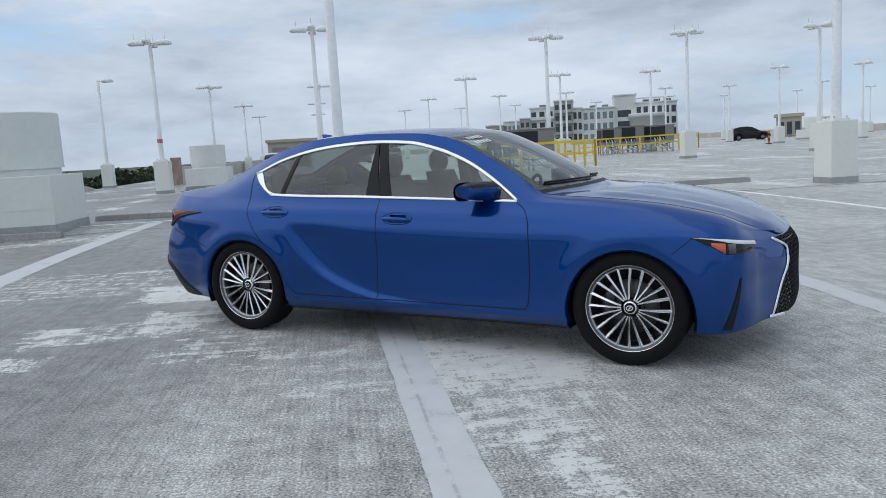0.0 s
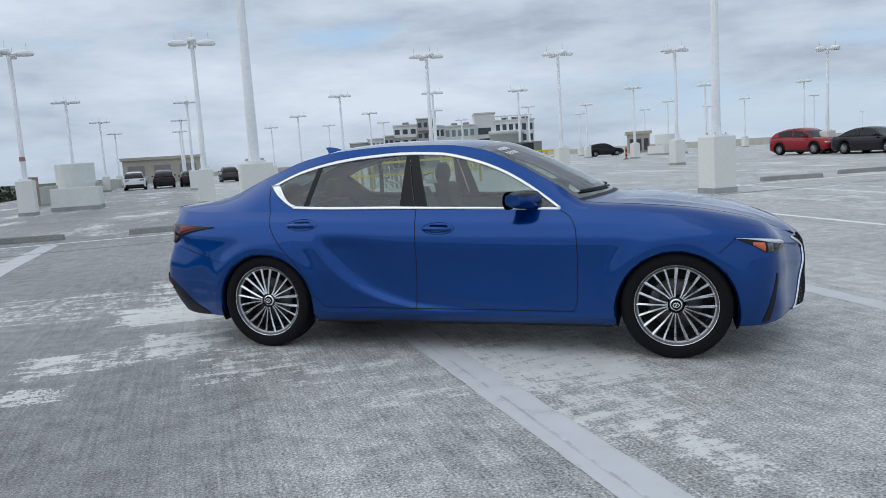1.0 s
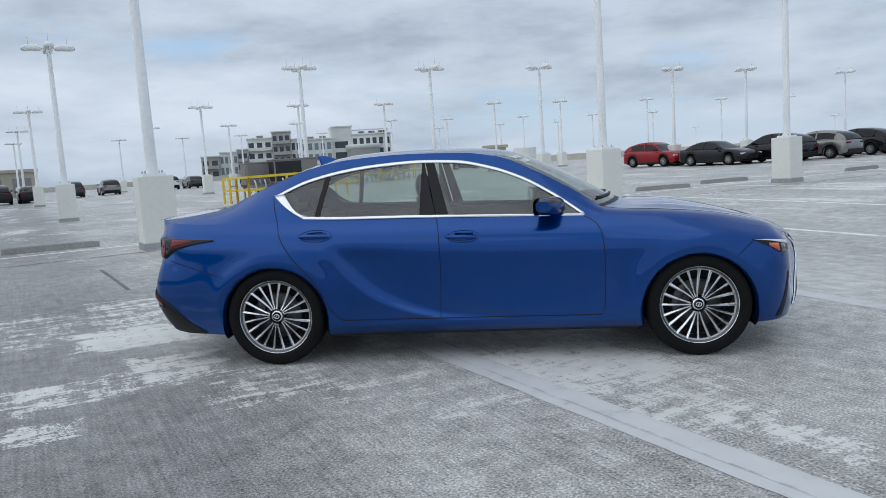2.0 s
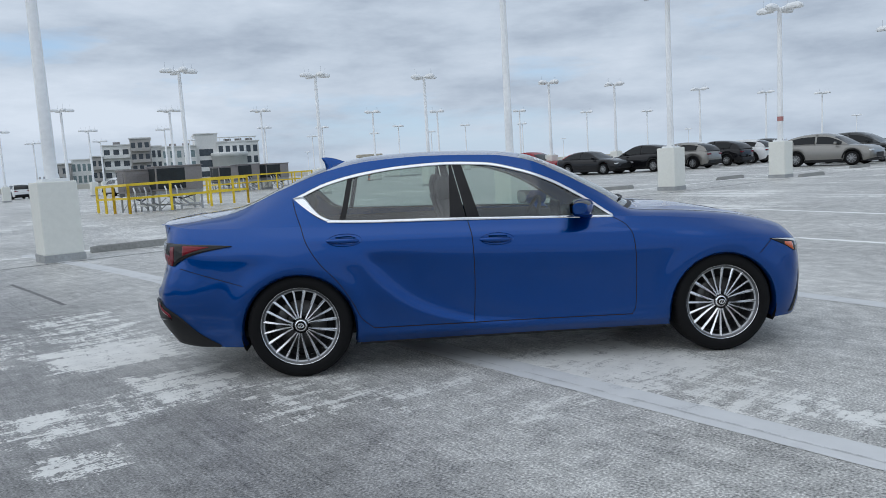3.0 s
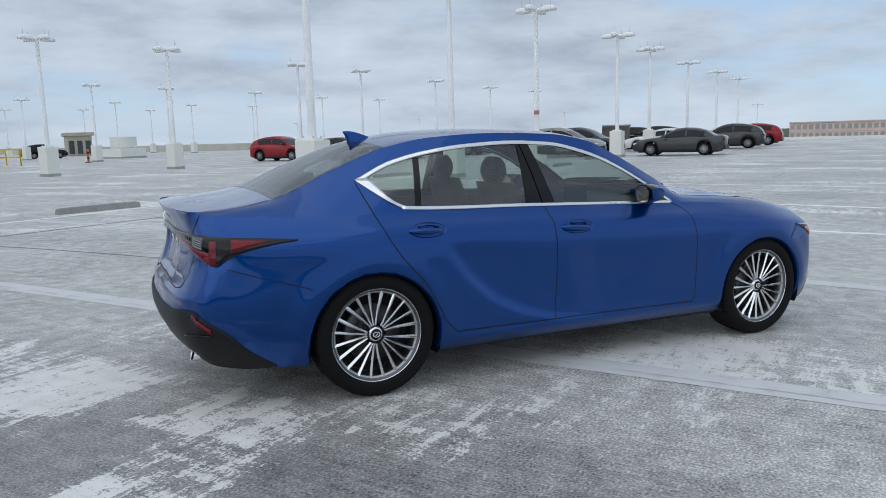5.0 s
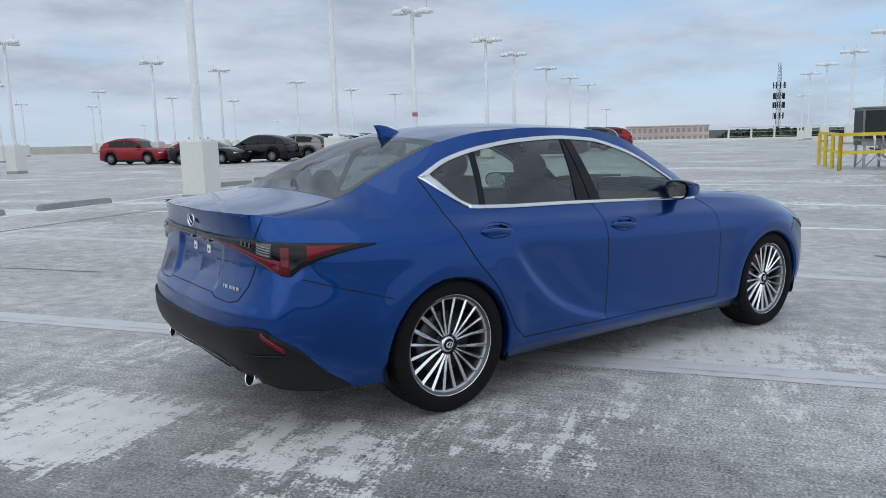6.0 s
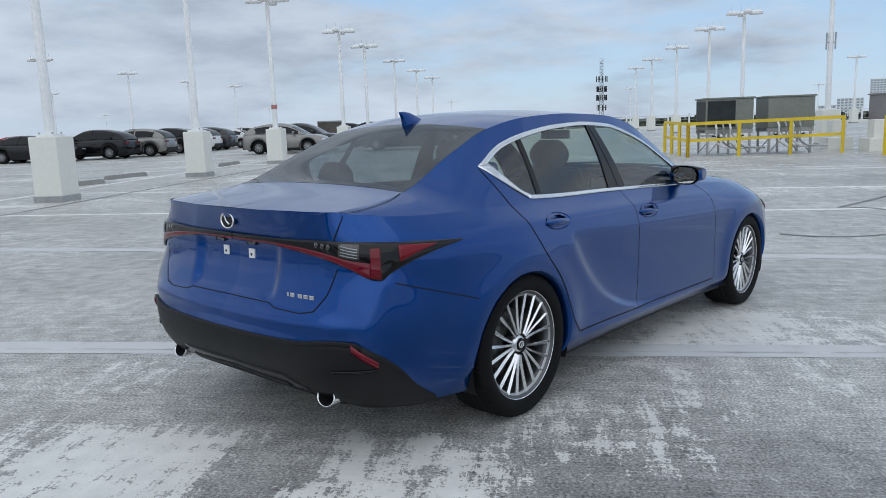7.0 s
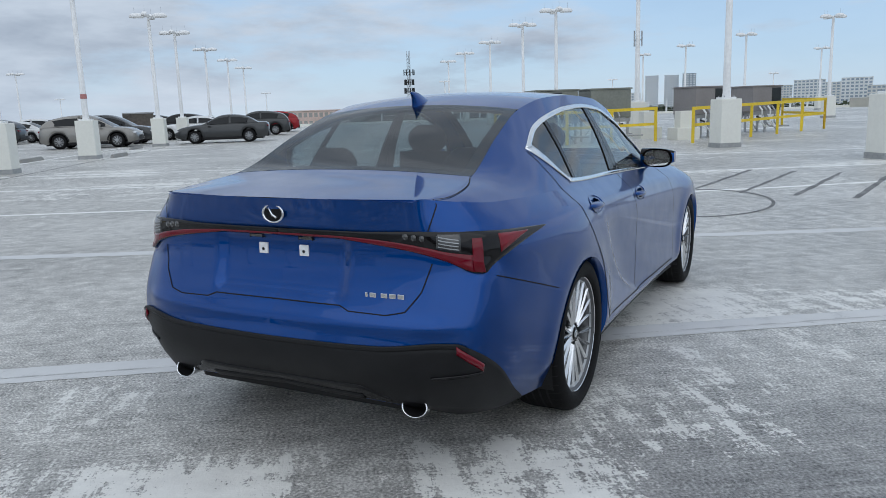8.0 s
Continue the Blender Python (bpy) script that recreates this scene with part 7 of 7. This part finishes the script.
for y in (-0.095, 0.095):
    p = wrap_at(wrap_column(SR(abs(y))), 0.803, 0.002)
    clip = part("plate_clip", box((p.x - 0.004, y - 0.021, 0.783), (p.x + 0.004, y + 0.021, 0.825), 0.003), M_WHITE_INK, CAR, "white plate fixing clip")
    part("screw_hole", rod((p.x - 0.0055, y, 0.80), (p.x - 0.003, y, 0.80), 0.006, sides=10), M_SEAM_SHADE, clip)
    part("plate_lamp", box((p.x + 0.0, y - 0.03 + (0.02 if y > 0 else -0.02), 0.848), (p.x - 0.016, y + 0.03 + (0.02 if y > 0 else -0.02), 0.858), 0.003), M_CLEAR_LENS, CAR)


# ---- wheels
def build_wheel():
    """One wheel about the origin, its face towards +y."""
    ob = bpy.data.objects.new("wheel", None)
    scene.collection.objects.link(ob)
    ob.empty_display_size = 0.1
    R, w = 0.335, 0.117
    prof = [(0.255, -w + 0.006), (0.270, -w - 0.001), (0.300, -w - 0.004), (0.322, -w + 0.008), (0.331, -w + 0.024), (R, -w + 0.05), (R, w - 0.05), (0.331, w - 0.024), (0.322, w - 0.008), (0.300, w + 0.004), (0.270, w + 0.001), (0.255, w - 0.006), (0.248, w - 0.02)]
    bm = bmesh.new()
    add_lathe(bm, prof, 72, "Y")
    bmesh.ops.recalc_face_normals(bm, faces=bm.faces)
    tyre = part("tyre", bm, M_RUBBER, ob, "black road tyre", True)
    for y in (-0.052, -0.017, 0.017, 0.052):
        part("tread_groove", lathe([(R + 0.0006, y - 0.005), (R + 0.0006, y + 0.005)], 60, "Y"), M_SEAM_SHADE, tyre)
    for k in range(88):
        a = 2 * math.pi * k / 88
        bm = bmesh.new()
        for sgn in ((-1,) if k % 2 else (1,)):
            vs = []
            for (rr, yy) in ((R + 0.0006, 0.060), (0.3318, w - 0.022), (0.3235, w - 0.0085)):
                vs.append((rr + 0.0006, yy * sgn))
            rows = [[Vector(((rr) * math.cos(a + t), yy, rr * math.sin(a + t))) for t in (-0.006, 0.006)] for rr, yy in vs]
            add_grid(bm, rows)
        part("tread_sipe", bm, M_SEAM_SHADE, tyre)
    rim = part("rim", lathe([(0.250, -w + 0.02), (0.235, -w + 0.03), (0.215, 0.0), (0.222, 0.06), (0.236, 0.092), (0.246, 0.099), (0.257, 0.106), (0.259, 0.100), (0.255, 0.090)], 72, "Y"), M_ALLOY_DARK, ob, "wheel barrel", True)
    part("rim_lip", lathe([(0.245, 0.0975), (0.250, 0.1020), (0.255, 0.1058), (0.2575, 0.1035), (0.2575, 0.098)], 72, "Y"), M_ALLOY, rim, "bright machined rim lip", True)
    # five arms, each fanning into four blades
    for leg in range(4):
        bm = bmesh.new()
        rows = []
        off = leg - 1.5
        for j in range(13):
            f = j / 12
            r = 0.050 + (0.247 - 0.050) * f
            ang = math.radians(off * 18.0 + (3.2 if off < 0 else -3.2) * (1.0 if abs(off) < 1 else 2.4) * (1 - f) ** 1.6)
            half = (0.0058 + 0.0048 * f) * (1.0 if leg in (0, 3) else 0.85)
            y = 0.084 + 0.010 * f
            c = Vector((r * math.cos(ang), 0, r * math.sin(ang)))
            t = Vector((-math.sin(ang), 0, math.cos(ang)))
            d = 0.030 - 0.010 * f
            rows.append([c - t * half * 1.15 + Vector((0, y - d, 0)), c - t * half + Vector((0, y - 0.008, 0)), c - t * half * 0.25 + Vector((0, y, 0)), c + t * half + Vector((0, y - 0.009, 0)), c + t * half * 1.15 + Vector((0, y - d, 0))])
        add_grid(bm, rows)
        bm.faces.new([bm.verts.new(p) for p in rows[-1]])
        bmesh.ops.recalc_face_normals(bm, faces=bm.faces)
        bm.normal_update()
        if sum(q.normal.y for q in bm.faces) < 0:
            bmesh.ops.reverse_faces(bm, faces=bm.faces)
        blade = mesh_of("spoke", bm, M_ALLOY, False)
        for arm in range(5):
            sp = new("spoke", blade)
            sp.parent = rim
            sp.matrix_local = Matrix.Rotation(math.radians(-72 * arm), 4, "Y")
    part("rim_step", lathe([(0.226, 0.082), (0.231, 0.089), (0.238, 0.091), (0.240, 0.086)], 72, "Y"), M_STEEL, rim, "", True)
    hub = part("hub", lathe([(0.046, 0.05), (0.046, 0.062), (0.040, 0.073), (0.034, 0.079), (0.030, 0.080)], 40, "Y"), M_ALLOY, rim, "alloy hub", True)
    part("centre_cap", lathe([(0.0, 0.0875), (0.018, 0.0870), (0.027, 0.0845), (0.0305, 0.079)], 32, "Y"), M_GLOSSBLACK, rim, "black centre cap with a chrome oval", True)
    bm = bmesh.new()
    rows = []
    for r, dy in ((1.0, 0.0), (0.95, 0.0015), (0.75, 0.0015), (0.7, 0.0)):
        rows.append([Vector((0.021 * r * math.cos(a), 0.0872 + dy, 0.016 * r * math.sin(a))) for a in [2 * math.pi * k / 24 for k in range(25)]])
    add_grid(bm, rows)
    part("cap_badge", bm, M_CHROME, rim, "", True)
    part("cap_badge_bar", box((-0.008, 0.0865, -0.003), (0.011, 0.0885, 0.003), 0.0, Matrix.Rotation(0.9, 4, "Y")), M_CHROME, rim)
    for k in range(5):
        a = math.radians(72 * k + 36)
        part("wheel_nut", rod((0.066 * math.cos(a), 0.045, 0.066 * math.sin(a)), (0.066 * math.cos(a), 0.068, 0.066 * math.sin(a)), 0.0085, 0.0075, 6), M_DARKPIPE, rim)
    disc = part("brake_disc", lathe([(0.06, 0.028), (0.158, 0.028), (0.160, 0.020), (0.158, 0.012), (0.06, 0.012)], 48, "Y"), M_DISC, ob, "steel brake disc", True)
    bm = bmesh.new()
    rows = []
    for j in range(11):
        a = math.radians(-10 + 75 * j / 10)
        rows.append([Vector((r * math.cos(a), y, r * math.sin(a))) for r, y in ((0.10, 0.03), (0.105, 0.052), (0.160, 0.052), (0.172, 0.035), (0.172, 0.0))])
    add_grid(bm, rows)
    bmesh.ops.recalc_face_normals(bm, faces=bm.faces)
    part("brake_caliper", bm, M_DISC, ob, "", True)
    # added black disc: paints the shade behind the spokes, no real wheel part
    part("drum_shade", lathe([(0.0, -0.01), (0.215, -0.012)], 40, "Y"), M_SEAM_SHADE, ob)
    return ob


wheel = build_wheel()
WHEEL_Y = 0.782
wheel.parent = CAR
wheel.matrix_local = pose(-1.4, WHEEL_Y, 0.333)
tagged(wheel, "silver multi-spoke alloy wheel with black tyre")


def wheel_copy(m):
    made = {}
    for o in (wheel, *wheel.children_recursive):
        made[o] = o.copy()
        scene.collection.objects.link(made[o])
        made[o].parent = made.get(o.parent, CAR)
        made[o].matrix_parent_inverse = o.matrix_parent_inverse
    made[wheel].matrix_basis = m


wheel_copy(pose(1.4, WHEEL_Y, 0.333, 0, 14, 0))
wheel_copy(pose(-1.4, -WHEEL_Y, 0.333, 0, 0, 180))
wheel_copy(pose(1.4, -WHEEL_Y, 0.333, 0, 8, 180))

# wheel housings and underside
for side in (-1, 1):
    for hx, hz, r in ARCHES:
        bm = bmesh.new()
        rows = []
        for i in range(31):
            a = math.radians(-22 + 224 * i / 30)
            x, z = hx + (r + 0.006) * math.cos(a), max(0.19, hz + (r + 0.006) * math.sin(a))
            rows.append([(x, 0.52, z), (x, 0.885, z)])
        add_grid(bm, rows)
        bm.faces.new([bm.verts.new((hx + (r + 0.006) * math.cos(math.radians(-22 + 224 * i / 30)), 0.52, max(0.19, hz + (r + 0.006) * math.sin(math.radians(-22 + 224 * i / 30))))) for i in range(31)])
        part("wheel_housing", mirrored(bm, side), M_TRIM, CAR, "black wheel housing")
        # rolled lip of the arch
        path = []
        for i in range(41):
            a = math.radians(-14 + 208 * i / 40)
            x, z = hx + r * math.cos(a), hz + r * math.sin(a)
            if z > 0.205:
                q = side_point(x, z)
                path.append([Vector((x, q.y + 0.0035, z)), Vector((hx + (r - 0.012) * math.cos(a), q.y - 0.012, hz + (r - 0.012) * math.sin(a))), Vector((hx + (r - 0.010) * math.cos(a), q.y - 0.05, hz + (r - 0.010) * math.sin(a)))])
        bm = bmesh.new()
        add_grid(bm, path)
        part("arch_lip", mirrored(face_out(bm, (hx, 2.0, hz)), side), M_PAINT, CAR, "", True)
bm = bmesh.new()
add_box(bm, (-2.2, -0.55, 0.20), (2.05, 0.55, 0.27), None, 0.02)
add_box(bm, (-1.0, -0.83, 0.185), (1.0, 0.83, 0.24), None, 0.01)
add_box(bm, (-2.22, -0.70, 0.235), (-1.78, 0.70, 0.30), None, 0.02)
add_box(bm, (1.80, -0.60, 0.205), (2.06, 0.60, 0.26), None, 0.02)
part("underbody", bm, M_TRIM, CAR, "black underbody")

# ---- cabin
bm = bmesh.new()
for y in (-0.745, 0.745):
    add_box(bm, (-1.7, min(y, y * 0.97), 0.27), (0.85, max(y, y * 0.97), 0.925), None, 0.01)
add_box(bm, (-1.85, -0.745, 0.25), (0.95, 0.745, 0.30))
add_box(bm, (0.84, -0.745, 0.27), (0.88, 0.745, 0.90))
add_box(bm, (-1.86, -0.60, 1.0), (-1.42, 0.60, 1.03), None, 0.01)
part("cabin_lining", bm, M_LINER, CAR, "dark cabin lining")
bm = build_top(X_GLASS_TOP, X_ROOF_END, lift=-0.03)
part("headlining", bm, M_LINER, CAR, "grey headlining", True)


def seat(x, y, rear=False):
    bm = bmesh.new()
    add_box(bm, (x - 0.26, y - 0.25, 0.32), (x + 0.27, y + 0.25, 0.56), None, 0.05)
    rows = []
    for i in range(11):
        f = i / 10
        z = 0.50 + (0.58 if not rear else 0.47) * f
        cx = x - 0.20 - 0.20 * f
        w = 0.25 - 0.06 * f ** 2
        t = 0.075 - 0.02 * f
        rows.append([Vector((cx + t * math.copysign(abs(math.cos(a)) ** 0.5, math.cos(a)), y + w * math.copysign(abs(math.sin(a)) ** 0.5, math.sin(a)), z)) for a in [2 * math.pi * k / 20 for k in range(21)]])
    add_grid(bm, rows)
    bm.faces.new([bm.verts.new(p) for p in rows[-1][:-1]])
    bmesh.ops.remove_doubles(bm, verts=bm.verts, dist=0.0005)
    bmesh.ops.recalc_face_normals(bm, faces=bm.faces)
    ob = part("seat", bm, M_LEATHER, CAR, "dark leather seat", True)
    bm = bmesh.new()
    zc = 1.155 if not rear else 1.06
    cx = x - 0.41 if not rear else x - 0.42
    rows = []
    for i in range(9):
        f = i / 8
        k_ = math.sin(math.pi * (0.08 + 0.84 * f)) ** 0.5
        rows.append([Vector((cx + 0.05 * k_ * math.cos(a), y + 0.13 * k_ * math.copysign(abs(math.sin(a)) ** 0.6, math.sin(a)), zc - 0.085 + 0.17 * f)) for a in [2 * math.pi * k / 18 for k in range(19)]])
    add_grid(bm, rows)
    for r_ in (rows[0], rows[-1]):
        bm.faces.new([bm.verts.new(p) for p in r_[:-1]])
    bmesh.ops.remove_doubles(bm, verts=bm.verts, dist=0.0005)
    bmesh.ops.recalc_face_normals(bm, faces=bm.faces)
    part("headrest", bm, M_LEATHER, ob, "", True)
    for yy in (-0.05, 0.05):
        part("headrest_rod", rod((cx, y + yy, zc - 0.16), (cx, y + yy, zc - 0.06), 0.007), M_CHROME, ob)


for y in (-0.37, 0.37):
    seat(0.0, y)
    seat(-0.98, y, True)
bm = bmesh.new()
rows = []
for i in range(13):
    f = i / 12
    y = -0.72 + 1.44 * f
    hump = 0.03 * math.exp(-((y - 0.37) / 0.18) ** 2)
    rows.append([Vector((0.50, y, 0.62)), Vector((0.46, y, 0.80)), Vector((0.50, y, 0.895 + hump)), Vector((0.70, y, 0.925 + hump * 0.4)), Vector((0.98, y, 0.925))])
add_grid(bm, rows)
part("dashboard", bm, M_LEATHER, CAR, "dark dashboard", True)
bm = bmesh.new()
m = Matrix.Translation((0.36, 0.37, 0.86)) @ Matrix.Rotation(radians(-68), 4, "Y")
rows = []
for i in range(29):
    a = 2 * math.pi * i / 28
    c = Vector((0.18 * math.cos(a), 0.18 * math.sin(a), 0))
    rows.append([m @ (c + Vector((math.cos(a), math.sin(a), 0)) * 0.014 * math.cos(b) + Vector((0, 0, 0.014 * math.sin(b)))) for b in [2 * math.pi * k / 8 for k in range(9)]])
add_grid(bm, rows)
for a in (math.pi / 2, -math.pi / 2, math.pi):
    add_rod(bm, m @ Vector((0, 0, 0)), m @ Vector((0.17 * math.cos(a), 0.17 * math.sin(a), 0)), 0.02, 0.014)
part("steering_wheel", bm, M_LEATHER, CAR, "dark steering wheel", True)
part("centre_screen", box((0.47, -0.13, 0.90), (0.49, 0.13, 1.02), 0.006), M_GLOSSBLACK, CAR, "black centre screen")
# inner mirror and the belts' posts
part("inner_mirror", box((0.22, -0.11, 1.235), (0.245, 0.11, 1.295), 0.012), M_TRIM, CAR)

# writing on the windscreen, drawn as plain white bars
for j in range(2):
    for k in range(5):
        xs = 0.20 + 0.06 * j
        h0 = 0.16 + 0.055 * k
        bm = bmesh.new()
        add_grid(bm, [[(lambda p: Vector((p.x, -p.y, p.z + 0.004)))(top_at(xs + 0.035 * a, h0 + 0.035 * b)) for b in (0, 0.5, 1)] for a in (0, 0.5, 1)])
        part("windscreen_mark", bm, M_WHITE_INK, CAR)
# wipers and the raised cowl edge
for y0, y1 in ((-0.55, -0.02), (0.05, 0.58)):
    path = []
    for i in range(11):
        y = y0 + (y1 - y0) * i / 10
        h = 1 - abs(y) / EDGE_Y(0.76)
        p = top_at(0.755 + 0.02 * i / 10, max(0.0, h))
        path.append((p.x, y, p.z + 0.012))
    part("wiper", tube(path, 0.008, 5), M_TRIM, CAR, "black windscreen wiper")
bm = bmesh.new()
rows = []
for x in (0.80, 0.815, 0.83):
    half = [top_at(x, k / 14) for k in range(15)]
    rows.append([Vector((p.x, -p.y, p.z + 0.002)) for p in half] + [Vector((p.x, p.y, p.z + 0.002)) for p in half[-2::-1]])
add_grid(bm, rows)
part("cowl", bm, M_TRIM, CAR, "black cowl below the windscreen")


def tuck_nose():
    """Draw the nose in at its corners and bring the chin forward."""
    for ob in CAR.children_recursive:
        if ob.type != "MESH" or ob.name.startswith(("tyre", "tread", "rim", "spoke", "hub", "centre_cap", "cap_badge", "wheel_nut", "brake", "drum")):
            continue
        for v in ob.data.vertices:
            x, y, z = v.co
            if x > 1.8:
                dx = -0.030 * smoothstep(1.85, 2.3, x) - 0.055 * smoothstep(2.05, 2.3, x) - 0.075 * smoothstep(0.25, 0.62, abs(y)) * smoothstep(1.85, 2.15, x)
                dx += 0.020 * (1 - smoothstep(0.26, 0.46, z)) * smoothstep(1.98, 2.16, x)
                v.co.x = x + dx


tuck_nose()
